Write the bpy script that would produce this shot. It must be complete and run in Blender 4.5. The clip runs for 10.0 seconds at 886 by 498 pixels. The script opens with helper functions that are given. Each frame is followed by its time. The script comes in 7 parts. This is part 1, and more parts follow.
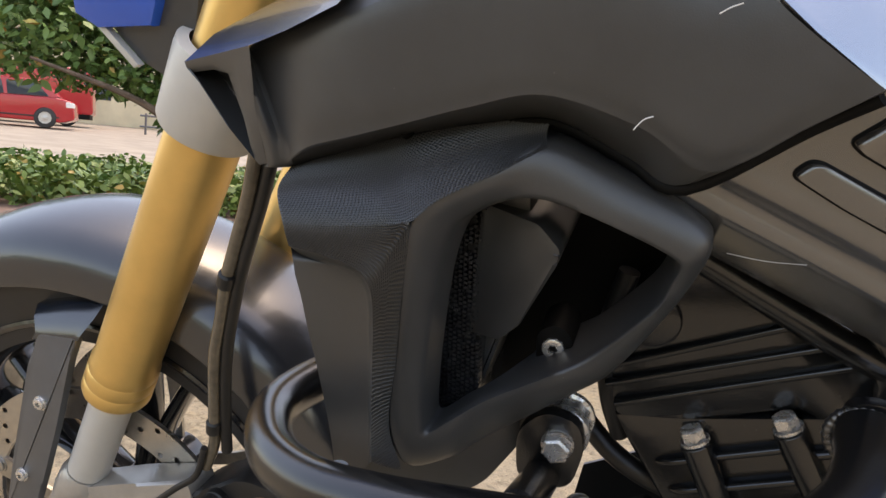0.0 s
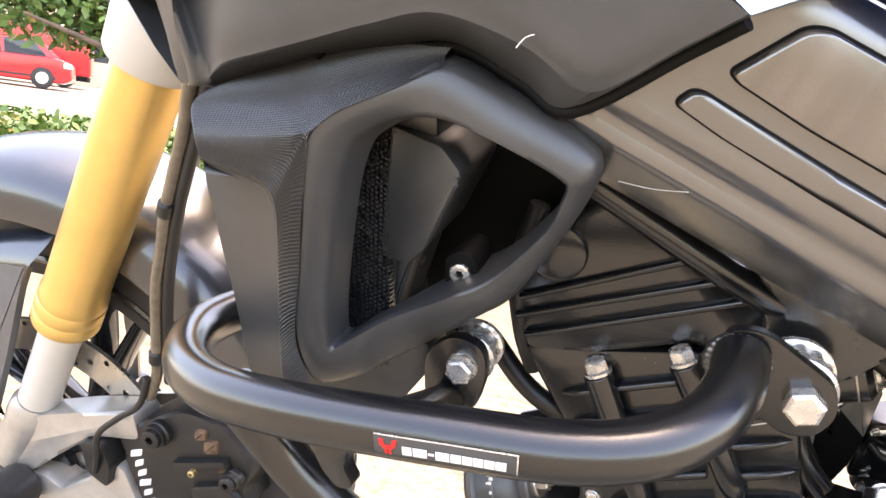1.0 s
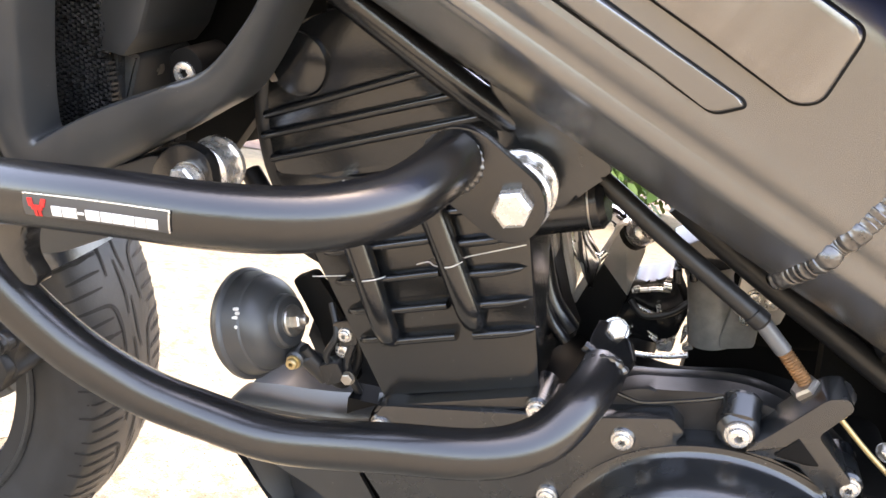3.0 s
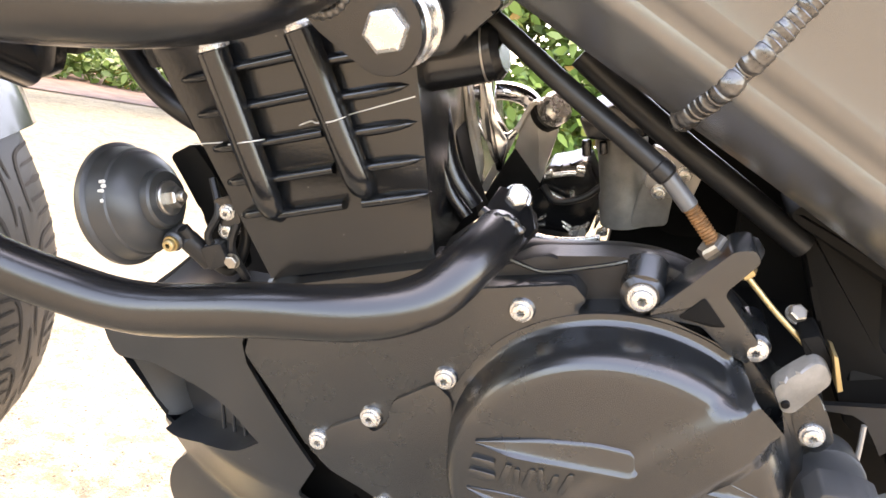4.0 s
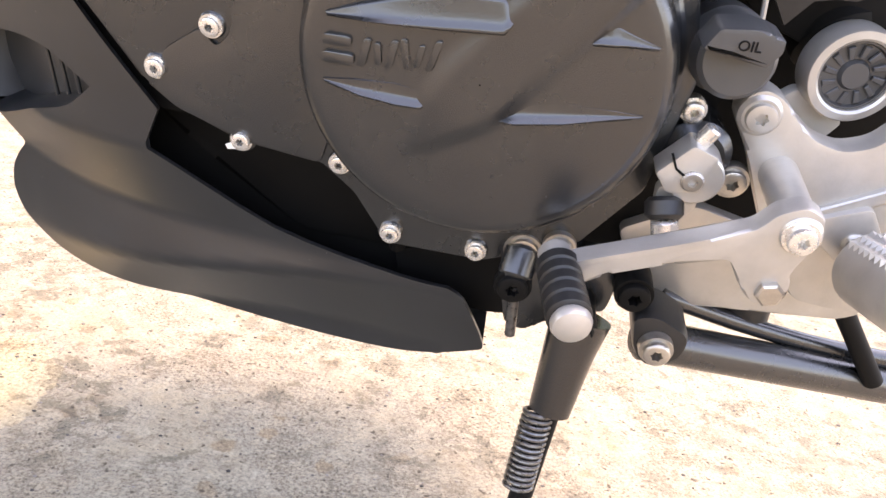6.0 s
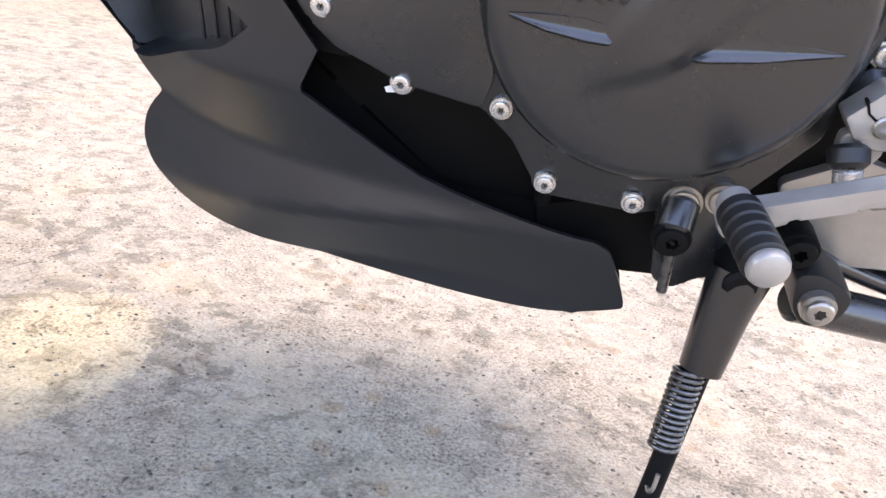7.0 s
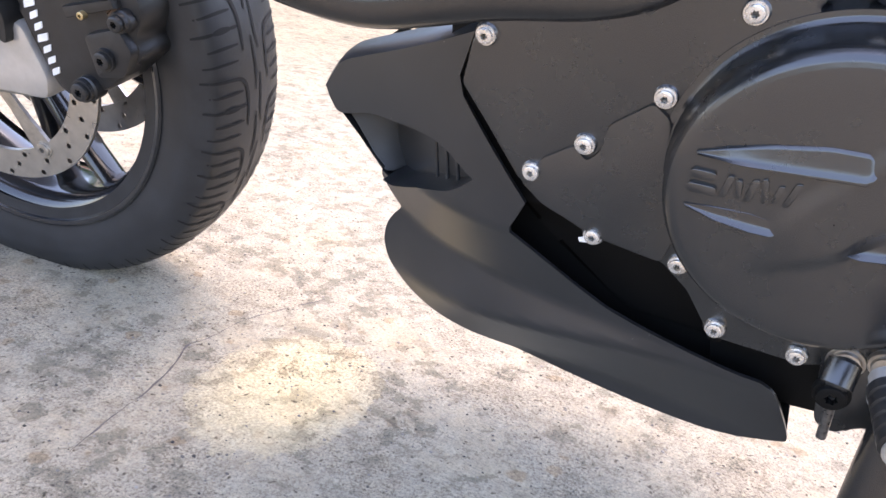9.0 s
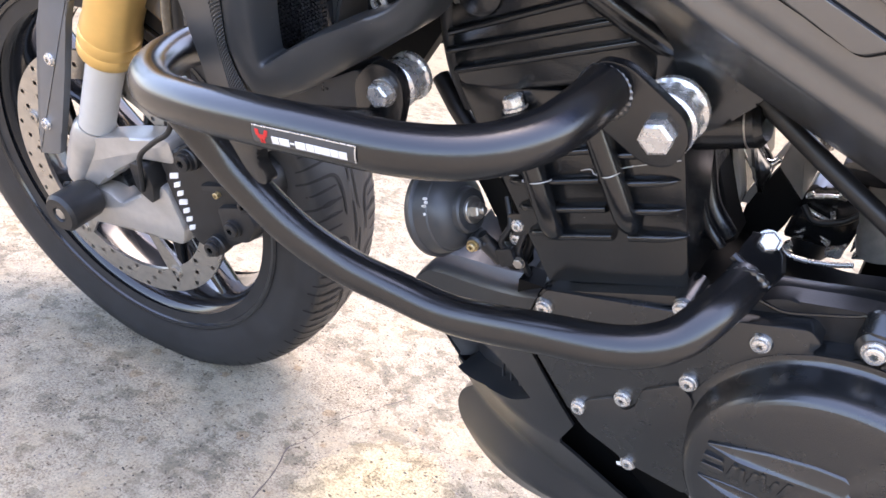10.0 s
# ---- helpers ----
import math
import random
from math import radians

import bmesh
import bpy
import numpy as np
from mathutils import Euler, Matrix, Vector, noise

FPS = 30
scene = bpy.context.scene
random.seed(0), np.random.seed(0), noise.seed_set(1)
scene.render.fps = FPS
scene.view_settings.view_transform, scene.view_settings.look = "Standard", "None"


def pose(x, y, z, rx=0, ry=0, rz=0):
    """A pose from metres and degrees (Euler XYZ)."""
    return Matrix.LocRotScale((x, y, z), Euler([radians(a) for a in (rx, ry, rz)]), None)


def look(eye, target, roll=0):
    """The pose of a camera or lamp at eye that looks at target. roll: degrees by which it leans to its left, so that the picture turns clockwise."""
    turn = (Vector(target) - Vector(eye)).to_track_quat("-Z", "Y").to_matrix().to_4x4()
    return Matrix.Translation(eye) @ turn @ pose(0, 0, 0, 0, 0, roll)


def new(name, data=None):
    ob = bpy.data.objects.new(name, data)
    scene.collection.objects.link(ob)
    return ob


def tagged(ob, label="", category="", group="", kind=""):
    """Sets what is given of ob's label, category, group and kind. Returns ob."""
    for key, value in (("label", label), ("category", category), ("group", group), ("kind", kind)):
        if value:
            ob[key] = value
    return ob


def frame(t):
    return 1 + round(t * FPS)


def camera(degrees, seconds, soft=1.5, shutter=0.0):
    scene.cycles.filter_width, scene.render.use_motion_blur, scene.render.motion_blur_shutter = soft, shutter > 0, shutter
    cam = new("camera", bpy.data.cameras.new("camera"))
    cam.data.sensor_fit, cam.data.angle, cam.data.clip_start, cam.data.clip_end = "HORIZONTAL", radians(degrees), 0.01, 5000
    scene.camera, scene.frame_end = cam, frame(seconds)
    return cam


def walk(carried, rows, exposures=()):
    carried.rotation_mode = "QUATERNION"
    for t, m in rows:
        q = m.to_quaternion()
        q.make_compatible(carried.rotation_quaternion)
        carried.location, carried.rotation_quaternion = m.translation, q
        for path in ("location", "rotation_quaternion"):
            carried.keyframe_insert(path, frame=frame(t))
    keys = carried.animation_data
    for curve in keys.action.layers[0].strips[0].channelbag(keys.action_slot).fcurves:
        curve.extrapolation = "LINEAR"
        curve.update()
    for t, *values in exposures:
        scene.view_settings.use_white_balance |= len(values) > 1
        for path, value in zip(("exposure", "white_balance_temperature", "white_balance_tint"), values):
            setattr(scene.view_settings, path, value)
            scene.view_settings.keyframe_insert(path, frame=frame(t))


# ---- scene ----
cam = camera(58.9, 10.0)
PATH = [
    (0, (-0.126, -0.566, 0.651), (-0.847, 1.287, 0.435), 5.0),
    (0.5, (-0.102, -0.569, 0.642), (-0.825, 1.278, 0.386), 6.3),
    (1, (-0.078, -0.565, 0.63), (-0.78, 1.289, 0.363), 7.5),
    (1.5, (-0.063, -0.56, 0.615), (-0.733, 1.304, 0.339), 8.5),
    (2, (-0.036, -0.551, 0.607), (-0.655, 1.33, 0.325), 9.6),
    (2.5, (-0.004, -0.539, 0.59), (-0.55, 1.361, 0.289), 10.3),
    (2.7, (0.002, -0.536, 0.585), (-0.497, 1.374, 0.26), 10.7),
    (3.8, (0.042, -0.499, 0.523), (-0.309, 1.436, 0.161), 11.5),
    (4, (0.05, -0.494, 0.516), (-0.271, 1.442, 0.131), 11.4),
    (4.5, (0.07, -0.48, 0.479), (-0.163, 1.456, 0.035), 11.0),
    (5, (0.087, -0.47, 0.443), (-0.072, 1.457, -0.068), 10.4),
    (5.5, (0.105, -0.463, 0.411), (0.015, 1.438, -0.202), 9.9),
    (5.7, (0.108, -0.465, 0.399), (0.032, 1.425, -0.25), 9.8),
    (6.8, (0.058, -0.466, 0.345), (-0.06, 1.401, -0.362), 10.6),
    (7, (0.041, -0.473, 0.344), (-0.095, 1.393, -0.362), 10.6),
    (7.5, (0.023, -0.495, 0.356), (-0.2, 1.364, -0.348), 10.5),
    (8, (0.04, -0.533, 0.393), (-0.31, 1.304, -0.316), 10.1),
    (8.5, (0.051, -0.561, 0.45), (-0.441, 1.238, -0.273), 9.7),
    (9, (0.052, -0.526, 0.434), (-0.604, 1.208, -0.318), 9.5),
    (9.5, (0.044, -0.498, 0.491), (-0.725, 1.175, -0.288), 9.8),
    (10, (0.049, -0.56, 0.624), (-0.791, 1.063, -0.191), 9.8),
]
EXPOSURES = [(0, 1.85, 8800, 17), (0.4, 2.90, 8800, 19), (1.0, 3.36, 8700, 21), (2.5, 3.54, 8500, 19), (4.0, 3.70, 9300, 20), (4.5, 3.78, 9300, 22), (5.7, 3.38, 9100, 26), (7.0, 2.82, 7100, 22), (10, 2.98, 7100, 22)]
walk(cam, [(t, look(eye, target, roll)) for t, eye, target, roll in PATH], EXPOSURES)

# ---- daylight ----
SUN_AZ, SUN_EL = 14.0, 75.0       # degrees: clockwise from +y, above the horizon
world = bpy.data.worlds.new("daylight")
scene.world = world
world.use_nodes = True
wn = world.node_tree.nodes
sky = wn.new("ShaderNodeTexSky")
sky.sky_type = "NISHITA"
sky.sun_disc = False
sky.sun_elevation, sky.sun_rotation = radians(SUN_EL), radians(SUN_AZ)
sky.air_density, sky.dust_density = 1.0, 2.0
wn["Background"].inputs["Strength"].default_value = 0.15
world.node_tree.links.new(sky.outputs["Color"], wn["Background"].inputs["Color"])
sun_data = bpy.data.lights.new("sun", "SUN")
sun_data.energy, sun_data.angle, sun_data.color = 0.34, radians(34.0), (1.0, 0.94, 0.86)
sun = new("sun", sun_data)
az, el = radians(SUN_AZ), radians(SUN_EL)
sun_way = Vector((math.sin(az) * math.cos(el), math.cos(az) * math.cos(el), math.sin(el)))
sun.matrix_world = look(sun_way * 30, (0, 0, 0))


# ---- materials ----
def node(tree, kind, **values):
    n = tree.nodes.new(kind)
    for key, value in values.items():
        n.inputs[key].default_value = value
    return n


def surface(name, base, rough, metal=0.0, var=0.15, coarse=25.0, fine=900.0, bump=0.08, depth=0.0006, dust=0.0, coat=0.0,
            stretch=(1, 1, 1), rough_var=0.08, spec=0.5, along=0.0, ior=1.5):
    """A painted, cast or plastic surface: base colour with blotches, fine grain in relief, and specks of dust."""
    m = bpy.data.materials.new(name)
    m.use_nodes = True
    t = m.node_tree
    p = t.nodes["Principled BSDF"]
    link = t.links.new
    where = t.nodes.new("ShaderNodeTexCoord")
    size = t.nodes.new("ShaderNodeMapping")
    size.inputs["Scale"].default_value = stretch
    if along:  # streaks run along the frame beam
        size.vector_type = "TEXTURE"
        size.inputs["Rotation"].default_value = (0, radians(along), 0)
    link(where.outputs["Object"], size.inputs["Vector"])
    blot = node(t, "ShaderNodeTexNoise", Scale=coarse, Detail=5.0, Roughness=0.6)
    grain = node(t, "ShaderNodeTexNoise", Scale=fine, Detail=2.0)
    for tex in (blot, grain):
        link(size.outputs["Vector"], tex.inputs["Vector"])
    shade = node(t, "ShaderNodeMapRange")
    shade.inputs["From Min"].default_value, shade.inputs["From Max"].default_value = 0.3, 0.7
    shade.inputs["To Min"].default_value, shade.inputs["To Max"].default_value = 1 - var, 1 + var
    link(blot.outputs["Fac"], shade.inputs["Value"])
    mul = t.nodes.new("ShaderNodeVectorMath")
    mul.operation = "SCALE"
    mul.inputs[0].default_value = base
    link(shade.outputs["Result"], mul.inputs["Scale"])
    colour = mul.outputs["Vector"]
    if dust:
        cells = node(t, "ShaderNodeTexVoronoi", Scale=150.0)
        link(where.outputs["Object"], cells.inputs["Vector"])
        few = node(t, "ShaderNodeMapRange")
        few.inputs["From Min"].default_value, few.inputs["From Max"].default_value = 0.065 * dust, 0.04 * dust
        link(cells.outputs["Distance"], few.inputs["Value"])
        pick = node(t, "ShaderNodeMath")
        pick.operation = "GREATER_THAN"
        pick.inputs[1].default_value = 0.55
        link(cells.outputs["Color"], pick.inputs[0])
        both = t.nodes.new("ShaderNodeMath")
        both.operation = "MULTIPLY"
        link(few.outputs["Result"], both.inputs[0])
        link(pick.outputs["Value"], both.inputs[1])
        mix = t.nodes.new("ShaderNodeMix")
        mix.data_type = "RGBA"
        link(both.outputs["Value"], mix.inputs["Factor"])
        link(colour, mix.inputs["A"])
        mix.inputs["B"].default_value = (0.45, 0.42, 0.38, 1)
        colour = mix.outputs["Result"]
    link(colour, p.inputs["Base Color"])
    gloss = node(t, "ShaderNodeMapRange")
    gloss.inputs["To Min"].default_value, gloss.inputs["To Max"].default_value = max(0.02, rough - rough_var), min(1, rough + rough_var)
    link(blot.outputs["Fac"], gloss.inputs["Value"])
    link(gloss.outputs["Result"], p.inputs["Roughness"])
    p.inputs["Metallic"].default_value = metal
    p.inputs["Coat Weight"].default_value = coat
    p.inputs["Specular IOR Level"].default_value = spec
    p.inputs["IOR"].default_value = ior
    if bump:
        relief = node(t, "ShaderNodeBump", Strength=bump, Distance=depth)
        link(grain.outputs["Fac"], relief.inputs["Height"])
        link(relief.outputs["Normal"], p.inputs["Normal"])
    return m


M = {
    "plastic": surface("matt_black_plastic", (0.043, 0.0445, 0.046), 0.40, fine=1600, bump=0.08, dust=0.3, rough_var=0.04, spec=0.7, ior=1.5),
    "belly": surface("matt_black_pan_plastic", (0.0135, 0.0145, 0.0160), 0.31, fine=1600, bump=0.10, dust=0.5, rough_var=0.05, spec=0.8, ior=1.5),
    "shell": surface("fine_grained_black_plastic", (0.036, 0.0375, 0.039), 0.40, fine=1600, bump=0.10, dust=0.4, rough_var=0.04, spec=0.8),
    "grip": surface("studded_black_plastic", (0.030, 0.0315, 0.033), 0.38, bump=0, spec=0.7, ior=1.5),
    "powder": surface("satin_black_powder_coat", (0.0065, 0.0066, 0.0072), 0.24, fine=700, bump=0.10, dust=0.25, spec=0.85, rough_var=0.03),
    "block": surface("black_cylinder_paint", (0.0075, 0.0082, 0.0090), 0.20, var=0.12, coarse=50, fine=700, bump=0.10, dust=0.5, spec=0.75, rough_var=0.04),
    "cast": surface("black_cast_engine_paint", (0.0108, 0.0119, 0.0130), 0.27, var=0.07, coarse=30, fine=700, bump=0.09, dust=0.35, spec=1.0, rough_var=0.03),
    # near-black for black parts, and for shade painted into recesses and gaps
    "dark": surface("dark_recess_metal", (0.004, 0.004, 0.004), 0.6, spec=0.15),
    "frame": surface("dark_titanium_frame_paint", (0.20, 0.197, 0.194), 0.23, metal=0.85, var=0.05, coarse=12, fine=900, bump=0.03, dust=0.35, rough_var=0.04),
    "pad": surface("satin_frame_pad", (0.23, 0.222, 0.216), 0.24, metal=0.9, var=0.16, coarse=70, fine=500, bump=0.05, dust=0.3, stretch=(1, 1, 14), along=25.7, rough_var=0.08),
    "gold": surface("gold_anodised_aluminium", (0.84, 0.54, 0.19), 0.36, metal=0.70, var=0.06, bump=0.03),
    "fork_tube": surface("matt_silver_fork_tube", (0.58, 0.56, 0.52), 0.42, metal=0.15, var=0.05, bump=0.05),
    "silver": surface("silver_cast_aluminium", (0.47, 0.45, 0.42), 0.34, metal=0.6, var=0.12, coarse=35, fine=600, bump=0.12),
    "zinc": surface("zinc_plated_steel", (0.72, 0.69, 0.65), 0.27, metal=0.75, var=0.14, coarse=150, bump=0.05),
    "corner": surface("smooth_blue_grey_trim", (0.46, 0.50, 0.56), 0.22, metal=0.8, var=0.02, bump=0, rough_var=0.02),
    "steel": surface("bare_worn_steel", (0.45, 0.42, 0.38), 0.34, metal=0.9, var=0.2, coarse=90, bump=0.08),
    "rust": surface("rusty_thread", (0.24, 0.12, 0.05), 0.7, metal=0.3, var=0.5, coarse=200, bump=0.3),
    "disc": surface("brake_disc_steel", (0.50, 0.47, 0.43), 0.30, metal=0.9, var=0.1, coarse=60, bump=0.05),
    "rubber": surface("tyre_rubber", (0.019, 0.0196, 0.021), 0.48, var=0.3, coarse=30, fine=500, bump=0.15),
    "soft": surface("black_rubber", (0.012, 0.012, 0.0125), 0.42, var=0.3, coarse=60, bump=0.1),
    "gloss": surface("gloss_black_wheel_paint", (0.012, 0.013, 0.015), 0.14, coat=0.4, bump=0.02),
    "fender": surface("satin_black_fender_paint", (0.014, 0.017, 0.022), 0.24, coat=0.3, spec=1.0, bump=0.03),
    "grey": surface("dark_grey_brace_paint", (0.085, 0.088, 0.092), 0.34, spec=0.8, bump=0.08),
    "blue": surface("blue_body_paint", (0.012, 0.10, 0.50), 0.2, coat=0.6, bump=0.02, var=0.05),
    "chrome": surface("bright_polished_metal", (0.82, 0.83, 0.84), 0.12, metal=1.0, var=0.05, bump=0.02),
    "red": surface("red_enamel", (0.60, 0.02, 0.02), 0.35, bump=0),
    "white": surface("white_print", (0.75, 0.73, 0.70), 0.5, bump=0),
    "caliper": surface("black_caliper_paint", (0.012, 0.012, 0.0125), 0.42, var=0.4, coarse=50, bump=0.2, depth=0.001),
    "brown": surface("dirty_brown_pads", (0.13, 0.075, 0.045), 0.7, var=0.5, coarse=120, bump=0.3),
    "hose": surface("smoky_hose_sleeve", (0.13, 0.105, 0.075), 0.12, var=0.3, coarse=70, bump=0.05, coat=0.3),
    "core": surface("radiator_core_metal", (0.05, 0.05, 0.052), 0.25, metal=0.3, var=0.4, coarse=120, bump=0.1),
    "weld": surface("weld_bead_metal", (0.15, 0.145, 0.14), 0.30, metal=0.85, var=0.35, coarse=240, fine=420, bump=0.3, depth=0.0012, rough_var=0.12),
    "alloy": surface("dull_grey_alloy", (0.20, 0.19, 0.175), 0.45, metal=0.3, var=0.3, coarse=60, bump=0.15),
    "cable": surface("brass_wire_rope", (0.55, 0.42, 0.22), 0.35, metal=0.8, var=0.2, bump=0.1),
}


# ---- building helpers ----
def part(name, bm, material, parent, label="", sharp=35):
    me = bpy.data.meshes.new(name)
    bmesh.ops.recalc_face_normals(bm, faces=bm.faces)
    bm.to_mesh(me)
    bm.free()
    for p in me.polygons:
        p.use_smooth = True
    me.set_sharp_from_angle(angle=radians(sharp))
    me.materials.append(material if not isinstance(material, str) else M[material])
    ob = new(name, me)
    if parent is not None:
        ob.parent = parent
    if label:
        ob["label"] = label
    return ob


def spline(points, sub=6, closed=False):
    """A smooth curve through the points."""
    pts = [Vector(p) for p in points]
    n, out = len(pts), []
    for i in range(n if closed else n - 1):
        if closed:
            a, b, c, d = (pts[(i + k) % n] for k in (-1, 0, 1, 2))
        else:
            b, c = pts[i], pts[i + 1]
            a = pts[i - 1] if i else b * 2 - c
            d = pts[i + 2] if i + 2 < n else c * 2 - b
        for k in range(sub):
            t = k / sub
            out.append(0.5 * (2 * b + (c - a) * t + (2 * a - 5 * b + 4 * c - d) * t * t + (3 * b - a - 3 * c + d) * t ** 3))
    if not closed:
        out.append(pts[-1])
    return out


def basis(axis):
    a = Vector(axis).normalized()
    side = Vector((0, 0, 1)) if abs(a.z) < 0.9 else Vector((1, 0, 0))
    x = side.cross(a).normalized()
    return x, a.cross(x), a


def loft(bm, rows, close_rows=False, close_cols=False):
    grid = [[bm.verts.new(p) for p in row] for row in rows]
    nr, nc = len(grid), len(grid[0])
    for i in range(nr if close_rows else nr - 1):
        for j in range(nc if close_cols else nc - 1):
            a, b = grid[i], grid[(i + 1) % nr]
            try:
                bm.faces.new((a[j], a[(j + 1) % nc], b[(j + 1) % nc], b[j]))
            except ValueError:
                pass
    return grid


def tube(bm, points, radius, seg=16, sub=6, caps=True):
    pts = spline(points, sub) if sub > 1 else [Vector(p) for p in points]
    rows, up = [], None
    for i, p in enumerate(pts):
        d = (pts[min(i + 1, len(pts) - 1)] - pts[max(i - 1, 0)]).normalized()
        if up is None:
            up = basis(d)[0]
        up = (up - d * up.dot(d)).normalized()
        side = d.cross(up)
        r = radius(i / (len(pts) - 1)) if callable(radius) else radius
        rows.append([p + r * (math.cos(a) * up + math.sin(a) * side) for a in (2 * math.pi * k / seg for k in range(seg))])
    grid = loft(bm, rows, close_cols=True)
    if caps:
        bm.faces.new(grid[0]), bm.faces.new(grid[-1])
    return bm


def lathe(bm, profile, origin, axis, seg=32, close=False, turn=0.0):
    """profile: (radius, height along the axis) pairs."""
    x, y, a = basis(axis)
    o = Vector(origin)
    rows = []
    for r, h in profile:
        r = max(r, 1e-5)
        rows.append([o + a * h + r * (math.cos(k) * x + math.sin(k) * y) for k in (turn + 2 * math.pi * i / seg for i in range(seg))])
    loft(bm, rows, close_rows=close, close_cols=True)
    bmesh.ops.remove_doubles(bm, verts=bm.verts, dist=2e-5)
    return bm


def plate(bm, outline, v0, v1, bevel=0.0015, seg=2, tilt=None):
    """A plate in the bike's side plane: outline in (along, up), from depth v0 (near face) to v1; bevelled near edges.
    tilt: a function of (along, up) that gives an added depth."""
    vs = [bm.verts.new((u, v0, w)) for u, w in outline]
    face = bm.faces.new(vs)
    ext = bmesh.ops.extrude_face_region(bm, geom=[face])
    back = [g for g in ext["geom"] if isinstance(g, bmesh.types.BMVert)]
    for v in back:
        v.co.y = v1
    if bevel:
        front = [e for e in bm.edges if all(abs(v.co.y - v0) < 1e-6 for v in e.verts) and all(v in vs for v in e.verts)]
        bmesh.ops.bevel(bm, geom=front, offset=bevel, segments=seg, affect="EDGES", profile=0.6)
    if tilt:
        for v in bm.verts:
            v.co.y += tilt(v.co.x, v.co.z)
    return bm


def rounded(outline, r, n=4):
    """The outline with its corners rounded."""
    out, pts = [], [Vector(p) for p in outline]
    for i, p in enumerate(pts):
        a, b = pts[i - 1] - p, pts[(i + 1) % len(pts)] - p
        k = min(r if isinstance(r, float) else r[i], a.length * 0.45, b.length * 0.45)
        p0, p1 = p + a.normalized() * k, p + b.normalized() * k
        for j in range(n + 1):
            t = j / n
            out.append(tuple(p0 * (1 - t) ** 2 + p * 2 * t * (1 - t) + p1 * t * t))
    return out


def skin(bm, outline, depth, step=0.012, thick=0.003):
    """A curved sheet: the outline in (along, up), cut into a grid and laid on depth(along, up), with thickness."""
    bm.faces.new([bm.verts.new((u, 0, w)) for u, w in outline])
    us, ws = [p[0] for p in outline], [p[1] for p in outline]
    for k in range(1, int((max(us) - min(us)) / step) + 1):
        bmesh.ops.bisect_plane(bm, geom=bm.verts[:] + bm.edges[:] + bm.faces[:], plane_co=(min(us) + k * step, 0, 0), plane_no=(1, 0, 0))
    for k in range(1, int((max(ws) - min(ws)) / step) + 1):
        bmesh.ops.bisect_plane(bm, geom=bm.verts[:] + bm.edges[:] + bm.faces[:], plane_co=(0, 0, min(ws) + k * step), plane_no=(0, 0, 1))
    for v in bm.verts:
        v.co.y = depth(v.co.x, v.co.z)
    bmesh.ops.recalc_face_normals(bm, faces=bm.faces)
    ext = bmesh.ops.extrude_face_region(bm, geom=bm.faces[:])
    for g in ext["geom"]:
        if isinstance(g, bmesh.types.BMVert):
            g.co.y += thick
    return bm


def table(pairs):
    """A function that runs in straight lines through (x, y) pairs."""
    xs, ys = zip(*pairs)
    return lambda x: float(np.interp(x, xs, ys))


def gentle(pairs, width=0.035):
    """Like table(), with its corners smoothed over a width."""
    xs, ys = zip(*pairs)
    grid = np.linspace(xs[0], xs[-1], 240)
    vals = np.interp(grid, xs, ys)
    out = np.array([np.mean(vals[np.abs(grid - g) <= min(width, g - grid[0] + 1e-9, grid[-1] - g + 1e-9) + 1e-9]) for g in grid])
    return lambda x: float(np.interp(x, grid, out))


def screw(name, parent, origin, r=0.0088, h=0.006, axis=(0, -1, 0), material="zinc", label="", seg=24, washer=True):
    """A round-headed screw with a star-shaped socket, on a washer."""
    x, y, a = basis(axis)
    o = Vector(origin)
    bm = bmesh.new()
    star = lambda k: 0.40 * r * (1 + 0.17 * math.cos(6 * k))  # noqa: E731
    rings = [(lambda k: 1e-5, -h * 0.2), (lambda k: star(k) * 0.92, -h * 0.2), (star, h), (lambda k: 0.80 * r, h),
             (lambda k: 0.95 * r, h * 0.88), (lambda k: r, h * 0.68), (lambda k: r, h * 0.25)]
    rings += [(lambda k: 1.22 * r, h * 0.25), (lambda k: 1.25 * r, h * 0.15), (lambda k: 1.25 * r, -h)] if washer else [(lambda k: r, -h)]
    rows = [[o + a * hh + f(k) * (math.cos(k) * x + math.sin(k) * y) for k in (2 * math.pi * i / seg for i in range(seg))] for f, hh in rings]
    loft(bm, rows, close_cols=True)
    bmesh.ops.remove_doubles(bm, verts=bm.verts, dist=2e-5)
    return part(name, bm, material, parent, label, sharp=40)


def hex_bolt(name, parent, origin, r=0.0125, h=0.008, axis=(0, -1, 0), material="zinc", label="", flange=1.12, turn=0.3):
    bm = bmesh.new()
    lathe(bm, [(1e-5, h), (r * 0.80, h), (r * 0.98, h * 0.86), (r, h * 0.75), (r, 0.0)], origin, axis, seg=6, turn=turn)
    if flange:
        lathe(bm, [(r * flange, h * 0.12), (r * flange, -h * 0.1), (r * 0.5, -h * 0.1)], origin, axis, seg=24)
    return part(name, bm, material, parent, label, sharp=25)


def rod(name, parent, a, b, r, material, label="", seg=18, bevel=0.12):
    a, b = Vector(a), Vector(b)
    d = (b - a).length
    k = min(r * bevel * 2, d * 0.2)
    bm = bmesh.new()
    lathe(bm, [(1e-5, 0), (r - k, 0), (r, k), (r, d - k), (r - k, d), (1e-5, d)], a, b - a, seg=seg)
    return part(name, bm, material, parent, label)


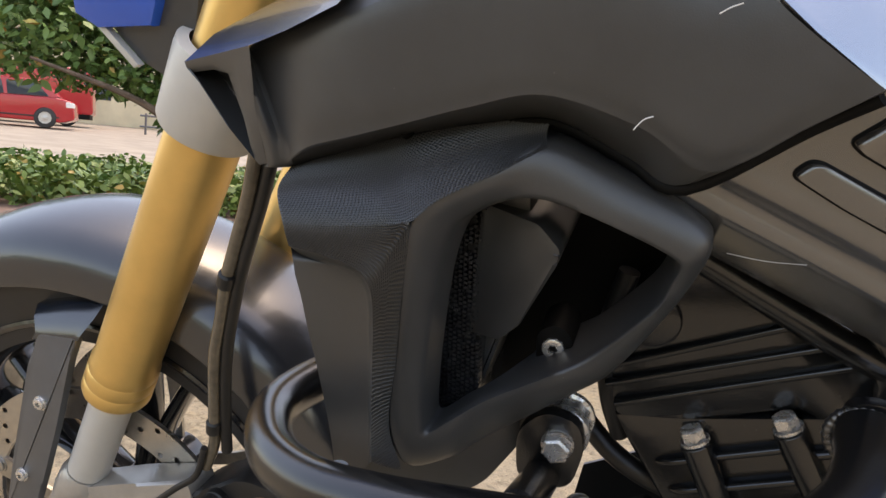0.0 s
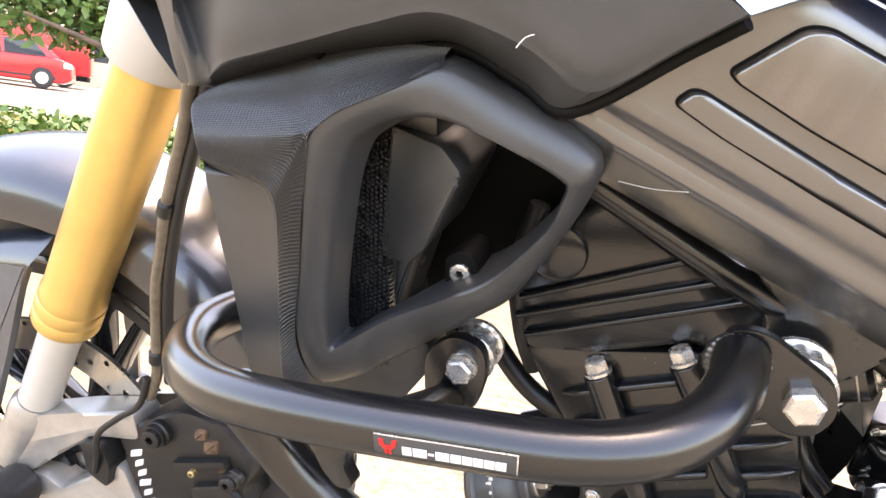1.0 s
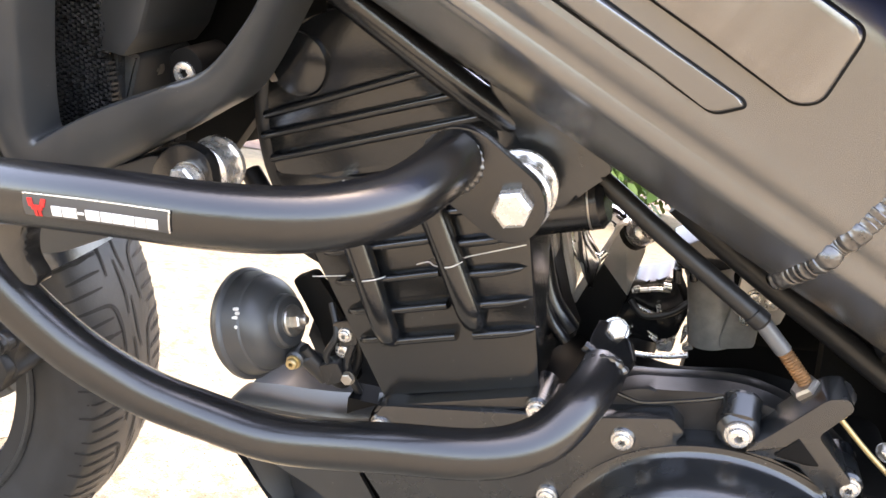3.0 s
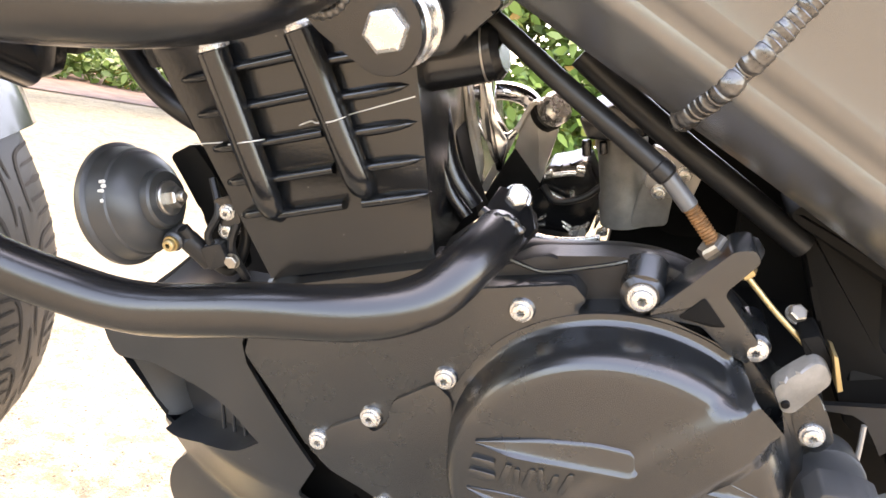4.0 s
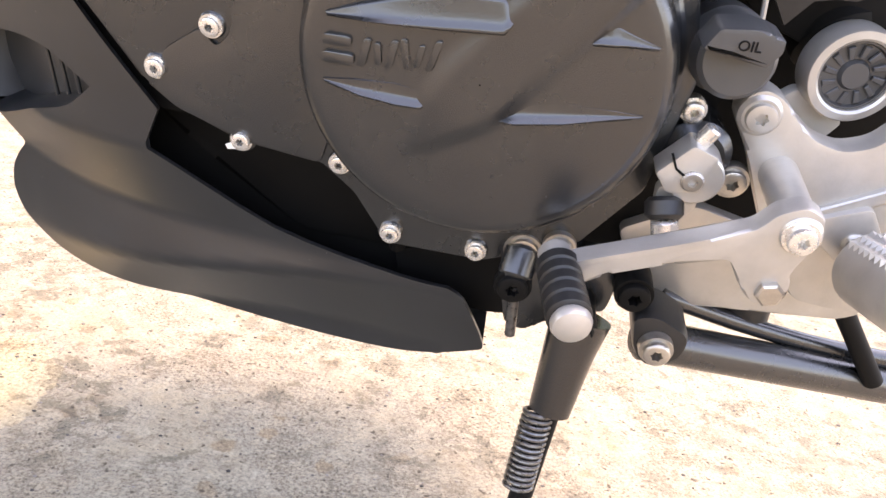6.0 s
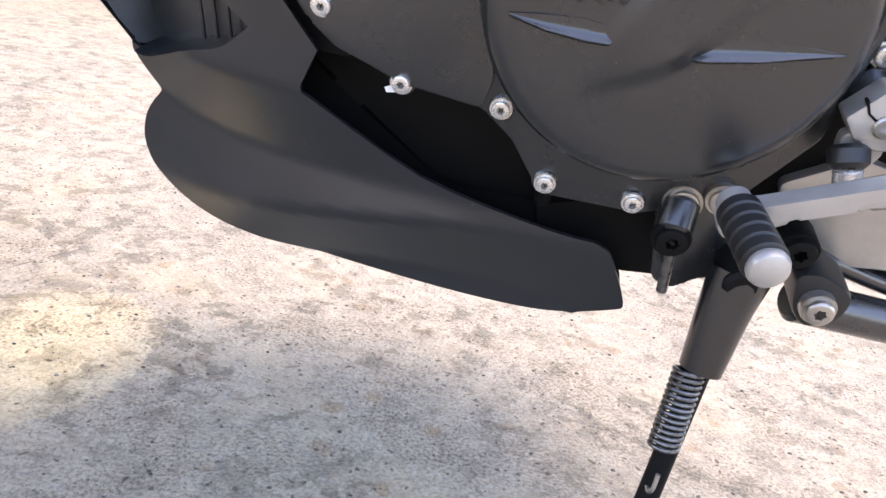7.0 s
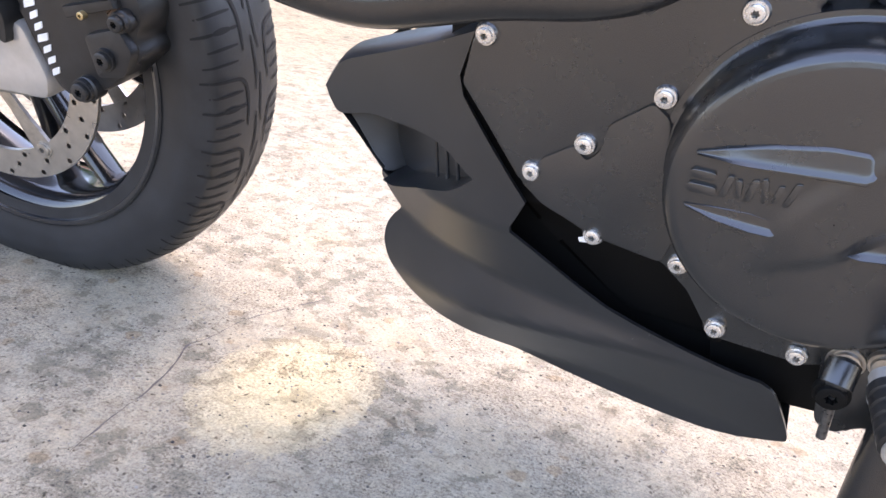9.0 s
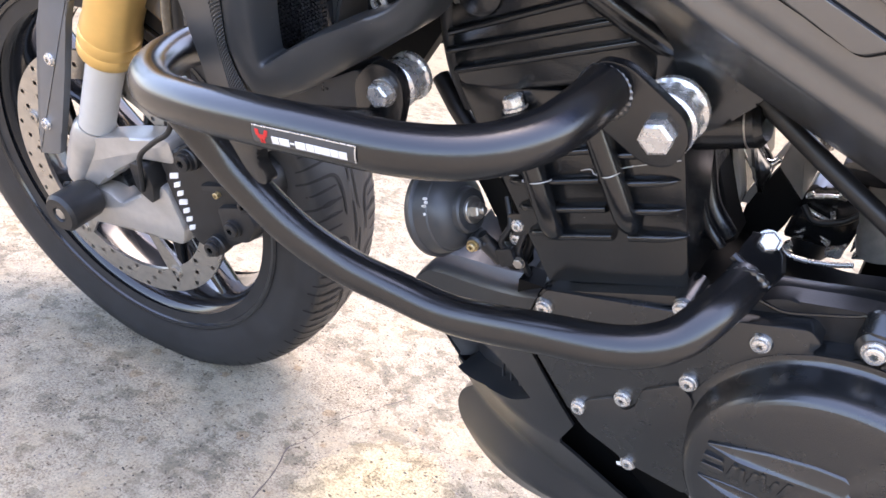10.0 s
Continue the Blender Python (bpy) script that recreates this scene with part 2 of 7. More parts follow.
def bar(name, parent, points, r, material, label="", seg=18, sub=6):
    return part(name, tube(bmesh.new(), points, r, seg, sub), material, parent, label)


def slab(name, parent, outline, v0, v1, material, label="", bevel=0.0015, r=0.0, tilt=None):
    return part(name, plate(bmesh.new(), rounded(outline, r) if r else outline, v0, v1, bevel, tilt=tilt), material, parent, label)


# ---- the motorcycle: built upright in its own frame, then leaned onto its side stand ----
# along = +x to the rear, depth = +y away from its near side, up = +z
LEAN = 15.04
bike = tagged(new("motorcycle"), "naked motorcycle with black panels and gold forks on its side stand", "motorcycle")
bike.matrix_world = Matrix.Rotation(radians(LEAN), 4, "X")
MID = 0.133


# the bodywork and the upper bar are laid out square, then bent by a quadratic warp to fit the camera's view
VIEW_WARP = ((-0.18672, -0.04507, 0.62009),
          (0.19037, 0.00285, -0.00111),
          (-0.02037, 0.21532, -0.00857),
          (0.00951, -0.01686, 0.19416),
          (-0.00277, -0.00206, 0.00141),
          (0.01418, 0.00245, -0.00291),
          (-0.00630, -0.00204, -0.00310),
          (0.00426, 0.00252, 0.00801),
          (-0.00381, -0.00532, 0.01354),
          (-0.00198, 0.00119, -0.00936))


def view_warp(p):
    a, b, c = ((p[0] + 0.2) / 0.2, (p[1] + 0.03) / 0.2, (p[2] - 0.62) / 0.2)
    terms = (1, a, b, c, a * a, a * b, a * c, b * b, b * c, c * c)
    return Vector([sum(t * row[k] for t, row in zip(terms, VIEW_WARP)) for k in range(3)])


def warp_to_view(ob, deep=True, shift=(0, 0, 0)):
    for o in [ob] + (ob.children_recursive if deep else []):
        for v in o.data.vertices:
            v.co = view_warp(v.co) + Vector(shift)
        o.data.update()


# crash bars
TUBE = 0.0138
upper_path = [(-0.345, 0.060, 0.525), (-0.375, 0.020, 0.524), (-0.385, -0.030, 0.528), (-0.364, -0.075, 0.534), (-0.329, -0.101, 0.540),
              (-0.285, -0.113, 0.548), (-0.237, -0.117, 0.555), (-0.193, -0.117, 0.560), (-0.144, -0.112, 0.563), (-0.110, -0.099, 0.566),
              (-0.088, -0.078, 0.571), (-0.078, -0.055, 0.577), (-0.075, -0.030, 0.581)]
crash_bar = bar("crash_bar", bike, upper_path, TUBE, "powder", "satin black tubular crash bar", seg=28)
lower_path = [(-0.292, -0.121, 0.553), (-0.2765, -0.1102, 0.5186), (-0.258, -0.1055, 0.495), (-0.230, -0.0990, 0.468), (-0.203, -0.0875, 0.446), (-0.172, -0.0765, 0.4325),
              (-0.1302, -0.0748, 0.4306), (-0.0729, -0.0746, 0.4455), (-0.0304, -0.0668, 0.4514), (-0.0064, -0.0516, 0.4574), (0.0059, -0.0332, 0.4679), (0.0125, -0.0100, 0.4722), (0.0140, -0.0010, 0.4728)]
part("lower_tube", tube(bmesh.new(), lower_path, 0.0121, 28), "powder", crash_bar)
slab("gusset", crash_bar, [(-0.2487, 0.5398), (-0.2235, 0.5436), (-0.2285, 0.5339), (-0.2312, 0.5240), (-0.2280, 0.5145), (-0.2306, 0.5096), (-0.2383, 0.5079), (-0.2442, 0.5181)], -0.127, -0.118, "powder", r=0.004, bevel=0.002, tilt=lambda u, w: (0.55 - w) * 0.25)
slab("rear_flange", crash_bar, [(-0.084, 0.598), (-0.066, 0.600), (-0.030, 0.578), (-0.026, 0.562), (-0.034, 0.548), (-0.048, 0.546), (-0.084, 0.566)],
     -0.036, -0.029, "powder", r=0.012)
bm = tube(bmesh.new(), [(-0.0755 + 0.0134 * math.cos(k), -0.0345, 0.581 + 0.0134 * math.sin(k)) for k in (2 * math.pi * i / 44 for i in range(45))],
          lambda t: 0.0029 + 0.0003 * math.sin(t * 170), 10, sub=3, caps=False)
part("weld", bm, "weld", crash_bar, "lumpy weld bead")
hex_bolt("bolt", crash_bar, (-0.0425, -0.036, 0.5665), 0.0098, 0.008, flange=0, label="zinc hex bolt")


def spacer(parent, origin, r, d, teeth=12):
    bm = bmesh.new()
    x, y, a = basis((0, -1, 0))
    o = Vector(origin)
    rows = []
    for rr, h, wob in ((0.4, d, 0), (0.88, d, 0), (1.0, d * 0.9, 0.0), (1.0, d * 0.62, 0.05), (0.95, d * 0.58, 0.07), (0.95, d * 0.2, 0.07), (1.02, d * 0.15, 0), (1.02, 0, 0)):
        rows.append([o + a * h + r * (rr - wob * (0.5 - 0.5 * math.cos(teeth * k))) * (math.cos(k) * x + math.sin(k) * y)
                     for k in (2 * math.pi * i / 72 for i in range(72))])
    loft(bm, rows, close_cols=True)
    return part("spacer", bm, "zinc", parent, "scalloped zinc spacer")


spacer(crash_bar, (-0.0455, -0.004, 0.566), 0.0195, 0.025)
slab("front_tab", crash_bar, [(-0.236, 0.512), (-0.238, 0.545), (-0.222, 0.560), (-0.204, 0.556), (-0.200, 0.540), (-0.206, 0.512)], -0.030, -0.022, "powder", r=0.010)
rod("tab_tube", crash_bar, (-0.222, -0.025, 0.515), (-0.222, -0.100, 0.550), 0.010, "powder")
hex_bolt("bolt", crash_bar, (-0.2145, -0.031, 0.5415), 0.0080, 0.008, flange=1.12, label="zinc hex bolt")
spacer(crash_bar, (-0.2145, 0.000, 0.541), 0.0155, 0.022)
bm = bmesh.new()
face = bm.faces.new([bm.verts.new(p) for p in [(0.0025, 0.0020, 0.4734), (0.0034, 0.0220, 0.4780), (0.0057, 0.0340, 0.4829), (0.0156, 0.0360, 0.4820), (0.0254, 0.0340, 0.4730), (0.0290, 0.0220, 0.4692), (0.0218, -0.0020, 0.4635), (0.0128, -0.0080, 0.4669)]])
back = bmesh.ops.extrude_face_region(bm, geom=[face])["geom"]
for g in back:
    if isinstance(g, bmesh.types.BMVert):
        g.co += Vector((0.002, 0.005, -0.003))
bmesh.ops.bevel(bm, geom=bm.edges[:], offset=0.0012, segments=2, affect="EDGES", profile=0.6)
part("lower_bracket", bm, "powder", crash_bar)
bar("bracket_rib", crash_bar, [(0.0014, 0.0140, 0.4756), (0.0117, 0.0120, 0.4715), (0.0258, 0.0080, 0.4662)], 0.0030, "powder", seg=10)
slab("strap", crash_bar, [(0.0005, 0.4961), (0.0071, 0.5033), (0.0237, 0.4854), (0.0191, 0.4489), (-0.0016, 0.4693)], 0.142, 0.150, "silver", "pale steel strap running inwards", bevel=0.001, r=0.002)
# same plate as the strap; its shaded half is painted black
slab("strap_foot", crash_bar, [(-0.0013, 0.4696), (0.0193, 0.4492), (0.0138, 0.4265), (0.0056, 0.4077), (-0.0166, 0.4107), (-0.0153, 0.4339)], 0.140, 0.150, "dark", "shaded lower half of the strap, painted black", bevel=0.001)
slab("strap_edge", crash_bar, [(0.0026, 0.5007), (0.0063, 0.5036), (-0.0137, 0.4374), (-0.0198, 0.4368)], 0.137, 0.142, "silver", bevel=0.001)
hex_bolt("bolt", crash_bar, (0.0158, 0.0345, 0.4785), 0.0063, 0.006, axis=(0.15, -0.75, 0.6), flange=1.15, label="zinc hex bolt")
rod("strap_cap", crash_bar, (0.0154, 0.1460, 0.4952), (0.0218, 0.1390, 0.5034), 0.0105, "zinc")
rod("strap_bush", crash_bar, (0.0122, 0.1490, 0.4908), (0.0164, 0.1450, 0.4964), 0.0112, "soft")
bm = tube(bmesh.new(), [(0.0150 + 0.0118 * math.cos(k), -0.007, 0.4715 + 0.0118 * math.sin(k)) for k in (0.6 + 4.1 * i / 16 for i in range(17))],
          lambda t: 0.0022 + 0.0005 * math.sin(t * 70), 8, sub=4)
part("weld", bm, "weld", crash_bar)

# maker's plate on the bar: a thin curved strip with a red mark and light bars
path = spline(upper_path, 24)


def on_bar(s, angle, lift):
    """A place on the near side of the bar: s along from the plate's front end in metres, angle up from level in degrees."""
    start = min(range(len(path)), key=lambda i: (path[i] - Vector((-0.222, -0.117, 0.557))).length)
    i, left = start, s
    while left > (path[i + 1] - path[i]).length:
        left -= (path[i + 1] - path[i]).length
        i += 1
    d = (path[i + 1] - path[i]).normalized()
    p = path[i] + d * left
    near = Vector((0, -1, 0)) - d * Vector((0, -1, 0)).dot(d)
    near.normalize()
    up = near.cross(d) * -1
    if up.z < 0:
        up = -up
    return p + (TUBE + lift) * (math.cos(radians(angle)) * near + math.sin(radians(angle)) * up)


def strip(name, s0, s1, a0, a1, lift, material, label="", lean=0.0):
    bm = bmesh.new()
    ns, na = max(2, int((s1 - s0) / 0.003) + 1), max(2, int((a1 - a0) / 8) + 1)
    rows = []
    for j in range(na + 1):
        a = a0 + (a1 - a0) * j / na
        rows.append([on_bar(s0 + (s1 - s0) * i / ns + lean * (a - a0), a, lift) for i in range(ns + 1)])
    loft(bm, rows)
    ext = bmesh.ops.extrude_face_region(bm, geom=bm.faces[:])
    mid = path[len(path) // 2]
    for g in ext["geom"]:
        if isinstance(g, bmesh.types.BMVert):
            g.co.y += 0.0004
    return part(name, bm, material, crash_bar, label)


strip("name_plate", 0.000, 0.062, -14, 22, 0.0006, "plastic", "thin black plate with a pale outline")
strip("plate_edge", 0.000, 0.062, 21, 23, 0.0009, "zinc")
strip("plate_edge", 0.0615, 0.0621, -14, 22, 0.0009, "zinc")
for s0, s1, a0, a1, ln in ((0.0030, 0.0052, 2, 15, -0.00006), (0.0078, 0.0100, 2, 15, 0.00006), (0.0040, 0.0090, -3, 5, 0), (0.0050, 0.0062, -14, -2, 0), (0.0068, 0.0080, -14, -2, 0)):
    strip("red_mark", s0, s1, a0, a1, 0.0009, "red", lean=ln)
for k, (s0, wd) in enumerate(((0.0130, 0.0042), (0.0178, 0.0060), (0.0244, 0.0026), (0.0276, 0.0060), (0.0342, 0.0045), (0.0392, 0.0042), (0.0438, 0.0042), (0.0484, 0.0042), (0.0530, 0.0044))):
    strip("letter_bar", s0, s0 + wd, -10 if k != 2 else -3, 6 if k != 2 else 1, 0.0009, "white")

for ob in [crash_bar] + list(crash_bar.children):
    mid = sum((v.co for v in ob.data.vertices), Vector()) / len(ob.data.vertices)
    if mid.z > 0.50 and ob.name != "gusset" and mid.x < -0.03 and mid.y < 0.05:
        warp_to_view(ob, deep=False, shift=(-0.001, 0.008, -0.004) if mid.x > -0.095 else (0, 0, 0))

# radiator shroud: a frame round an opening, a studded panel and a recessed flank
outer = [(-0.282, -0.079, 0.677), (-0.270, -0.073, 0.689), (-0.247, -0.062, 0.700), (-0.227, -0.046, 0.710), (-0.200, -0.038, 0.699), (-0.173, -0.036, 0.686),
         (-0.157, -0.036, 0.675), (-0.153, -0.036, 0.666), (-0.156, -0.032, 0.652), (-0.167, -0.030, 0.628), (-0.190, -0.026, 0.589), (-0.209, -0.029, 0.573),
         (-0.253, -0.039, 0.542), (-0.269, -0.050, 0.533), (-0.290, -0.060, 0.531), (-0.298, -0.069, 0.563), (-0.292, -0.075, 0.603), (-0.286, -0.079, 0.648)]
inner = [(-0.266, -0.064, 0.667), (-0.259, -0.062, 0.676), (-0.246, -0.058, 0.683), (-0.229, -0.054, 0.685), (-0.209, -0.050, 0.679), (-0.182, -0.047, 0.668),
         (-0.169, -0.045, 0.661), (-0.166, -0.044, 0.657), (-0.168, -0.042, 0.649), (-0.175, -0.039, 0.632), (-0.200, -0.035, 0.602), (-0.220, -0.042, 0.590),
         (-0.248, -0.050, 0.576), (-0.264, -0.058, 0.566), (-0.277, -0.063, 0.557), (-0.279, -0.065, 0.566), (-0.277, -0.066, 0.599), (-0.272, -0.065, 0.644)]


def mix(a, b, t, push=0.0):
    p = Vector(a).lerp(Vector(b), t)
    p.y += push
    return p


def away(p, k, v):
    c = Vector((-0.225, 0, 0.622))
    return Vector((c.x + (p[0] - c.x) * k, v, c.z + (p[2] - c.z) * k))


rows = [[away(p, 1.0, p[1] + 0.030) for p in outer], [away(p, 1.004, p[1] + 0.008) for p in outer], outer,
        [mix(a, b, 0.07, -0.0026) for a, b in zip(outer, inner)], [mix(a, b, 0.2, -0.0042) for a, b in zip(outer, inner)], [mix(a, b, 0.5, -0.0046) for a, b in zip(outer, inner)],
        [mix(a, b, 0.86, -0.0036) for a, b in zip(outer, inner)], [mix(a, b, 0.97, -0.0020) for a, b in zip(outer, inner)], inner, [away(p, 0.975, p[1] + 0.006) for p in inner],
        [away(p, 0.955, p[1] + (0.045 if p[0] > -0.24 else 0.018)) for p in inner]]
bm = bmesh.new()
loft(bm, [spline(r, 5, True) for r in rows], close_cols=True)
shroud = part("radiator_shroud", bm, "shell", bike, "matt black plastic radiator shroud round an opening", sharp=60)

top_edge = [(-0.366, -0.030, 0.680), (-0.350, -0.030, 0.688), (-0.331, -0.030, 0.694), (-0.315, -0.030, 0.699), (-0.297, -0.030, 0.705), (-0.263, -0.028, 0.713), (-0.230, -0.028, 0.714)]
fold = [(-0.357, -0.062, 0.678), (-0.336, -0.062, 0.683), (-0.314, -0.062, 0.687), (-0.298, -0.062, 0.691), (-0.282, -0.060, 0.698), (-0.255, -0.052, 0.707), (-0.229, -0.042, 0.712)]
ridge = [(-0.348, -0.075, 0.666), (-0.321, -0.078, 0.669), (-0.297, -0.080, 0.673), (-0.281, -0.0828, 0.677), (-0.2685, -0.0770, 0.6875), (-0.246, -0.0655, 0.6985), (-0.227, -0.0498, 0.7085)]


def soft_step(t):
    t = max(0.0, min(1.0, t))
    return t * t * (3 - 2 * t)


def studs(bm, rows, pitch=0.0018, high=0.00045):
    """Small moulded studs in staggered rows over a surface given as rows of points."""
    grid = np.array([[tuple(p) for p in r] for r in rows])
    nr, nc = grid.shape[:2]

    def at(a, b):
        i, j = min(int(a), nr - 2), min(int(b), nc - 2)
        f, g = a - i, b - j
        return Vector(grid[i, j] * (1 - f) * (1 - g) + grid[i + 1, j] * f * (1 - g) + grid[i, j + 1] * (1 - f) * g + grid[i + 1, j + 1] * f * g)

    long_a = float(np.linalg.norm(np.diff(grid[:, nc // 2], axis=0), axis=1).sum())
    m = max(2, int(long_a / pitch))
    for k in range(m):
        a0, a1 = (k + 0.14) / m * (nr - 1), (k + 0.86) / m * (nr - 1)
        row = [at((a0 + a1) / 2, q * (nc - 1) / 40) for q in range(41)]
        length = sum((row[q + 1] - row[q]).length for q in range(40))
        n = max(3, int(length / pitch))
        for i in range(n):
            b0, b1 = (i + 0.12 + 0.5 * (k % 2)) / n * (nc - 1), (i + 0.86 + 0.5 * (k % 2)) / n * (nc - 1)
            if b1 > nc - 1:
                continue
            c = [at(a0, b0), at(a0, b1), at(a1, b1), at(a1, b0)]
            mid = (c[0] + c[1] + c[2] + c[3]) / 4
            up = (c[1] - c[0]).cross(c[3] - c[0]).normalized()
            if up.y > 0 and up.z < 0.5 or up.z < -0.5:
                up = -up
            low_ring = [bm.verts.new(p) for p in c]
            top = [bm.verts.new(mid + (p - mid) * 0.45 + up * high) for p in c]
            for e in range(4):
                bm.faces.new((low_ring[e], low_ring[(e + 1) % 4], top[(e + 1) % 4], top[e]))
            bm.faces.new(top)
    return bm


edge = ridge[:4] + [(-0.2845, -0.0825, 0.640), (-0.2890, -0.0785, 0.603), (-0.295, -0.073, 0.563), (-0.291, -0.065, 0.530)]
rim = [(-0.345, -0.076, 0.655), (-0.325, -0.0775, 0.653), (-0.309, -0.0785, 0.649), (-0.302, -0.0785, 0.640), (-0.3010, -0.0775, 0.622), (-0.303, -0.0745, 0.595), (-0.306, -0.070, 0.560), (-0.309, -0.064, 0.530)]
lines = [spline(q, 5) for q in (top_edge, fold, ridge, edge, rim)]
panel_cols, strip_cols = [], []
for i in range(max(len(q) for q in lines)):
    bend = soft_step((i - 11) / 6)  # the front is one rounded bend, the flank beyond has a clear edge
    if i < len(lines[2]):
        plain, round_ = spline([q[i] for q in lines[:3]], 5), spline([q[i] for q in lines[:3] + lines[4:]], 5)
        panel_cols.append([b.lerp(a, bend) for a, b in zip(plain, round_)])
    a, b = lines[3][i], lines[4][i]
    flat = [mix(a, b, k / 5, -0.0048 * (k / 5) * (1 - k / 5)) for k in range(6)]
    curve = spline([q[i] for q in lines[:3] + lines[4:]], 5)[10:] if i < 16 else flat
    strip_cols.append([q.lerp(p, bend) for p, q in zip(flat, curve)])
panel_rows = [list(r) for r in zip(*panel_cols)]
strip_rows = [list(r) for r in zip(*strip_cols)]
bm = bmesh.new()
loft(bm, panel_rows)
loft(bm, strip_rows)
bmesh.ops.remove_doubles(bm, verts=bm.verts, dist=2e-5)
panel = part("studded_panel", bm, "grip", shroud, "fine studded black plastic", sharp=80)
part("panel_studs", studs(bmesh.new(), panel_rows), "grip", panel, "", sharp=20)["kind"] = "stuff"
part("strip_studs", studs(bmesh.new(), strip_rows), "grip", panel, "", sharp=20)["kind"] = "stuff"
low = [(-0.343, -0.068, 0.646), (-0.327, -0.070, 0.645), (-0.313, -0.071, 0.641), (-0.308, -0.071, 0.632), (-0.3075, -0.070, 0.615), (-0.309, -0.067, 0.590), (-0.312, -0.062, 0.555), (-0.315, -0.056, 0.520)]
left = [(-0.346, -0.072, 0.652), (-0.3455, -0.0715, 0.645), (-0.345, -0.071, 0.637), (-0.343, -0.070, 0.625), (-0.341, -0.068, 0.605), (-0.338, -0.065, 0.580), (-0.335, -0.060, 0.540), (-0.334, -0.054, 0.490)]
back = [(p[0] - 0.004, 0.03, p[2]) for p in left]
bm = bmesh.new()
loft(bm, [spline(r, 5) for r in (rim, [mix(a, b, 0.5, 0.001) for a, b in zip(rim, low)], low, left, back)])
part("recessed_flank", bm, "shell", shroud, "", sharp=50)
slab("lower_flank", shroud, [(-0.338, 0.560), (-0.295, 0.540), (-0.262, 0.536), (-0.238, 0.548), (-0.236, 0.530), (-0.256, 0.500), (-0.296, 0.480), (-0.334, 0.476)], -0.046, -0.020, "plastic", r=0.008,
     tilt=lambda u, w: (u + 0.33) * 0.28)
# near-black sheet added behind the opening in place of its shade
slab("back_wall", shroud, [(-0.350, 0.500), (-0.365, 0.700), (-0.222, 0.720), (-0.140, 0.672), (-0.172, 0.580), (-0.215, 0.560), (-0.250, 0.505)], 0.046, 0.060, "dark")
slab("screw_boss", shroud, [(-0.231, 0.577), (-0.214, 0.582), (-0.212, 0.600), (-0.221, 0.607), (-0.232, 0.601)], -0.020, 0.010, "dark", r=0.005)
screw("screw", shroud, (-0.2225, -0.018, 0.5925), 0.0060, 0.004)
screw("screw", shroud, (-0.257, 0.004, 0.586), 0.0040, 0.003, material="steel")
slab("duct", shroud, [(-0.268, 0.597), (-0.250, 0.597), (-0.239, 0.609), (-0.220, 0.650), (-0.219, 0.656), (-0.231, 0.667), (-0.262, 0.672)], -0.036, 0.03, "shell", "grey-black plastic air duct", bevel=0.0035, r=0.003,
     tilt=lambda u, w: -(u + 0.235) * 0.30)
slab("duct_tab", shroud, [(-0.262, 0.660), (-0.262, 0.694), (-0.239, 0.694), (-0.237, 0.656)], -0.024, 0.03, "shell", bevel=0.002, r=0.002)
slab("duct_foot", shroud, [(-0.274, 0.560), (-0.262, 0.556), (-0.250, 0.596), (-0.272, 0.600)], -0.016, 0.03, "plastic", bevel=0.003, r=0.003)

# radiator core with upright tubes and folded fins
bm = bmesh.new()
plate(bm, [(-0.312, 0.520), (-0.262, 0.536), (-0.256, 0.690), (-0.306, 0.680)], -0.022, 0.030, 0)
core = part("radiator", bm, "core", bike, "black radiator core with thin fins")
bm = bmesh.new()
rng = random.Random(4)
for i in range(18):
    u = -0.307 + i * 0.0026
    for j in range(60):
        w = 0.526 + j * 0.0027 + (i % 2) * 0.0013
        if rng.random() < 0.08:
            continue
        o, k = rng.uniform(-0.0008, 0.0008), rng.uniform(0.7, 1.15)
        front = [bm.verts.new((u + x * k, -0.0268 + o - 0.0005 * abs(z), w + z * 0.0006)) for x, z in ((0.0003, -1.0), (0.0020, -1.3), (0.0022, 1.0), (0.0002, 1.3))]
        back = [bm.verts.new((v.co.x * 1.0 + 0.0004, -0.0222, v.co.z)) for v in front]
        bm.faces.new(front)
        for q in range(4):
            bm.faces.new((front[q], front[(q + 1) % 4], back[(q + 1) % 4], back[q]))
part("fin_mesh", bm, "core", core, "", sharp=15)["kind"] = "stuff"
for k in range(6):
    rod("core_tube", core, (-0.3055 + k * 0.0084, -0.0235, 0.522), (-0.3035 + k * 0.0084, -0.0235, 0.690), 0.0011, "dark", seg=8)

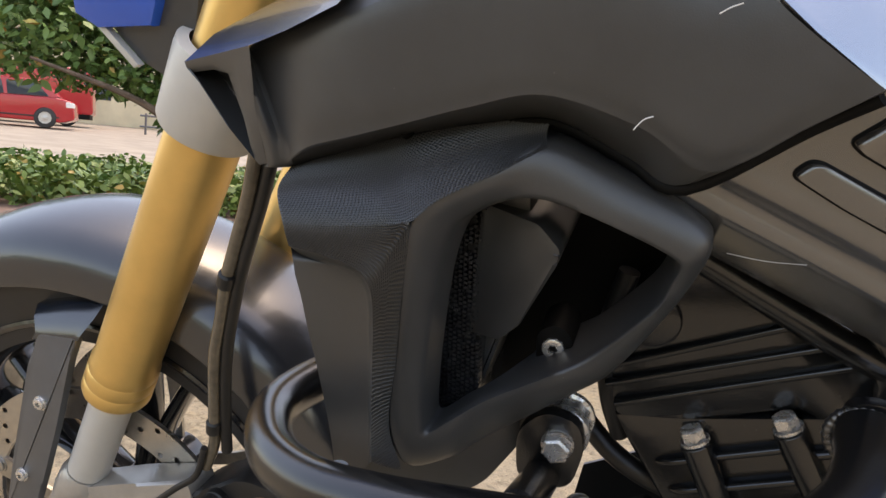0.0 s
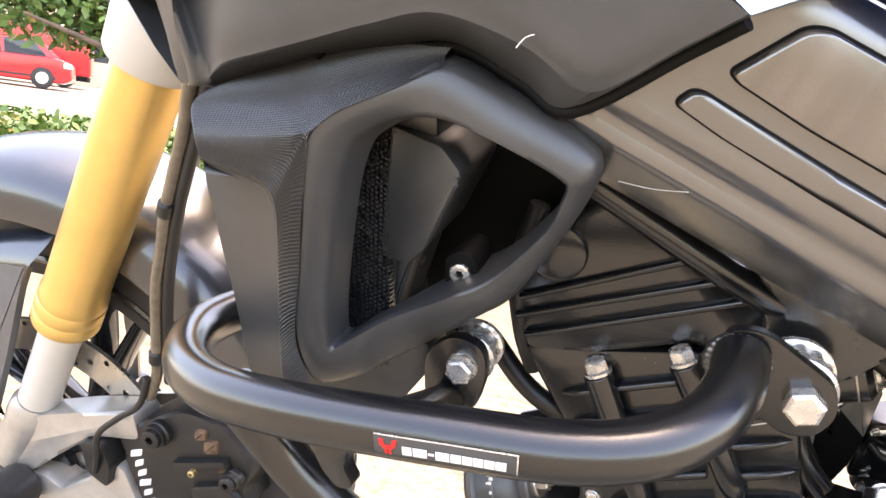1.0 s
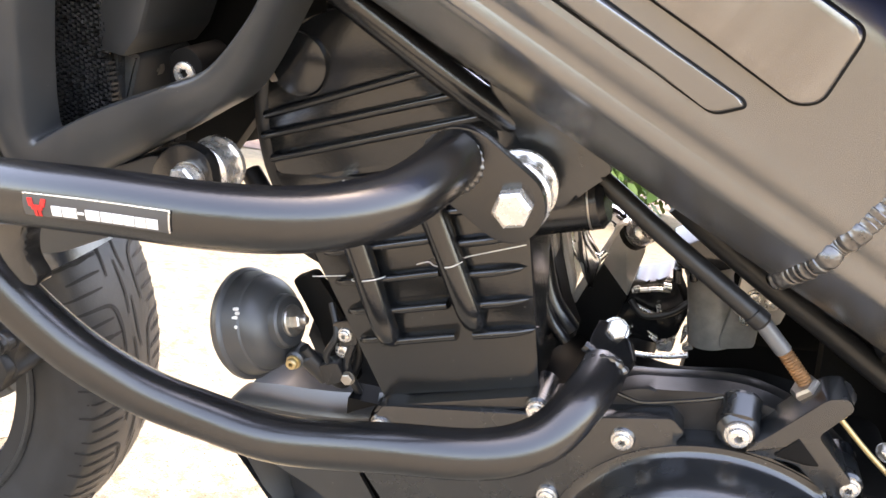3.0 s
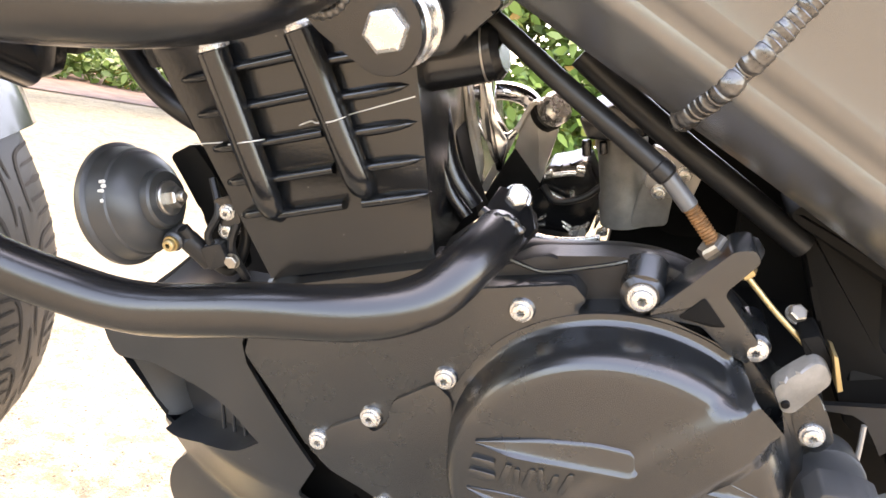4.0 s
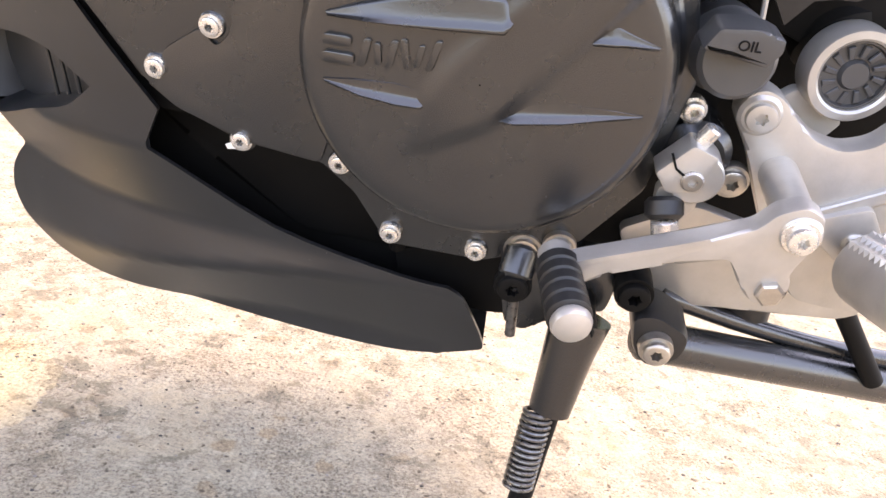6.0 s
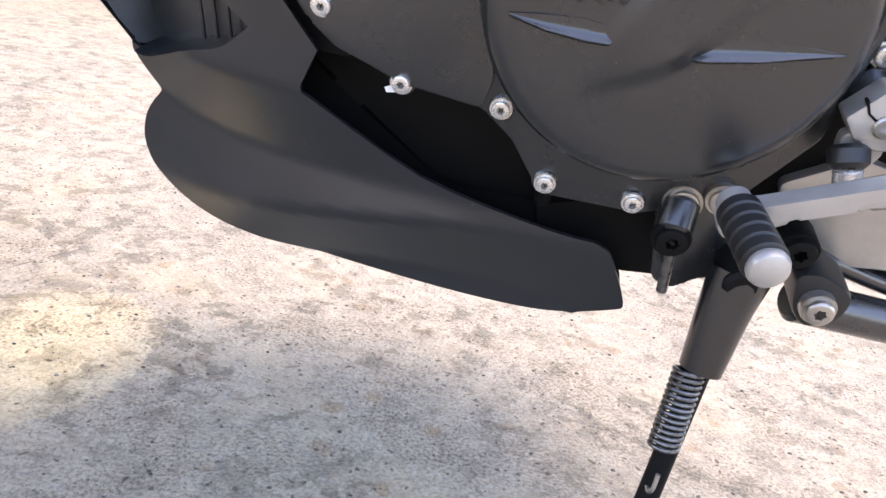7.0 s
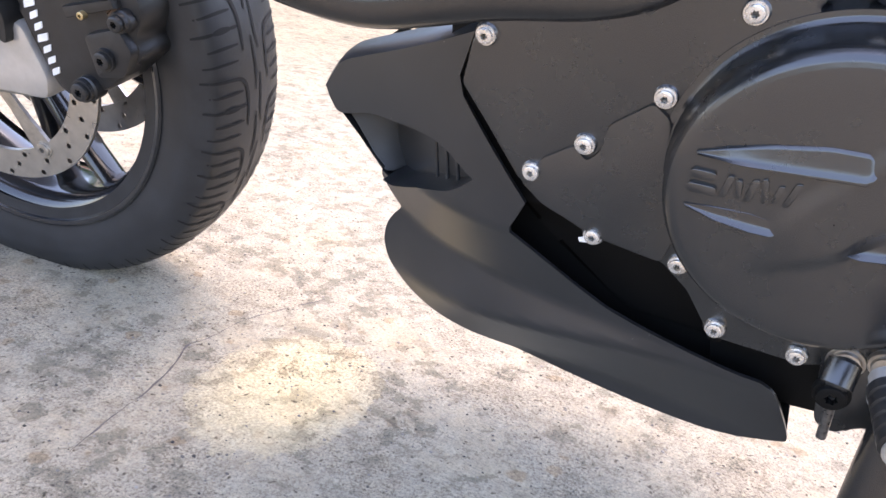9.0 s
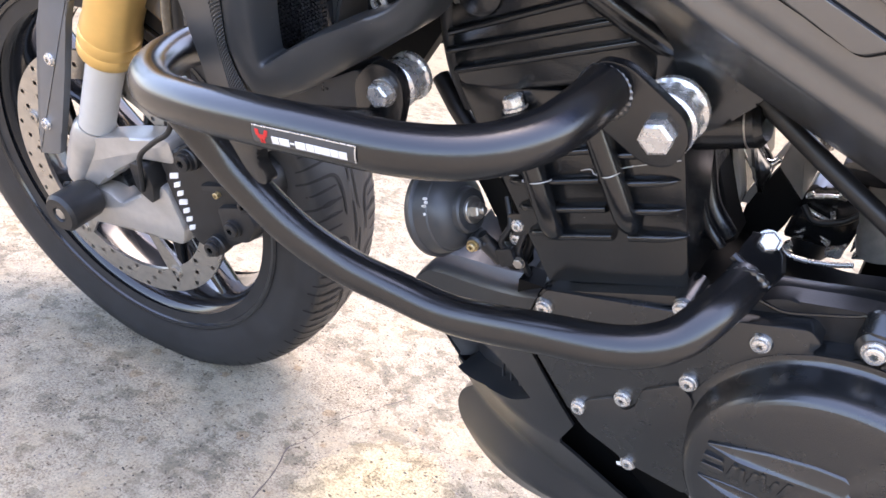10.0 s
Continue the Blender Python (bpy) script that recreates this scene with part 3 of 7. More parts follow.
# tank side panel
rowsT = [
    [(-0.3417, -0.0520, 0.6797), (-0.3276, -0.0560, 0.6844), (-0.3003, -0.0540, 0.6932), (-0.2744, -0.0540, 0.7009), (-0.2423, -0.0540, 0.7076), (-0.2103, -0.0540, 0.7121), (-0.1770, -0.0560, 0.6986), (-0.1525, -0.0660, 0.6916), (-0.1102, -0.0660, 0.7184), (-0.0896, -0.0730, 0.7318)],
    [(-0.3363, -0.0660, 0.6855), (-0.3171, -0.0770, 0.6965), (-0.2915, -0.0830, 0.7042), (-0.2663, -0.0845, 0.7115), (-0.2360, -0.0850, 0.7204), (-0.2050, -0.0850, 0.7268), (-0.1694, -0.0840, 0.7169), (-0.1420, -0.0780, 0.7013), (-0.1100, -0.0770, 0.7202), (-0.0898, -0.0760, 0.7332)],
    [(-0.3370, -0.0670, 0.6989), (-0.3145, -0.0790, 0.7129), (-0.2889, -0.0860, 0.7204), (-0.2644, -0.0875, 0.7265), (-0.2349, -0.0880, 0.7345), (-0.2046, -0.0880, 0.7409), (-0.1709, -0.0875, 0.7310), (-0.1430, -0.0840, 0.7157), (-0.1198, -0.0820, 0.7288), (-0.1050, -0.0800, 0.7442)],
    [(-0.3511, -0.0620, 0.7319), (-0.3139, -0.0780, 0.7445), (-0.2870, -0.0860, 0.7525), (-0.2601, -0.0890, 0.7616), (-0.2343, -0.0895, 0.7678), (-0.2053, -0.0895, 0.7715), (-0.1741, -0.0890, 0.7658), (-0.1471, -0.0870, 0.7554), (-0.1366, -0.0850, 0.7585), (-0.1271, -0.0830, 0.7619)],
    [(-0.3588, -0.0560, 0.7378), (-0.3248, -0.0690, 0.7503), (-0.2969, -0.0770, 0.7597), (-0.2689, -0.0800, 0.7707), (-0.2375, -0.0810, 0.7836), (-0.2084, -0.0810, 0.7924), (-0.1776, -0.0810, 0.7950), (-0.1715, -0.0800, 0.7949), (-0.1682, -0.0790, 0.7963), (-0.1650, -0.0780, 0.7976)]]
rowsT_v = [Vector(p) for p in rowsT[0]]
bm = bmesh.new()
fine_rows = [spline(r, 8) for r in rowsT]
cols = [list(c) for c in zip(*fine_rows)]
cols = [[c[0], mix(c[0], c[1], 0.5, -0.001), mix(c[0], c[1], 0.93, -0.0006), mix(c[1], c[2], 0.03, -0.0002)] + spline(c[1:], 5)[1:] for c in cols]
loft(bm, [list(r) for r in zip(*cols)])
loft(bm, [fine_rows[4], [p + Vector((0.004, 0.035, 0.020)) for p in fine_rows[4]], [p + Vector((0.004, 0.12, 0.030)) for p in fine_rows[4]]])
loft(bm, [fine_rows[0], [p + Vector((0, 0.05, 0.0)) for p in fine_rows[0]]])
bmesh.ops.remove_doubles(bm, verts=bm.verts, dist=1e-5)
tank = part("tank_panel", bm, "plastic", bike, "matt dark grey plastic tank side panel with a hooked lower edge", sharp=14)
# near-black tube paints the shade in the gap under the panel
bar("lower_lip", tank, [p + Vector((0, 0.004, -0.0022)) for p in rowsT_v], 0.0032, "dark", "near-black line for the shaded gap under the panel", sub=5)
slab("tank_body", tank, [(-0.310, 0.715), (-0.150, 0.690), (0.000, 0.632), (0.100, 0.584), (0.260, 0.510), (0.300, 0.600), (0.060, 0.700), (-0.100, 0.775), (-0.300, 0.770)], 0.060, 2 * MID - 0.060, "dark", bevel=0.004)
# air scoop at its front: a rim round a dark mouth
tip, brow, chin = Vector((-0.434, -0.018, 0.729)), Vector((-0.374, -0.050, 0.745)), Vector((-0.381, -0.037, 0.681))
bm = bmesh.new()
rim_out = [tip, tip.lerp(brow, 0.5), brow, Vector((-0.3755, -0.046, 0.710)), Vector((-0.376, -0.038, 0.683)), chin, Vector((-0.402, -0.030, 0.698)), Vector((-0.425, -0.020, 0.720))]
rim_in = [Vector((-0.431, -0.017, 0.723)), Vector((-0.412, -0.024, 0.727)), Vector((-0.399, -0.031, 0.727)), Vector((-0.389, -0.036, 0.706)), Vector((-0.386, -0.036, 0.690)), Vector((-0.3865, -0.034, 0.6865)), Vector((-0.404, -0.027, 0.699)), Vector((-0.424, -0.018, 0.7175))]
loft(bm, [rim_out, [a.lerp(b, 0.5) + Vector((0, -0.0015, 0)) for a, b in zip(rim_out, rim_in)], rim_in, [p + Vector((0.012, 0.030, 0.0)) for p in rim_in]], close_cols=True)
part("scoop_rim", bm, "plastic", tank, "", sharp=40)
bm = bmesh.new()
bm.faces.new([bm.verts.new(p + Vector((0.006, 0.014, 0))) for p in rim_in])
part("scoop_mouth", bm, "plastic", tank, "black recessed mouth")
bm = bmesh.new()
loft(bm, [[tip, tip.lerp(brow, 0.5), brow, Vector((-0.350, -0.056, 0.754)), Vector((-0.321, -0.062, 0.767))],
          [Vector((-0.425, 0.000, 0.742)), Vector((-0.395, -0.010, 0.755)), Vector((-0.368, -0.022, 0.764)), Vector((-0.340, -0.030, 0.775)), Vector((-0.310, -0.035, 0.787))],
          [Vector((-0.415, 0.06, 0.755)), Vector((-0.385, 0.06, 0.770)), Vector((-0.355, 0.06, 0.785)), Vector((-0.330, 0.06, 0.795)), Vector((-0.300, 0.06, 0.805))]])
part("scoop_brow", bm, "fender", tank, "glossy black brow", sharp=20)
slab("tank_corner", tank, [(-0.1679, 0.7984), (-0.1412, 0.7718), (-0.1287, 0.7625), (-0.1131, 0.7491), (-0.0893, 0.7312), (-0.0684, 0.7396), (-0.0476, 0.7499), (-0.0587, 0.8010), (-0.1289, 0.8088)], -0.070, -0.02, "corner", "smooth blue-grey corner piece", bevel=0.004,
     tilt=lambda u, w: max(0.0, w - 0.735) * 0.9)
# stray fibres on the panel
bar("fibre", tank, [(-0.1703, -0.0885, 0.7166), (-0.1688, -0.0885, 0.7186), (-0.1666, -0.0885, 0.7208), (-0.1635, -0.0885, 0.7220)], 0.00028, "white", seg=6)
bar("fibre", tank, [(-0.1445, -0.0895, 0.7578), (-0.1412, -0.0895, 0.7598), (-0.1373, -0.0895, 0.7613)], 0.00028, "white", seg=6)
slab("radiator_stay", bike, [(-0.262, 0.520), (-0.262, 0.575), (-0.205, 0.600), (-0.182, 0.590), (-0.186, 0.538), (-0.225, 0.534)], 0.075, 0.09, "soft", "black plate behind the radiator mount")
bar("overflow_tube", bike, [(-0.190, 0.02, 0.625), (-0.199, 0.02, 0.585), (-0.194, 0.022, 0.545), (-0.186, 0.03, 0.515)], 0.006, "soft", "black overflow tube")
rod("under_tab", tank, (-0.300, -0.036, 0.704), (-0.296, -0.036, 0.708), 0.003, "dark")


def mirrored(ob, parent):
    """The same part on the far side of the bike."""
    me = ob.data.copy()
    me.transform(Matrix.Translation((0, 2 * MID, 0)) @ Matrix.Diagonal((1, -1, 1, 1)))
    me.flip_normals()
    twin = new(ob.name, me)
    twin.parent = parent
    return twin


for ob in tank.children:
    if ob.name.split(".")[0] not in ("lower_lip", "fibre", "tank_corner", "tank_body"):
        warp_to_view(ob)
# cheek that joins the scoop's rim to the panel
rim_side = [view_warp(p) for p in (chin, rim_out[4], rim_out[3], rim_out[3].lerp(brow, 0.55), brow)]
panel_side = [Vector(r[0]) for r in rowsT]
cheek = [spline([a, a.lerp(b, 0.5) + Vector((0, -0.0025, 0)), b, Vector(c)], 4)[:10] for a, b, c in zip(rim_side, panel_side, [r[1] for r in rowsT])]
bm = bmesh.new()
loft(bm, [list(r) for r in zip(*[spline(q, 4) for q in zip(*cheek)])])
part("scoop_cheek", bm, "plastic", tank, "", sharp=50)
for ob in (shroud, core) + tuple(o for o in bike.children if o.name.split(".")[0] in ("radiator_stay", "overflow_tube")):
    warp_to_view(ob)
far_shroud = mirrored(shroud, bike)
far_shroud["label"] = "matt black plastic radiator shroud on the far side"
for ob in list(shroud.children):
    if ob.name.split(".")[0] in ("studded_panel", "recessed_flank", "lower_flank"):
        mirrored(ob, far_shroud)
mirrored(tank, bike)["label"] = "matt dark grey tank side panel on the far side"
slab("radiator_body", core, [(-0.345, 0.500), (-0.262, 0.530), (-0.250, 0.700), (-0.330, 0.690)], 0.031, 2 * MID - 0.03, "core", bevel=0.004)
# front cowl over the headlamp
cowl = slab("front_cowl", bike, [(-0.556, 0.738), (-0.531, 0.712), (-0.506, 0.699), (-0.484, 0.722), (-0.470, 0.760), (-0.450, 0.83), (-0.56, 0.83)], 0.055, 0.20, "plastic", "black and blue front cowl", bevel=0.006, r=0.006)
slab("cowl_panel", cowl, [(-0.575, 0.745), (-0.556, 0.735), (-0.510, 0.737), (-0.503, 0.752), (-0.490, 0.82), (-0.575, 0.82)], 0.046, 0.056, "blue", "blue painted panel", bevel=0.004)
slab("cowl_edge", cowl, [(-0.560, 0.736), (-0.553, 0.736), (-0.528, 0.711), (-0.533, 0.709)], 0.050, 0.056, "fork_tube", bevel=0.001)

# ---- frame beam ----
# s runs along the beam's lower edge to the rear, q across it
B0, BD, BN = Vector((-0.154, 0.656)), Vector((0.901, -0.434)), Vector((0.434, 0.901))
beam_v = table([(0.0, -0.002), (0.004, -0.006), (0.021, -0.019), (0.025, -0.0205), (0.031, -0.0175), (0.037, -0.0205), (0.041, -0.0215), (0.048, -0.0195), (0.07, -0.0165), (0.105, -0.0115), (0.112, -0.008), (0.116, 0.0)])


def beam(s, q, lift=0.0):
    k = max(-0.2, 1 - s / 0.26)  # it runs inwards to the rear
    p = B0 + BD * s + BN * q + Vector((0.0125, -0.0047)) * k
    return Vector((p.x, beam_v(q) - 0.0285 * k + 0.030 * max(0, s - 0.15) - lift, p.y))


qs = [0.0, 0.002, 0.004, 0.012, 0.019, 0.0215, 0.0235, 0.026, 0.029, 0.032, 0.035, 0.038, 0.041, 0.044, 0.05, 0.06, 0.07, 0.085, 0.1, 0.107, 0.112, 0.115, 0.117]
bm = bmesh.new()
lines = [[beam(-0.05 + 0.02 * k, q) for k in range(27)] for q in qs]
lines = [[p + Vector((0, 0.05, 0.012)) for p in lines[0]]] + lines + [[p + Vector((0, 0.05, 0.002)) for p in lines[-1]]]
loft(bm, lines)
frame_ob = part("frame_beam", bm, "frame", bike, "dark satin metal frame beam with pressed pads", sharp=50)


def pad(name, corners, lift, material, r):
    """A raised pad on the beam, its corners in (s, q)."""
    shape = rounded(corners, r, 5)
    mid = Vector((sum(p[0] for p in shape) / len(shape), sum(p[1] for p in shape) / len(shape)))

    def inset(p, d):
        q = Vector(p)
        g = mid - q
        return q + g.normalized() * min(d, g.length * 0.8)
    ring = []
    for d, h in ((0.0, -0.001), (0.0008, lift * 0.55), (0.0022, lift * 0.95), (0.004, lift)):
        ring.append([beam(*inset(p, d), h) for p in shape])
    bm = bmesh.new()
    grid = loft(bm, ring, close_cols=True)
    bm.faces.new(grid[-1])
    ob = part(name, bm, material, frame_ob, "", sharp=60)
    # near-black line round the pad paints in the shade of a groove
    loop = [beam(*p, -0.0001) for p in shape]
    part("groove", tube(bmesh.new(), loop + loop[:2], 0.0010, 8, sub=1, caps=False), "dark", ob)
    return ob


pad("narrow_pad", [(0.0060, 0.0510), (0.0095, 0.0585), (0.0140, 0.0602), (0.0750, 0.0584), (0.1860, 0.0575), (0.1885, 0.0560), (0.1800, 0.0470), (0.0800, 0.0474), (0.0300, 0.0488)], 0.0030, "frame", 0.004)
pad("wide_pad", [(0.0183, 0.0720), (0.0336, 0.0993), (0.0420, 0.1030), (0.2080, 0.1035), (0.2125, 0.0735), (0.2046, 0.0675), (0.1600, 0.0684), (0.0600, 0.0680), (0.0240, 0.0700)], 0.0045, "pad", 0.006)
bm = tube(bmesh.new(), [beam(0.262 + 0.009 * k / 119, max(0.0, -0.002 + 0.120 * k / 119), -0.0030) for k in range(120)], lambda t: 0.0053 + 0.0005 * ((t * 40) % 1.0) + 0.0002 * math.sin(t * 61) + 0.0002 * math.sin(t * 143), 20, sub=2)
part("weld", bm, "weld", frame_ob, "lumpy weld seam across the beam")
bar("scratch", frame_ob, [beam(0.005, 0.006, 0.0001), beam(0.020, 0.0125, 0.0001), beam(0.034, 0.0215, 0.0001)], 0.00014, "white", seg=5)
# mounting lug under the beam, and the lower rail that follows it
slab("mount_lug", frame_ob, [(-0.075, 0.615), (-0.030, 0.596), (0.000, 0.578), (-0.012, 0.566), (-0.026, 0.548), (-0.050, 0.545), (-0.062, 0.566), (-0.066, 0.590)], 0.012, 0.050, "cast", bevel=0.004, r=0.008)
rod("mount_pin", frame_ob, (-0.041, 0.020, 0.566), (-0.041, 0.09, 0.566), 0.021, "powder")
bar("lower_rail", frame_ob, [(-0.175, 0.012, 0.652), (-0.130, 0.012, 0.628), (-0.085, 0.014, 0.604), (-0.050, 0.022, 0.585)], 0.0085, "powder")
rod("cross_tube", frame_ob, (-0.0455, 0.0360, 0.5361), (-0.0038, 0.0340, 0.5520), 0.0148, "powder", seg=28)
rod("tube_ring", frame_ob, (-0.0125, 0.0345, 0.5487), (-0.0115, 0.0345, 0.5490), 0.0151, "steel", seg=28)
slab("pivot_plate", frame_ob, [(0.140, 0.500), (0.230, 0.462), (0.330, 0.430), (0.330, 0.560), (0.200, 0.560)], 0.030, 0.06, "dark", bevel=0.006, r=0.01)
slab("inner_plate", frame_ob, [(0.150, 0.500), (0.200, 0.478), (0.215, 0.430), (0.270, 0.428), (0.330, 0.45), (0.330, 0.34), (0.215, 0.38), (0.175, 0.45)], 0.050, 0.07, "dark", bevel=0.003, r=0.01)
slab("tank_side", bike, [(-0.060, 0.765), (0.010, 0.712), (0.060, 0.688), (0.130, 0.66), (0.20, 0.70), (0.10, 0.80), (-0.04, 0.82)], -0.018, 0.03, "blue", "glossy blue body panel above the frame", bevel=0.006, r=0.01)

for ob in list(frame_ob.children) + [o for o in bike.children if o.name == "tank_side"]:
    if ob.name.split(".")[0] in ("mount_lug", "mount_pin", "lower_rail", "tank_side"):
        warp_to_view(ob)

# ---- engine ----
engine = slab("engine_case", bike, [(-0.110, 0.300), (-0.105, 0.405), (-0.016, 0.418), (0.060, 0.412), (0.110, 0.425), (0.185, 0.420), (0.215, 0.360), (0.200, 0.250), (0.120, 0.215), (0.000, 0.215), (-0.060, 0.260)],
              0.030, 0.130, "dark", "black painted parallel-twin engine", bevel=0.006, r=0.01)
side = slab("side_cover", engine, [(-0.104, 0.411), (0.004, 0.440), (0.054, 0.455), (0.062, 0.448), (0.058, 0.440), (0.100, 0.449), (0.142, 0.438), (0.176, 0.410), (0.190, 0.360), (0.182, 0.300), (0.157, 0.262), (0.110, 0.240),
                                   (0.056, 0.240), (0.036, 0.268), (0.018, 0.282), (-0.024, 0.287), (-0.060, 0.299), (-0.074, 0.311), (-0.1165, 0.365), (-0.1105, 0.395)], -0.001, 0.032, "cast", "flat black engine side cover", bevel=0.002, r=0.003)
slab("lower_cover", side, rounded([(-0.068, 0.308), (-0.063, 0.330), (-0.043, 0.345), (-0.036, 0.336), (-0.029, 0.344), (-0.027, 0.361), (-0.005, 0.380), (0.006, 0.372), (0.010, 0.345), (0.022, 0.300), (0.018, 0.283), (-0.024, 0.288), (-0.058, 0.300)], 0.004),
     -0.0035, 0.0, "cast", bevel=0.0018)
for (u, w) in ((0.032, 0.435), (0.142, 0.444), (0.180, 0.406), (0.000, 0.384), (-0.038, 0.346), (-0.067, 0.320), (-0.024, 0.288), (0.028, 0.285), (0.058, 0.248), (0.105, 0.247), (0.148, 0.261), (-0.103, 0.397), (-0.015, 0.438)):
    rod("boss", side, (u, 0.03, w), (u, -0.0022, w), 0.0074, "cast", seg=20)
    screw("screw", side, (u, -0.0025, w), 0.0048, 0.0036, label="zinc star-head screw")
rod("boss", side, (0.086, 0.03, 0.457), (0.086, -0.002, 0.457), 0.0105, "cast", seg=20)
screw("screw", side, (0.086, -0.002, 0.457), 0.0056, 0.0050)
slab("paper_tag", side, [(-0.0323, 0.2846), (-0.0277, 0.2870), (-0.0253, 0.2848), (-0.0265, 0.2830), (-0.0310, 0.2822)], -0.0042, -0.0036, "white", "scrap of white paper under a screw", bevel=0)
# clutch cover
CX, CZ = 0.0935, 0.355
profile = ((0.0, -0.0330), (0.040, -0.0326), (0.066, -0.0316), (0.0745, -0.0308), (0.0775, -0.0298), (0.0800, -0.0280), (0.0820, -0.0252), (0.0834, -0.0215), (0.0842, -0.0170), (0.0852, -0.0080),
           (0.0862, -0.0040), (0.0885, -0.0022), (0.0915, -0.0016), (0.0925, 0.0020), (0.0928, 0.0160))
along, across = Vector((0.615, 0.788)), Vector((0.788, -0.615))
cover_v = table([(r, v) for r, v in profile])


def cover_at(r, ang):
    """The cover's surface: a shallow dome with a turned-down edge, and a broad rib that grows out of it and runs over the edge."""
    u, w = CX + r * math.cos(ang), CZ + r * math.sin(ang)
    d = Vector((u - 0.0555, w - 0.3035))
    s, q = d.dot(along), d.dot(across)
    half = 0.0165 * soft_step(s / 0.060) - 0.0022 * soft_step((s - 0.10) / 0.06)
    rise = soft_step((half + 0.0055 - abs(q + 0.001)) / 0.0115) * soft_step((s + 0.004) / 0.03) * soft_step((0.1655 - s) / 0.004)
    v = cover_v(r)
    top = -0.0322 - 0.0042 * soft_step(s / 0.05) + 0.006 * soft_step((s - 0.125) / 0.05)
    return Vector((u, v + (top - v) * rise, w))


bm = bmesh.new()
radii = [0.0004] + [0.0745 * k / 62 for k in range(1, 63)] + [0.0745 + 0.0175 * k / 30 for k in range(1, 31)] + [0.0925, 0.0928]
loft(bm, [[cover_at(r, 2 * math.pi * k / 320) for k in range(320)] for r in radii], close_cols=True)
clutch = part("clutch_cover", bm, "cast", engine, "round black clutch cover with raised wedges", sharp=50)


def raised(name, outline, base, lift, material="cast", parent=None, edge=0.0028):
    """A raised shape with sloping sides."""
    shape = rounded(outline, 0.0022, 3)
    mid = Vector((sum(p[0] for p in shape) / len(shape), sum(p[1] for p in shape) / len(shape)))
    rows = []
    for d, h in ((0, 0.002), (0.0006, -lift * 0.5), (edge * 0.6, -lift * 0.92), (edge, -lift)):
        ring = []
        for p in shape:
            q = Vector(p)
            g = mid - q
            q = q + g.normalized() * min(d, g.length * 0.7)
            ring.append((q.x, base + h, q.y))
        rows.append(ring)
    bm = bmesh.new()
    grid = loft(bm, rows, close_cols=True)
    bm.faces.new(grid[-1])
    return part(name, bm, material, parent or clutch, "", sharp=50)


def wedge(top, bottom, base, lift, curl):
    """A wedge with a thin rim above, a face that lies in it (the more so the higher curl is) and a proud, rounded lower lip."""
    tops, bots = [Vector(p) for p in top], [Vector(p) for p in bottom]
    n = 24
    res = lambda pts, t: Vector((np.interp(t, np.linspace(0, 1, len(pts)), [p.x for p in pts]), np.interp(t, np.linspace(0, 1, len(pts)), [p.y for p in pts])))  # noqa: E731
    rows = []
    for k in range(n + 1):
        t = k / n
        a, b = res(tops, t), res(bots, t)
        h = lift * min(1.0, (a - b).length / 0.010)
        col = [(a.x, base + 0.001, a.y)]
        for f in (0.0, 0.02, 0.06, 0.15, 0.3, 0.45, 0.58, 0.68, 0.76, 0.84, 0.90, 0.95, 0.98, 1.0):
            p = a.lerp(b, f)
            face = 0.16 * soft_step(f / 0.06) + (0.84 - 0.16) * ((1 - curl) * f + curl * soft_step((f - 0.45) / 0.48) ** 1.3)
            face += 0.16 * soft_step((f - 0.7) / 0.22)
            col.append((p.x, base - h * face * (1 - 0.22 * soft_step((f - 0.93) / 0.07)), p.y))
        col += [(b.x, base - h * 0.40, b.y - 0.0010), (b.x, base + 0.002, b.y - 0.0020)]
        rows.append(col)
    bm = bmesh.new()
    g = loft(bm, rows)
    bm.faces.new(g[0]), bm.faces.new(g[-1])
    return part("wedge", bm, "cast", clutch, "", sharp=48)


wedge([(0.0241, 0.3736), (0.0367, 0.3794), (0.0566, 0.3860), (0.0811, 0.3915), (0.0972, 0.3924), (0.1032, 0.3875)], [(0.0250, 0.3730), (0.0512, 0.3744), (0.0765, 0.3762), (0.1001, 0.3785), (0.1039, 0.3845)], -0.0326, 0.0064, 0.10)
wedge([(0.0243, 0.3435), (0.0377, 0.3459), (0.0564, 0.3478), (0.0660, 0.3467), (0.0715, 0.3425)], [(0.0250, 0.3428), (0.0421, 0.3395), (0.0585, 0.3382), (0.0692, 0.3385), (0.0721, 0.3413)], -0.0322, 0.0044, 0.75)
wedge([(0.1005, 0.3393), (0.1158, 0.3513), (0.1353, 0.3525), (0.1511, 0.3525), (0.1646, 0.3522)], [(0.1001, 0.3383), (0.1117, 0.3391), (0.1316, 0.3433), (0.1511, 0.3484), (0.1646, 0.3518)], -0.0318, 0.0048, 0.75)
wedge([(0.1305, 0.3792), (0.1369, 0.3868), (0.1423, 0.3895), (0.1521, 0.3860), (0.1637, 0.3824)], [(0.1301, 0.3785), (0.1402, 0.3803), (0.1497, 0.3814), (0.1635, 0.3820)], -0.0312, 0.0052, 0.2)
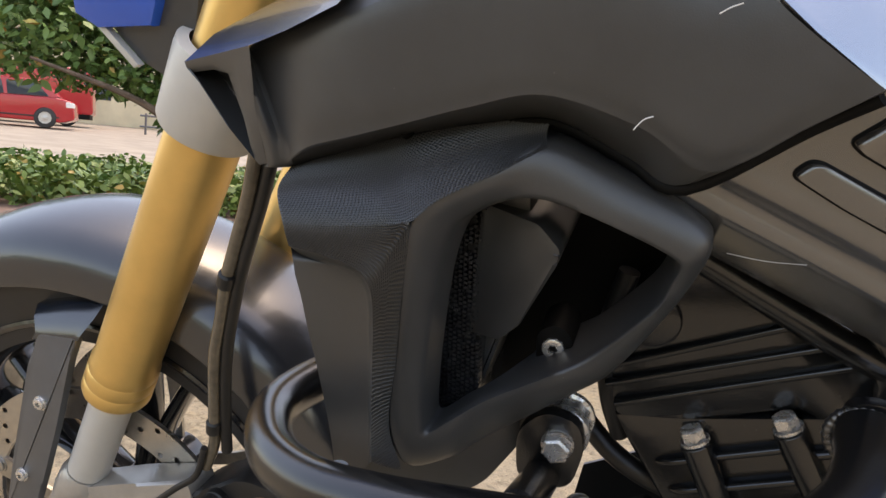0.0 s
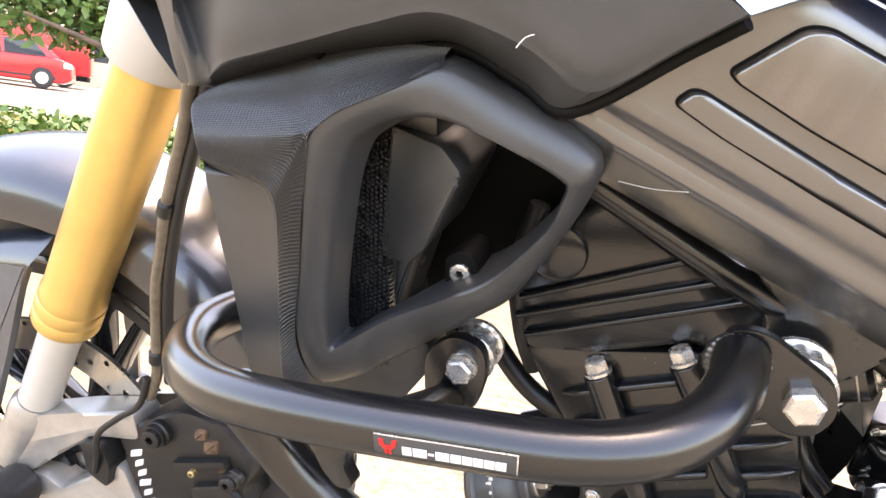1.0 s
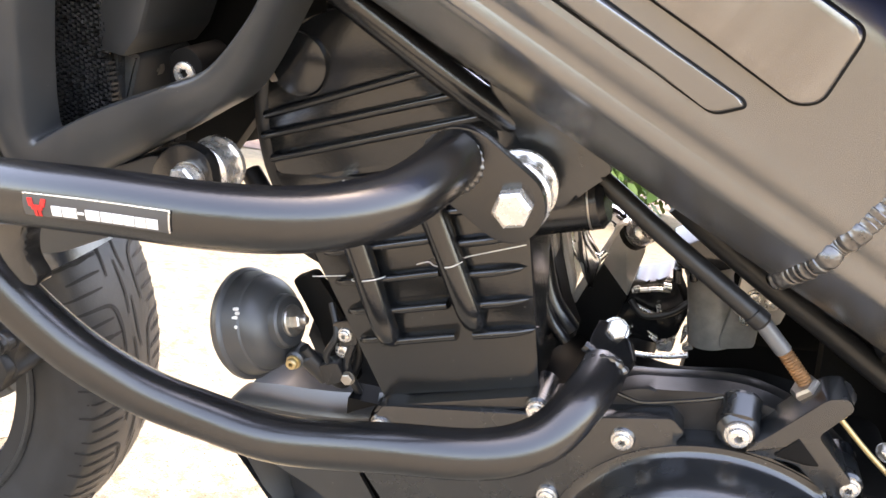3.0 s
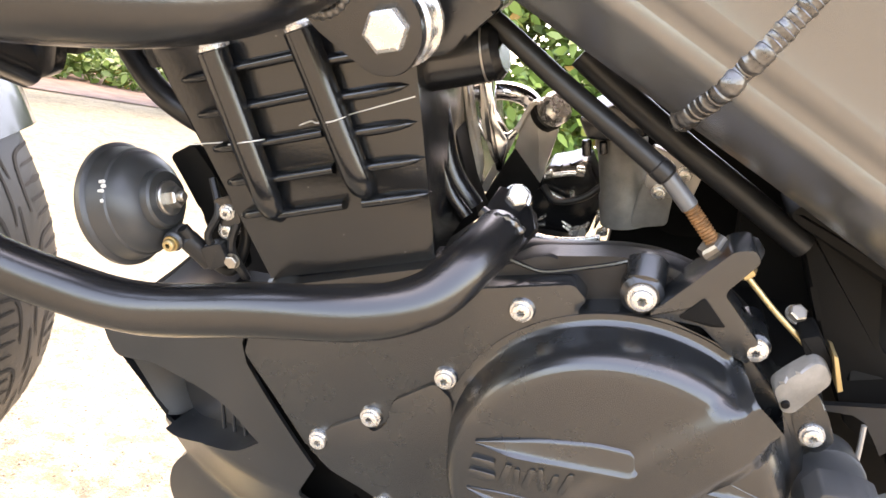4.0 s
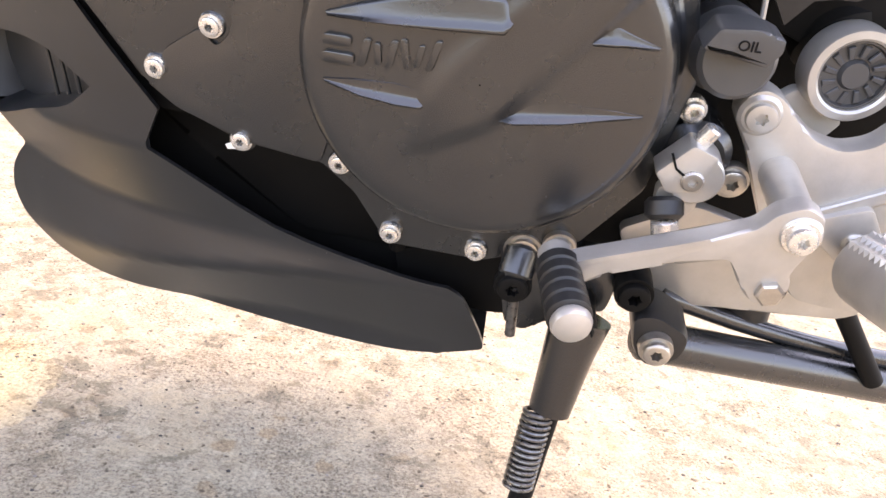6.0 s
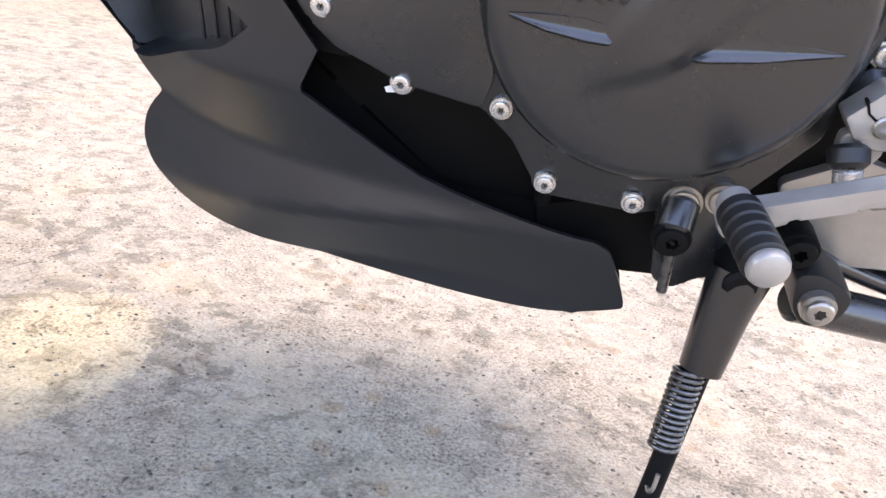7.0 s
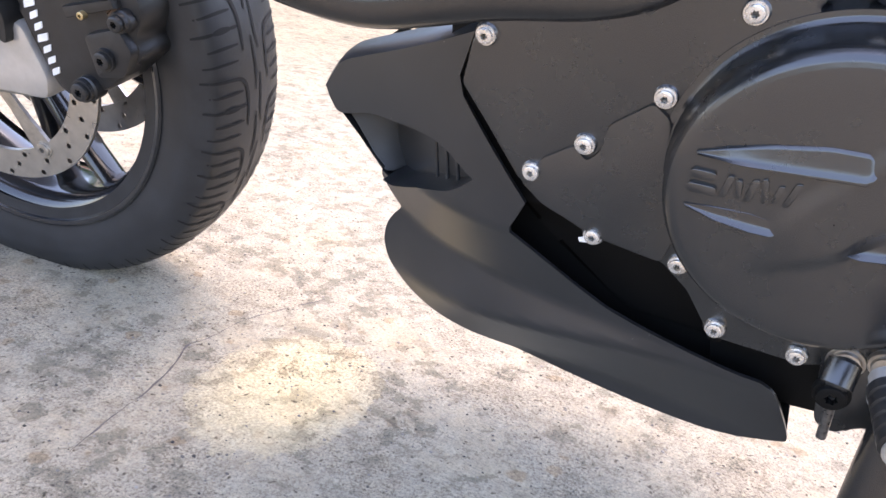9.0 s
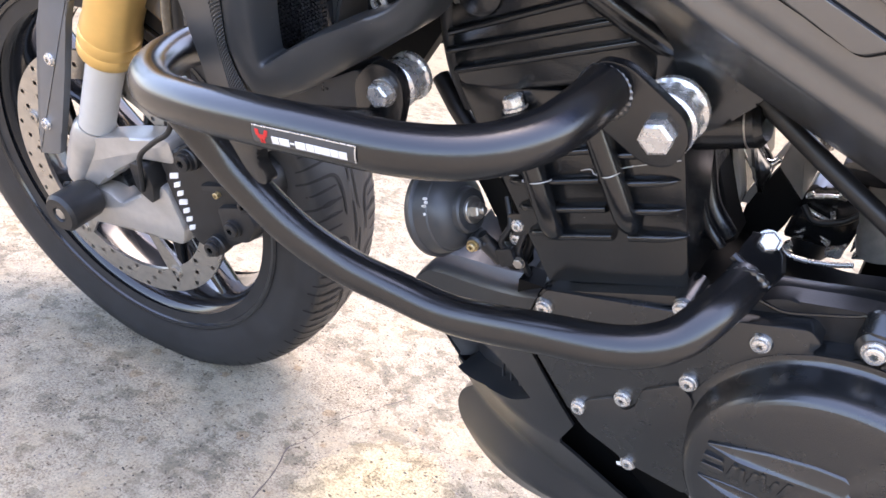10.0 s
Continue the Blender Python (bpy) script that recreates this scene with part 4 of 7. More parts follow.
# lettering on the cover stands as plain raised bars
for u, w, wide, high, slant in ((0.0300, 0.3622, 0.0066, 0.0026, 0.0), (0.0308, 0.3542, 0.0074, 0.0028, 0.0), (0.0422, 0.3588, 0.0019, 0.0068, 0.0012), (0.0480, 0.3592, 0.0017, 0.0052, -0.0006), (0.0540, 0.3600, 0.0019, 0.0068, 0.0012),
                                (0.0600, 0.3612, 0.0017, 0.0070, -0.0014), (0.0660, 0.3612, 0.0017, 0.0056, 0.0010), (0.0722, 0.3626, 0.0017, 0.0074, 0.0018)):
    raised("letter_bar", [(u - wide - slant, w - high), (u - wide + slant, w + high), (u + wide + slant, w + high + 0.0004), (u + wide - slant, w - high + 0.0004)], -0.0316, 0.0022, edge=0.0007)
# clutch arm bracket above the cover
arm = slab("cable_bracket", engine, [(0.090, 0.450), (0.1185, 0.4915), (0.127, 0.4945), (0.1315, 0.489), (0.1205, 0.470), (0.1425, 0.449), (0.1405, 0.437), (0.130, 0.440), (0.115, 0.451)], -0.006, 0.016, "cast", "black cast clutch cable bracket", r=0.003)
# flat dark patch paints the shade of the bracket's recess
slab("web", arm, [(0.1035, 0.4535), (0.1125, 0.4665), (0.1255, 0.4540), (0.119, 0.4525)], -0.0068, -0.005, "dark", bevel=0.0006, r=0.0015)
rod("collar", arm, (0.1215, 0.008, 0.4880), (0.1265, 0.009, 0.4820), 0.0105, "soft")
hex_bolt("nut", arm, (0.1169, 0.0135, 0.4802), 0.0078, 0.009, axis=(-0.75, -0.05, 0.60), material="steel")
hex_bolt("nut", arm, (0.1275, 0.012, 0.4785), 0.0052, 0.006, axis=(0.6, 0, -0.75), material="cable")
bm = bmesh.new()
t0, t1 = Vector((0.0975, 0.0155, 0.4999)), Vector((0.1129, 0.0135, 0.4852))
lathe(bm, [(1e-5, 0.0)] + [(0.0039 if k % 2 else 0.0032, (t1 - t0).length * k / 26) for k in range(27)] + [(1e-5, (t1 - t0).length)], t0, t1 - t0, 16)
part("thread", bm, "rust", arm, "rusty threaded end")
bar("outer_cable", arm, [(-0.0154, 0.0340, 0.5664), (0.0033, 0.0320, 0.5558), (0.0283, 0.0280, 0.5414), (0.0559, 0.0220, 0.5272), (0.0802, 0.0180, 0.5143)], 0.0053, "soft")
rod("cable_sleeve", arm, (0.0827, 0.0175, 0.5128), (0.0981, 0.0155, 0.4994), 0.0043, "grey", "dull grey sleeve")
rod("cable_ferrule", arm, (0.0772, 0.0182, 0.5158), (0.0851, 0.0172, 0.5114), 0.0057, "soft")
bar("wire", arm, [(0.131, 0.012, 0.4735), (0.147, 0.008, 0.461), (0.164, 0.004, 0.4495)], 0.0015, "cable", "twisted brass wire")
slab("release_arm", arm, [(0.158, 0.456), (0.166, 0.460), (0.176, 0.447), (0.178, 0.438), (0.170, 0.440), (0.162, 0.450)], -0.004, 0.014, "dark", r=0.002)
slab("release_clip", arm, [(0.172, 0.455), (0.1745, 0.454), (0.182, 0.438), (0.180, 0.4365)], -0.010, 0.004, "cable", bevel=0.0005)
slab("release_cap", arm, [(0.1505, 0.4345), (0.1570, 0.4425), (0.1662, 0.4508), (0.1715, 0.4490), (0.1779, 0.4400), (0.1650, 0.4208), (0.1590, 0.4215)], -0.013, -0.002, "alloy", "grey metal release lever", bevel=0.003, r=0.004, tilt=lambda u, w: (u - 0.165) * 0.35)
rod("lever_eye", arm, (0.1590, -0.0170, 0.4275), (0.1590, -0.008, 0.4275), 0.0020, "dark", seg=12)
hex_bolt("bolt", arm, (0.158, 0.014, 0.459), 0.0045, 0.004, axis=(0.1, -0.6, 0.8), material="steel")
slab("screw_tab", side, [(0.166, 0.425), (0.175, 0.430), (0.184, 0.418), (0.192, 0.404), (0.186, 0.395), (0.176, 0.398), (0.168, 0.412)], -0.0015, 0.01, "cast", r=0.004)
# raised top edge of the case
bar("top_ridge", engine, [(0.0116, 0.0320, 0.4437), (0.0292, 0.0320, 0.4479), (0.0467, 0.0340, 0.4501), (0.0638, 0.0360, 0.4530), (0.0811, 0.0400, 0.4543), (0.0994, 0.0460, 0.4515), (0.1228, 0.0500, 0.4421), (0.1523, 0.0500, 0.4221)], 0.011, "soft")
slab("top_deck", engine, [(0.0088, 0.4447), (0.0325, 0.4596), (0.0489, 0.4632), (0.0674, 0.4679), (0.0833, 0.4705), (0.0998, 0.4695), (0.1203, 0.4631), (0.1429, 0.4407), (0.1067, 0.4434), (0.0520, 0.4347), (0.0112, 0.4303)], 0.012, 0.026, "soft", bevel=0.004, r=0.006)
bar("top_seam", engine, [(0.0163, 0.0120, 0.4550), (0.0284, 0.0120, 0.4524), (0.0386, 0.0120, 0.4519), (0.0558, 0.0120, 0.4583), (0.0710, 0.0120, 0.4648), (0.0808, 0.0140, 0.4695)], 0.0012, "powder", seg=8)
slab("rear_deck", engine, [(-0.010, 0.395), (0.020, 0.404), (0.075, 0.404), (0.110, 0.418), (0.160, 0.425), (0.185, 0.400)], 0.050, 0.125, "dark", bevel=0.004, r=0.006)
rod("cap_bolt_post", engine, (0.086, 0.016, 0.470), (0.086, 0.004, 0.459), 0.010, "cast")
# oil filler
cap = bmesh.new()
lathe(cap, [(0.0, 0.021), (0.0150, 0.0205), (0.0172, 0.018), (0.0180, 0.0), (0.0195, -0.002), (0.0200, -0.02)], (0.1985, 0.004, 0.375), (0.06, -1, 0.14), 40)
filler = part("oil_filler_cap", cap, "plastic", engine, "black plastic oil filler cap")
slab("grip_bar", filler, [(0.180, 0.384), (0.185, 0.394), (0.199, 0.396), (0.206, 0.395), (0.212, 0.393), (0.2125, 0.388), (0.208, 0.3805), (0.192, 0.3835)], -0.029, -0.010, "plastic", bevel=0.0022, r=0.0016)
text = bpy.data.curves.new("oil_text", "FONT")
text.body, text.size, text.extrude = "OIL", 0.0062, 0.0003
t_ob = new("oil_text", text)
t_ob.matrix_world = pose(0.1935, -0.0293, 0.3865, 90, -3, 0)
mesh = bpy.data.meshes.new_from_object(t_ob.evaluated_get(bpy.context.evaluated_depsgraph_get()))
mesh.transform(t_ob.matrix_world)
bpy.data.objects.remove(t_ob)
mesh.materials.append(M["dark"])
word = new("raised_word", mesh)
word.parent = filler
screw("screw", engine, (0.193, 0.004, 0.345), 0.0052, 0.005)
# cylinder block: plate with ribs and bolt towers
block = slab("cylinder_block", engine, [(-0.185, 0.535), (-0.176, 0.520), (-0.108, 0.408), (-0.017, 0.443), (-0.0405, 0.545), (-0.060, 0.560), (-0.150, 0.540)], 0.012, 0.22, "block", "black ribbed cylinder block", bevel=0.003)
slab("block_foot", block, [(-0.110, 0.402), (-0.107, 0.408), (-0.018, 0.444), (-0.014, 0.437)], 0.002, 0.03, "block", bevel=0.001)
slab("side_web", block, [(-0.0490, 0.5161), (-0.0375, 0.5152), (-0.0263, 0.4880), (-0.0164, 0.4627), (-0.0068, 0.4453), (-0.0215, 0.4287), (-0.0361, 0.4326)], 0.075, 0.10, "dark", bevel=0.002)
for (u0, w0), (u1, w1) in (((-0.1400, 0.531), (-0.104, 0.447)), ((-0.0958, 0.549), (-0.056, 0.471))):
    top, low = Vector((u0, 0.004, w0)), Vector((u1, 0.006, w1))
    part("bolt_tower", tube(bmesh.new(), [top, top.lerp(low, 0.35), top.lerp(low, 0.78), top.lerp(low, 0.90) + Vector((0, 0.002, 0)), low + Vector((0, 0.008, 0))], lambda t: 0.0080 - 0.0012 * t - 0.003 * max(0, t - 0.8) / 0.2, 24, sub=5), "block", block)
    t0 = Vector((u0, 0.006, w0))
    dirn = (Vector((u0, 0.006, w0)) - Vector((u1, 0.004, w1))).normalized()
    hex_bolt("bolt", block, t0 + dirn * 0.001, 0.0066, 0.008, axis=dirn, flange=1.2, label="zinc bolt head")


def rib(name, parent, a, b, v, high, thick, material="block", pointed=True):
    """A ridge from a to b in the side plane, running to a point at its far end."""
    a, b = Vector(a), Vector(b)
    d = (b - a).normalized()
    n = Vector((-d.y, d.x))
    rows = []
    for k in range(9):
        t = k / 8
        k_w = math.sqrt(max(0.0, 1 - max(0, (t - 0.4) / 0.6) ** 2)) if pointed else 1.0
        k_w = max(k_w, 0.03)
        c = a.lerp(b, t)
        rows.append([(c.x + n.x * thick * x * k_w, v - high * k_w * y, c.y + n.y * thick * x * k_w) for x, y in ((-1, -0.3), (-0.9, 0.5), (-0.55, 0.9), (0, 1), (0.55, 0.9), (0.9, 0.5), (1, -0.3))])
    bm = bmesh.new()
    g = loft(bm, rows)
    bm.faces.new(g[0]), bm.faces.new(g[-1])
    return part(name, bm, material, parent, "", sharp=60)


for k in range(5):
    f = k / 4
    a = Vector((-0.082, 0.536)).lerp(Vector((-0.058, 0.468)), f)
    rib("rib", block, a, a + Vector((0.034, 0.0125)), 0.0125, 0.0075, 0.0032)
    a = Vector((-0.138, 0.520)).lerp(Vector((-0.110, 0.448)), f)
    rib("rib", block, a, a + Vector((0.042, 0.0165)), 0.0125, 0.0075, 0.0030, pointed=False)
    a = Vector((-0.136, 0.520)).lerp(Vector((-0.112, 0.450)), f)
    rib("rib", block, a, a - Vector((0.026 - 0.012 * f, 0.010 - 0.004 * f)), 0.0125, 0.0070, 0.0030)
bar("gasket", block, [(-0.1577, 0.0115, 0.4766), (-0.1330, 0.0110, 0.4835), (-0.1303, 0.0035, 0.4848), (-0.1196, -0.0032, 0.4903), (-0.1125, 0.0035, 0.4913), (-0.1109, 0.0115, 0.4910), (-0.0916, 0.0115, 0.5028),
                      (-0.0843, 0.0035, 0.5060), (-0.0747, -0.0032, 0.5103), (-0.0693, 0.0025, 0.5125), (-0.0686, 0.0115, 0.5119), (-0.0387, 0.0115, 0.5264)], 0.00030, "white", "thin pale gasket line", seg=6)
head = slab("cylinder_head", engine, [(-0.205, 0.575), (-0.200, 0.600), (-0.180, 0.622), (-0.140, 0.640), (-0.095, 0.625), (-0.060, 0.590), (-0.040, 0.530), (-0.095, 0.560), (-0.150, 0.540), (-0.186, 0.530)], 0.016, 0.22, "block", "black cylinder head cover with slanted ribs", bevel=0.004, r=0.006)
for a, b in (((-0.195, 0.569), (-0.095, 0.614)), ((-0.196, 0.557), (-0.078, 0.604)), ((-0.190, 0.545), (-0.064, 0.595))):
    rib("rib", head, a, b, 0.0165, 0.005, 0.0026, pointed=False)
bm = bmesh.new()
lathe(bm, [(0.0, 0.004), (0.014, 0.004), (0.0165, 0.003), (0.0175, 0.0005), (0.018, -0.01)], (-0.177, 0.016, 0.600), (0, -1, 0), 32)
part("round_boss", bm, "block", head)
slab("head_step", head, [(-0.165, 0.612), (-0.105, 0.632), (-0.085, 0.640), (-0.120, 0.665), (-0.170, 0.660)], 0.022, 0.2, "block", bevel=0.004)
hex_bolt("bolt", head, (-0.190, 0.016, 0.592), 0.004, 0.004, material="steel", flange=0)
warp_to_view(head)

# horn on its bracket
HORN, HA = Vector((-0.1700, 0.0134, 0.4425)), Vector((-0.932, 0.064, -0.357))
bm = bmesh.new()
lathe(bm, [(0.0, 0.037), (0.026, 0.037), (0.0325, 0.0352), (0.0346, 0.0322), (0.0347, 0.0292), (0.0335, 0.0280), (0.0322, 0.0275), (0.0318, 0.0262), (0.0308, 0.0208), (0.0299, 0.0180), (0.0288, 0.0172),
           (0.0278, 0.0138), (0.0246, 0.0098), (0.0190, 0.0066), (0.0168, 0.0060), (0.0162, 0.0020), (0.0148, 0.0008), (0.0, 0.0008)], HORN, HA, 64)
horn = part("horn", bm, "shell", bike, "round black horn with a central nut", sharp=30)
bm = bmesh.new()
lathe(bm, [(0.0, 0.0016), (0.0092, 0.0016), (0.0098, 0.0008), (0.0098, -0.001)], HORN, -HA, 32)
part("washer", bm, "steel", horn)
hex_bolt("nut", horn, HORN - HA * 0.0014, 0.0062, 0.006, axis=-HA, material="steel", flange=0)
rod("stud", horn, HORN, HORN - HA * 0.0105, 0.0030, "steel", seg=14)
slab("horn_bracket", horn, [(-0.180, 0.460), (-0.165, 0.470), (-0.140, 0.440), (-0.130, 0.400), (-0.145, 0.395), (-0.160, 0.430)], 0.030, 0.036, "dark", r=0.004)
x, y, a = basis(-HA)
near = Vector((-0.0243, -0.0236, 0.0082))
near = (near - HA * near.dot(HA)).normalized()
over = HA.cross(near)
for d, o, long in ((0.0188, 0.004, 0.0016), (0.0176, 0.0015, 0.0012), (0.0192, -0.001, 0.0016), (0.0180, -0.0065, 0.0006)):
    c = HORN + HA * d + near * 0.0299 + over * o
    rod("paint_mark", horn, c - HA * long, c + HA * long, 0.0011, "white", seg=6)
bar("cable_loom", bike, [(-0.150, 0.03, 0.480), (-0.170, 0.026, 0.490), (-0.190, 0.03, 0.500), (-0.215, 0.04, 0.520)], 0.0065, "soft", "black cable loom")
bar("connector_lead", horn, [(-0.160, 0.010, 0.428), (-0.150, 0.016, 0.412), (-0.138, 0.025, 0.400), (-0.132, 0.03, 0.42), (-0.136, 0.03, 0.440)], 0.0035, "soft")
rod("connector", horn, (-0.1650, 0.020, 0.4205), (-0.1640, 0.005, 0.4200), 0.0058, "shell")
rod("connector", horn, (-0.160, 0.012, 0.422), (-0.146, 0.018, 0.406), 0.0060, "soft")
screw("screw", horn, (-0.1640, 0.0045, 0.4198), 0.0036, 0.004, material="cable")
screw("screw", horn, (-0.138, 0.020, 0.428), 0.0045, 0.004)

bar("horn_wire", horn, [(-0.150, 0.024, 0.455), (-0.142, 0.016, 0.440), (-0.146, 0.012, 0.425), (-0.138, 0.018, 0.412), (-0.128, 0.022, 0.402)], 0.0022, "soft", seg=8)
bar("horn_wire", horn, [(-0.140, 0.028, 0.462), (-0.132, 0.020, 0.440), (-0.134, 0.016, 0.420), (-0.126, 0.020, 0.400)], 0.0026, "soft", seg=8)
slab("wire_plug", horn, [(-0.150, 0.418), (-0.138, 0.424), (-0.132, 0.412), (-0.144, 0.405)], 0.010, 0.022, "soft", bevel=0.0015, r=0.002)
slab("bracket_tab", horn, [(-0.146, 0.446), (-0.134, 0.452), (-0.128, 0.436), (-0.140, 0.430)], 0.016, 0.020, "powder", bevel=0.001, r=0.003)
screw("screw", horn, (-0.1365, 0.0155, 0.441), 0.0036, 0.003)
hex_bolt("bolt", horn, (-0.131, 0.012, 0.414), 0.0040, 0.003, material="steel")

# ---- belly pan ----
front_v = gentle([(-0.26, 0.066), (-0.234, 0.056), (-0.20, 0.042), (-0.178, 0.030), (-0.139, 0.012), (-0.11, 0.002), (-0.09, 0.0), (0.2, 0.0)])
keel_v = gentle([(-0.21, 0.068), (-0.17, 0.052), (-0.14, 0.045), (-0.09, 0.040), (0.0, 0.025), (0.09, 0.012), (0.13, 0.008)])
crease_w = gentle([(-0.21, 0.236), (-0.183, 0.229), (-0.158, 0.219), (-0.123, 0.221), (-0.094, 0.221), (-0.065, 0.221), (0.0, 0.219), (0.044, 0.217), (0.10, 0.214)])
crease_v = gentle([(-0.21, 0.060), (-0.17, 0.046), (-0.116, 0.024), (-0.065, 0.012), (0.0, 0.006), (0.10, 0.002), (0.13, 0.002)])
shelf_w = gentle([(-0.21, 0.172), (-0.198, 0.170), (-0.164, 0.168), (-0.137, 0.175), (-0.106, 0.183), (-0.072, 0.192), (-0.028, 0.201), (0.018, 0.208), (0.06, 0.211), (0.13, 0.210)])
shelf_v = gentle([(-0.21, 0.060), (-0.198, 0.056), (-0.164, 0.041), (-0.137, 0.025), (-0.106, 0.014), (-0.072, 0.005), (-0.028, 0.001), (0.018, 0.002), (0.06, 0.003), (0.13, 0.002)])


def pan_depth(u, w):
    """Upper flank, then a shelf that stands out below the crease, then the keel that tucks in."""
    c, s = crease_w(u), shelf_w(u)
    if w >= c:
        t = min(1.0, (w - c) / 0.05)
        return crease_v(u) * (1 - t) + front_v(u) * t
    if w >= s:
        t = (c - w) / max(c - s, 1e-4)
        return crease_v(u) * (1 - t) + shelf_v(u) * t
    t = min(1.0, (s - w) / 0.05)
    return shelf_v(u) + (keel_v(u) - shelf_v(u)) * t


pan_top = spline([(-0.1125, 0.3950, 0), (-0.1291, 0.3862, 0), (-0.1468, 0.3770, 0), (-0.1776, 0.3610, 0), (-0.2128, 0.3435, 0), (-0.2342, 0.3318, 0), (-0.2450, 0.3196, 0), (-0.2543, 0.3063, 0)], 4)
pan_mouth = spline([(-0.2497, 0.2975, 0), (-0.2380, 0.2905, 0), (-0.205, 0.304, 0), (-0.178, 0.310, 0), (-0.150, 0.3145, 0), (-0.130, 0.312, 0), (-0.107, 0.299, 0)], 5)
pan_sill = spline([(-0.107, 0.299, 0), (-0.125, 0.283, 0), (-0.150, 0.272, 0), (-0.178, 0.2580, 0), (-0.190, 0.2560, 0), (-0.1975, 0.2575, 0)], 5)[1:]
pan_keel = spline([(-0.1985, 0.2520, 0), (-0.1935, 0.2430, 0), (-0.187, 0.2350, 0), (-0.1825, 0.2285, 0), (-0.190, 0.2180, 0), (-0.197, 0.206, 0), (-0.2005, 0.191, 0), (-0.1985, 0.179, 0), (-0.192, 0.169, 0), (-0.178, 0.159, 0), (-0.160, 0.152, 0), (-0.130, 0.1455, 0), (-0.093, 0.1410, 0), (-0.001, 0.143, 0), (0.060, 0.1480, 0), (0.093, 0.1560, 0), (0.1165, 0.1672, 0), (0.1202, 0.1705, 0)], 5)
pan_tail = [(0.1195, 0.1745), (0.1161, 0.1830), (0.1115, 0.1925), (0.1072, 0.2010), (0.1035, 0.2075), (0.0995, 0.2112), (0.0935, 0.2140), (0.0800, 0.2142), (0.0657, 0.2155), (0.0470, 0.2183), (0.0296, 0.2215), (0.0100, 0.2257), (-0.0093, 0.2312), (-0.0295, 0.2410), (-0.0500, 0.2528), (-0.0775, 0.2700), (-0.0780, 0.2740), (-0.0695, 0.295), (-0.1180, 0.353), (-0.1215, 0.365)]
pan_line = [(p.x, p.y) for p in pan_top + pan_mouth + pan_sill + pan_keel] + pan_tail
pan = part("belly_pan", skin(bmesh.new(), pan_line, pan_depth, 0.005, 0.003), "belly", bike, "matt black plastic belly pan with a side scoop", sharp=50)
bm = bmesh.new()
loft(bm, [spline([(-0.250, 0.064, 0.309), (-0.2255, 0.058, 0.287), (-0.2080, 0.054, 0.267), (-0.1985, 0.052, 0.2550)], 4), spline([(-0.232, 0.064, 0.310), (-0.211, 0.064, 0.292), (-0.196, 0.064, 0.270), (-0.184, 0.062, 0.2535)], 4),
          spline([(-0.196, 0.075, 0.318), (-0.190, 0.080, 0.298), (-0.186, 0.080, 0.274), (-0.176, 0.078, 0.255)], 4)])
part("scoop_cheek", bm, "soft", pan)
slab("scoop_back", pan, [(-0.196, 0.245), (-0.196, 0.320), (-0.105, 0.322), (-0.100, 0.285)], 0.072, 0.076, "belly", tilt=lambda u, w: max(-0.055, -(u + 0.20) * 0.55))
bm = bmesh.new()
sill = [Vector((p.x, front_v(p.x) + 0.001, p.y)) for p in pan_sill[:-4]]
loft(bm, [sill, [p + Vector((0.004, 0.012, 0.002)) for p in sill], [p + Vector((0.010, 0.040, 0.001)) for p in sill]])
part("scoop_floor", bm, "belly", pan)
for k in range(3):
    rod("vane", pan, (-0.146 + 0.010 * k, 0.036 - 0.005 * k, 0.270 + 0.005 * k), (-0.150 + 0.010 * k, 0.036 - 0.005 * k, 0.316), 0.0014, "belly", seg=8)
bm = bmesh.new()
brim = [Vector((p.x, pan_depth(p.x, p.y), p.y)) for p in pan_top]
loft(bm, [brim, [p + Vector((0.000, 0.003, 0.0030)) for p in brim], [p + Vector((0.001, 0.009, 0.0062)) for p in brim], [p + Vector((0.003, 0.018, 0.0085)) for p in brim], [p + Vector((0.006, 0.022, 0.004)) for p in brim],
          [p + Vector((0.016, 0.034, -0.035)) for p in brim], [p + Vector((0.020, 0.060, -0.080)) for p in brim]])
part("pan_lip", bm, "belly", pan)
part("far_half", skin(bmesh.new(), [(-0.10, 0.39), (-0.24, 0.35), (-0.25, 0.30), (-0.20, 0.18), (-0.10, 0.14), (0.12, 0.17), (0.10, 0.21), (-0.05, 0.26)], lambda u, w: 2 * MID - pan_depth(u, w) + 0.01, 0.02, 0.003), "belly", pan)
bm = bmesh.new()
floor_edge = [(-0.160, 0.05, 0.152), (-0.140, 0.046, 0.147), (-0.093, 0.040, 0.141), (0.0, 0.027, 0.144), (0.093, 0.014, 0.153), (0.120, 0.012, 0.169)]
loft(bm, [[Vector(p) for p in floor_edge], [Vector((p[0], MID, p[2] - 0.012)) for p in floor_edge], [Vector((p[0], 2 * MID - p[1], p[2])) for p in floor_edge]])
part("pan_floor", bm, "belly", pan)
bm = bmesh.new()
nose = [Vector((x, pan_depth(x, z) + 0.0015, z)) for x, z in [(p.x, p.y) for p in pan_top[-6:]] + [(-0.2497, 0.2975), (-0.2380, 0.2905), (-0.2200, 0.2790), (-0.1985, 0.2575)] + [(p.x, p.y) for p in pan_keel[:56]]]
loft(bm, [nose, [Vector((p.x + 0.002, MID, p.z)) for p in nose], [Vector((p.x, 2 * MID - p.y, p.z)) for p in nose]])
part("pan_nose", bm, "belly", pan)
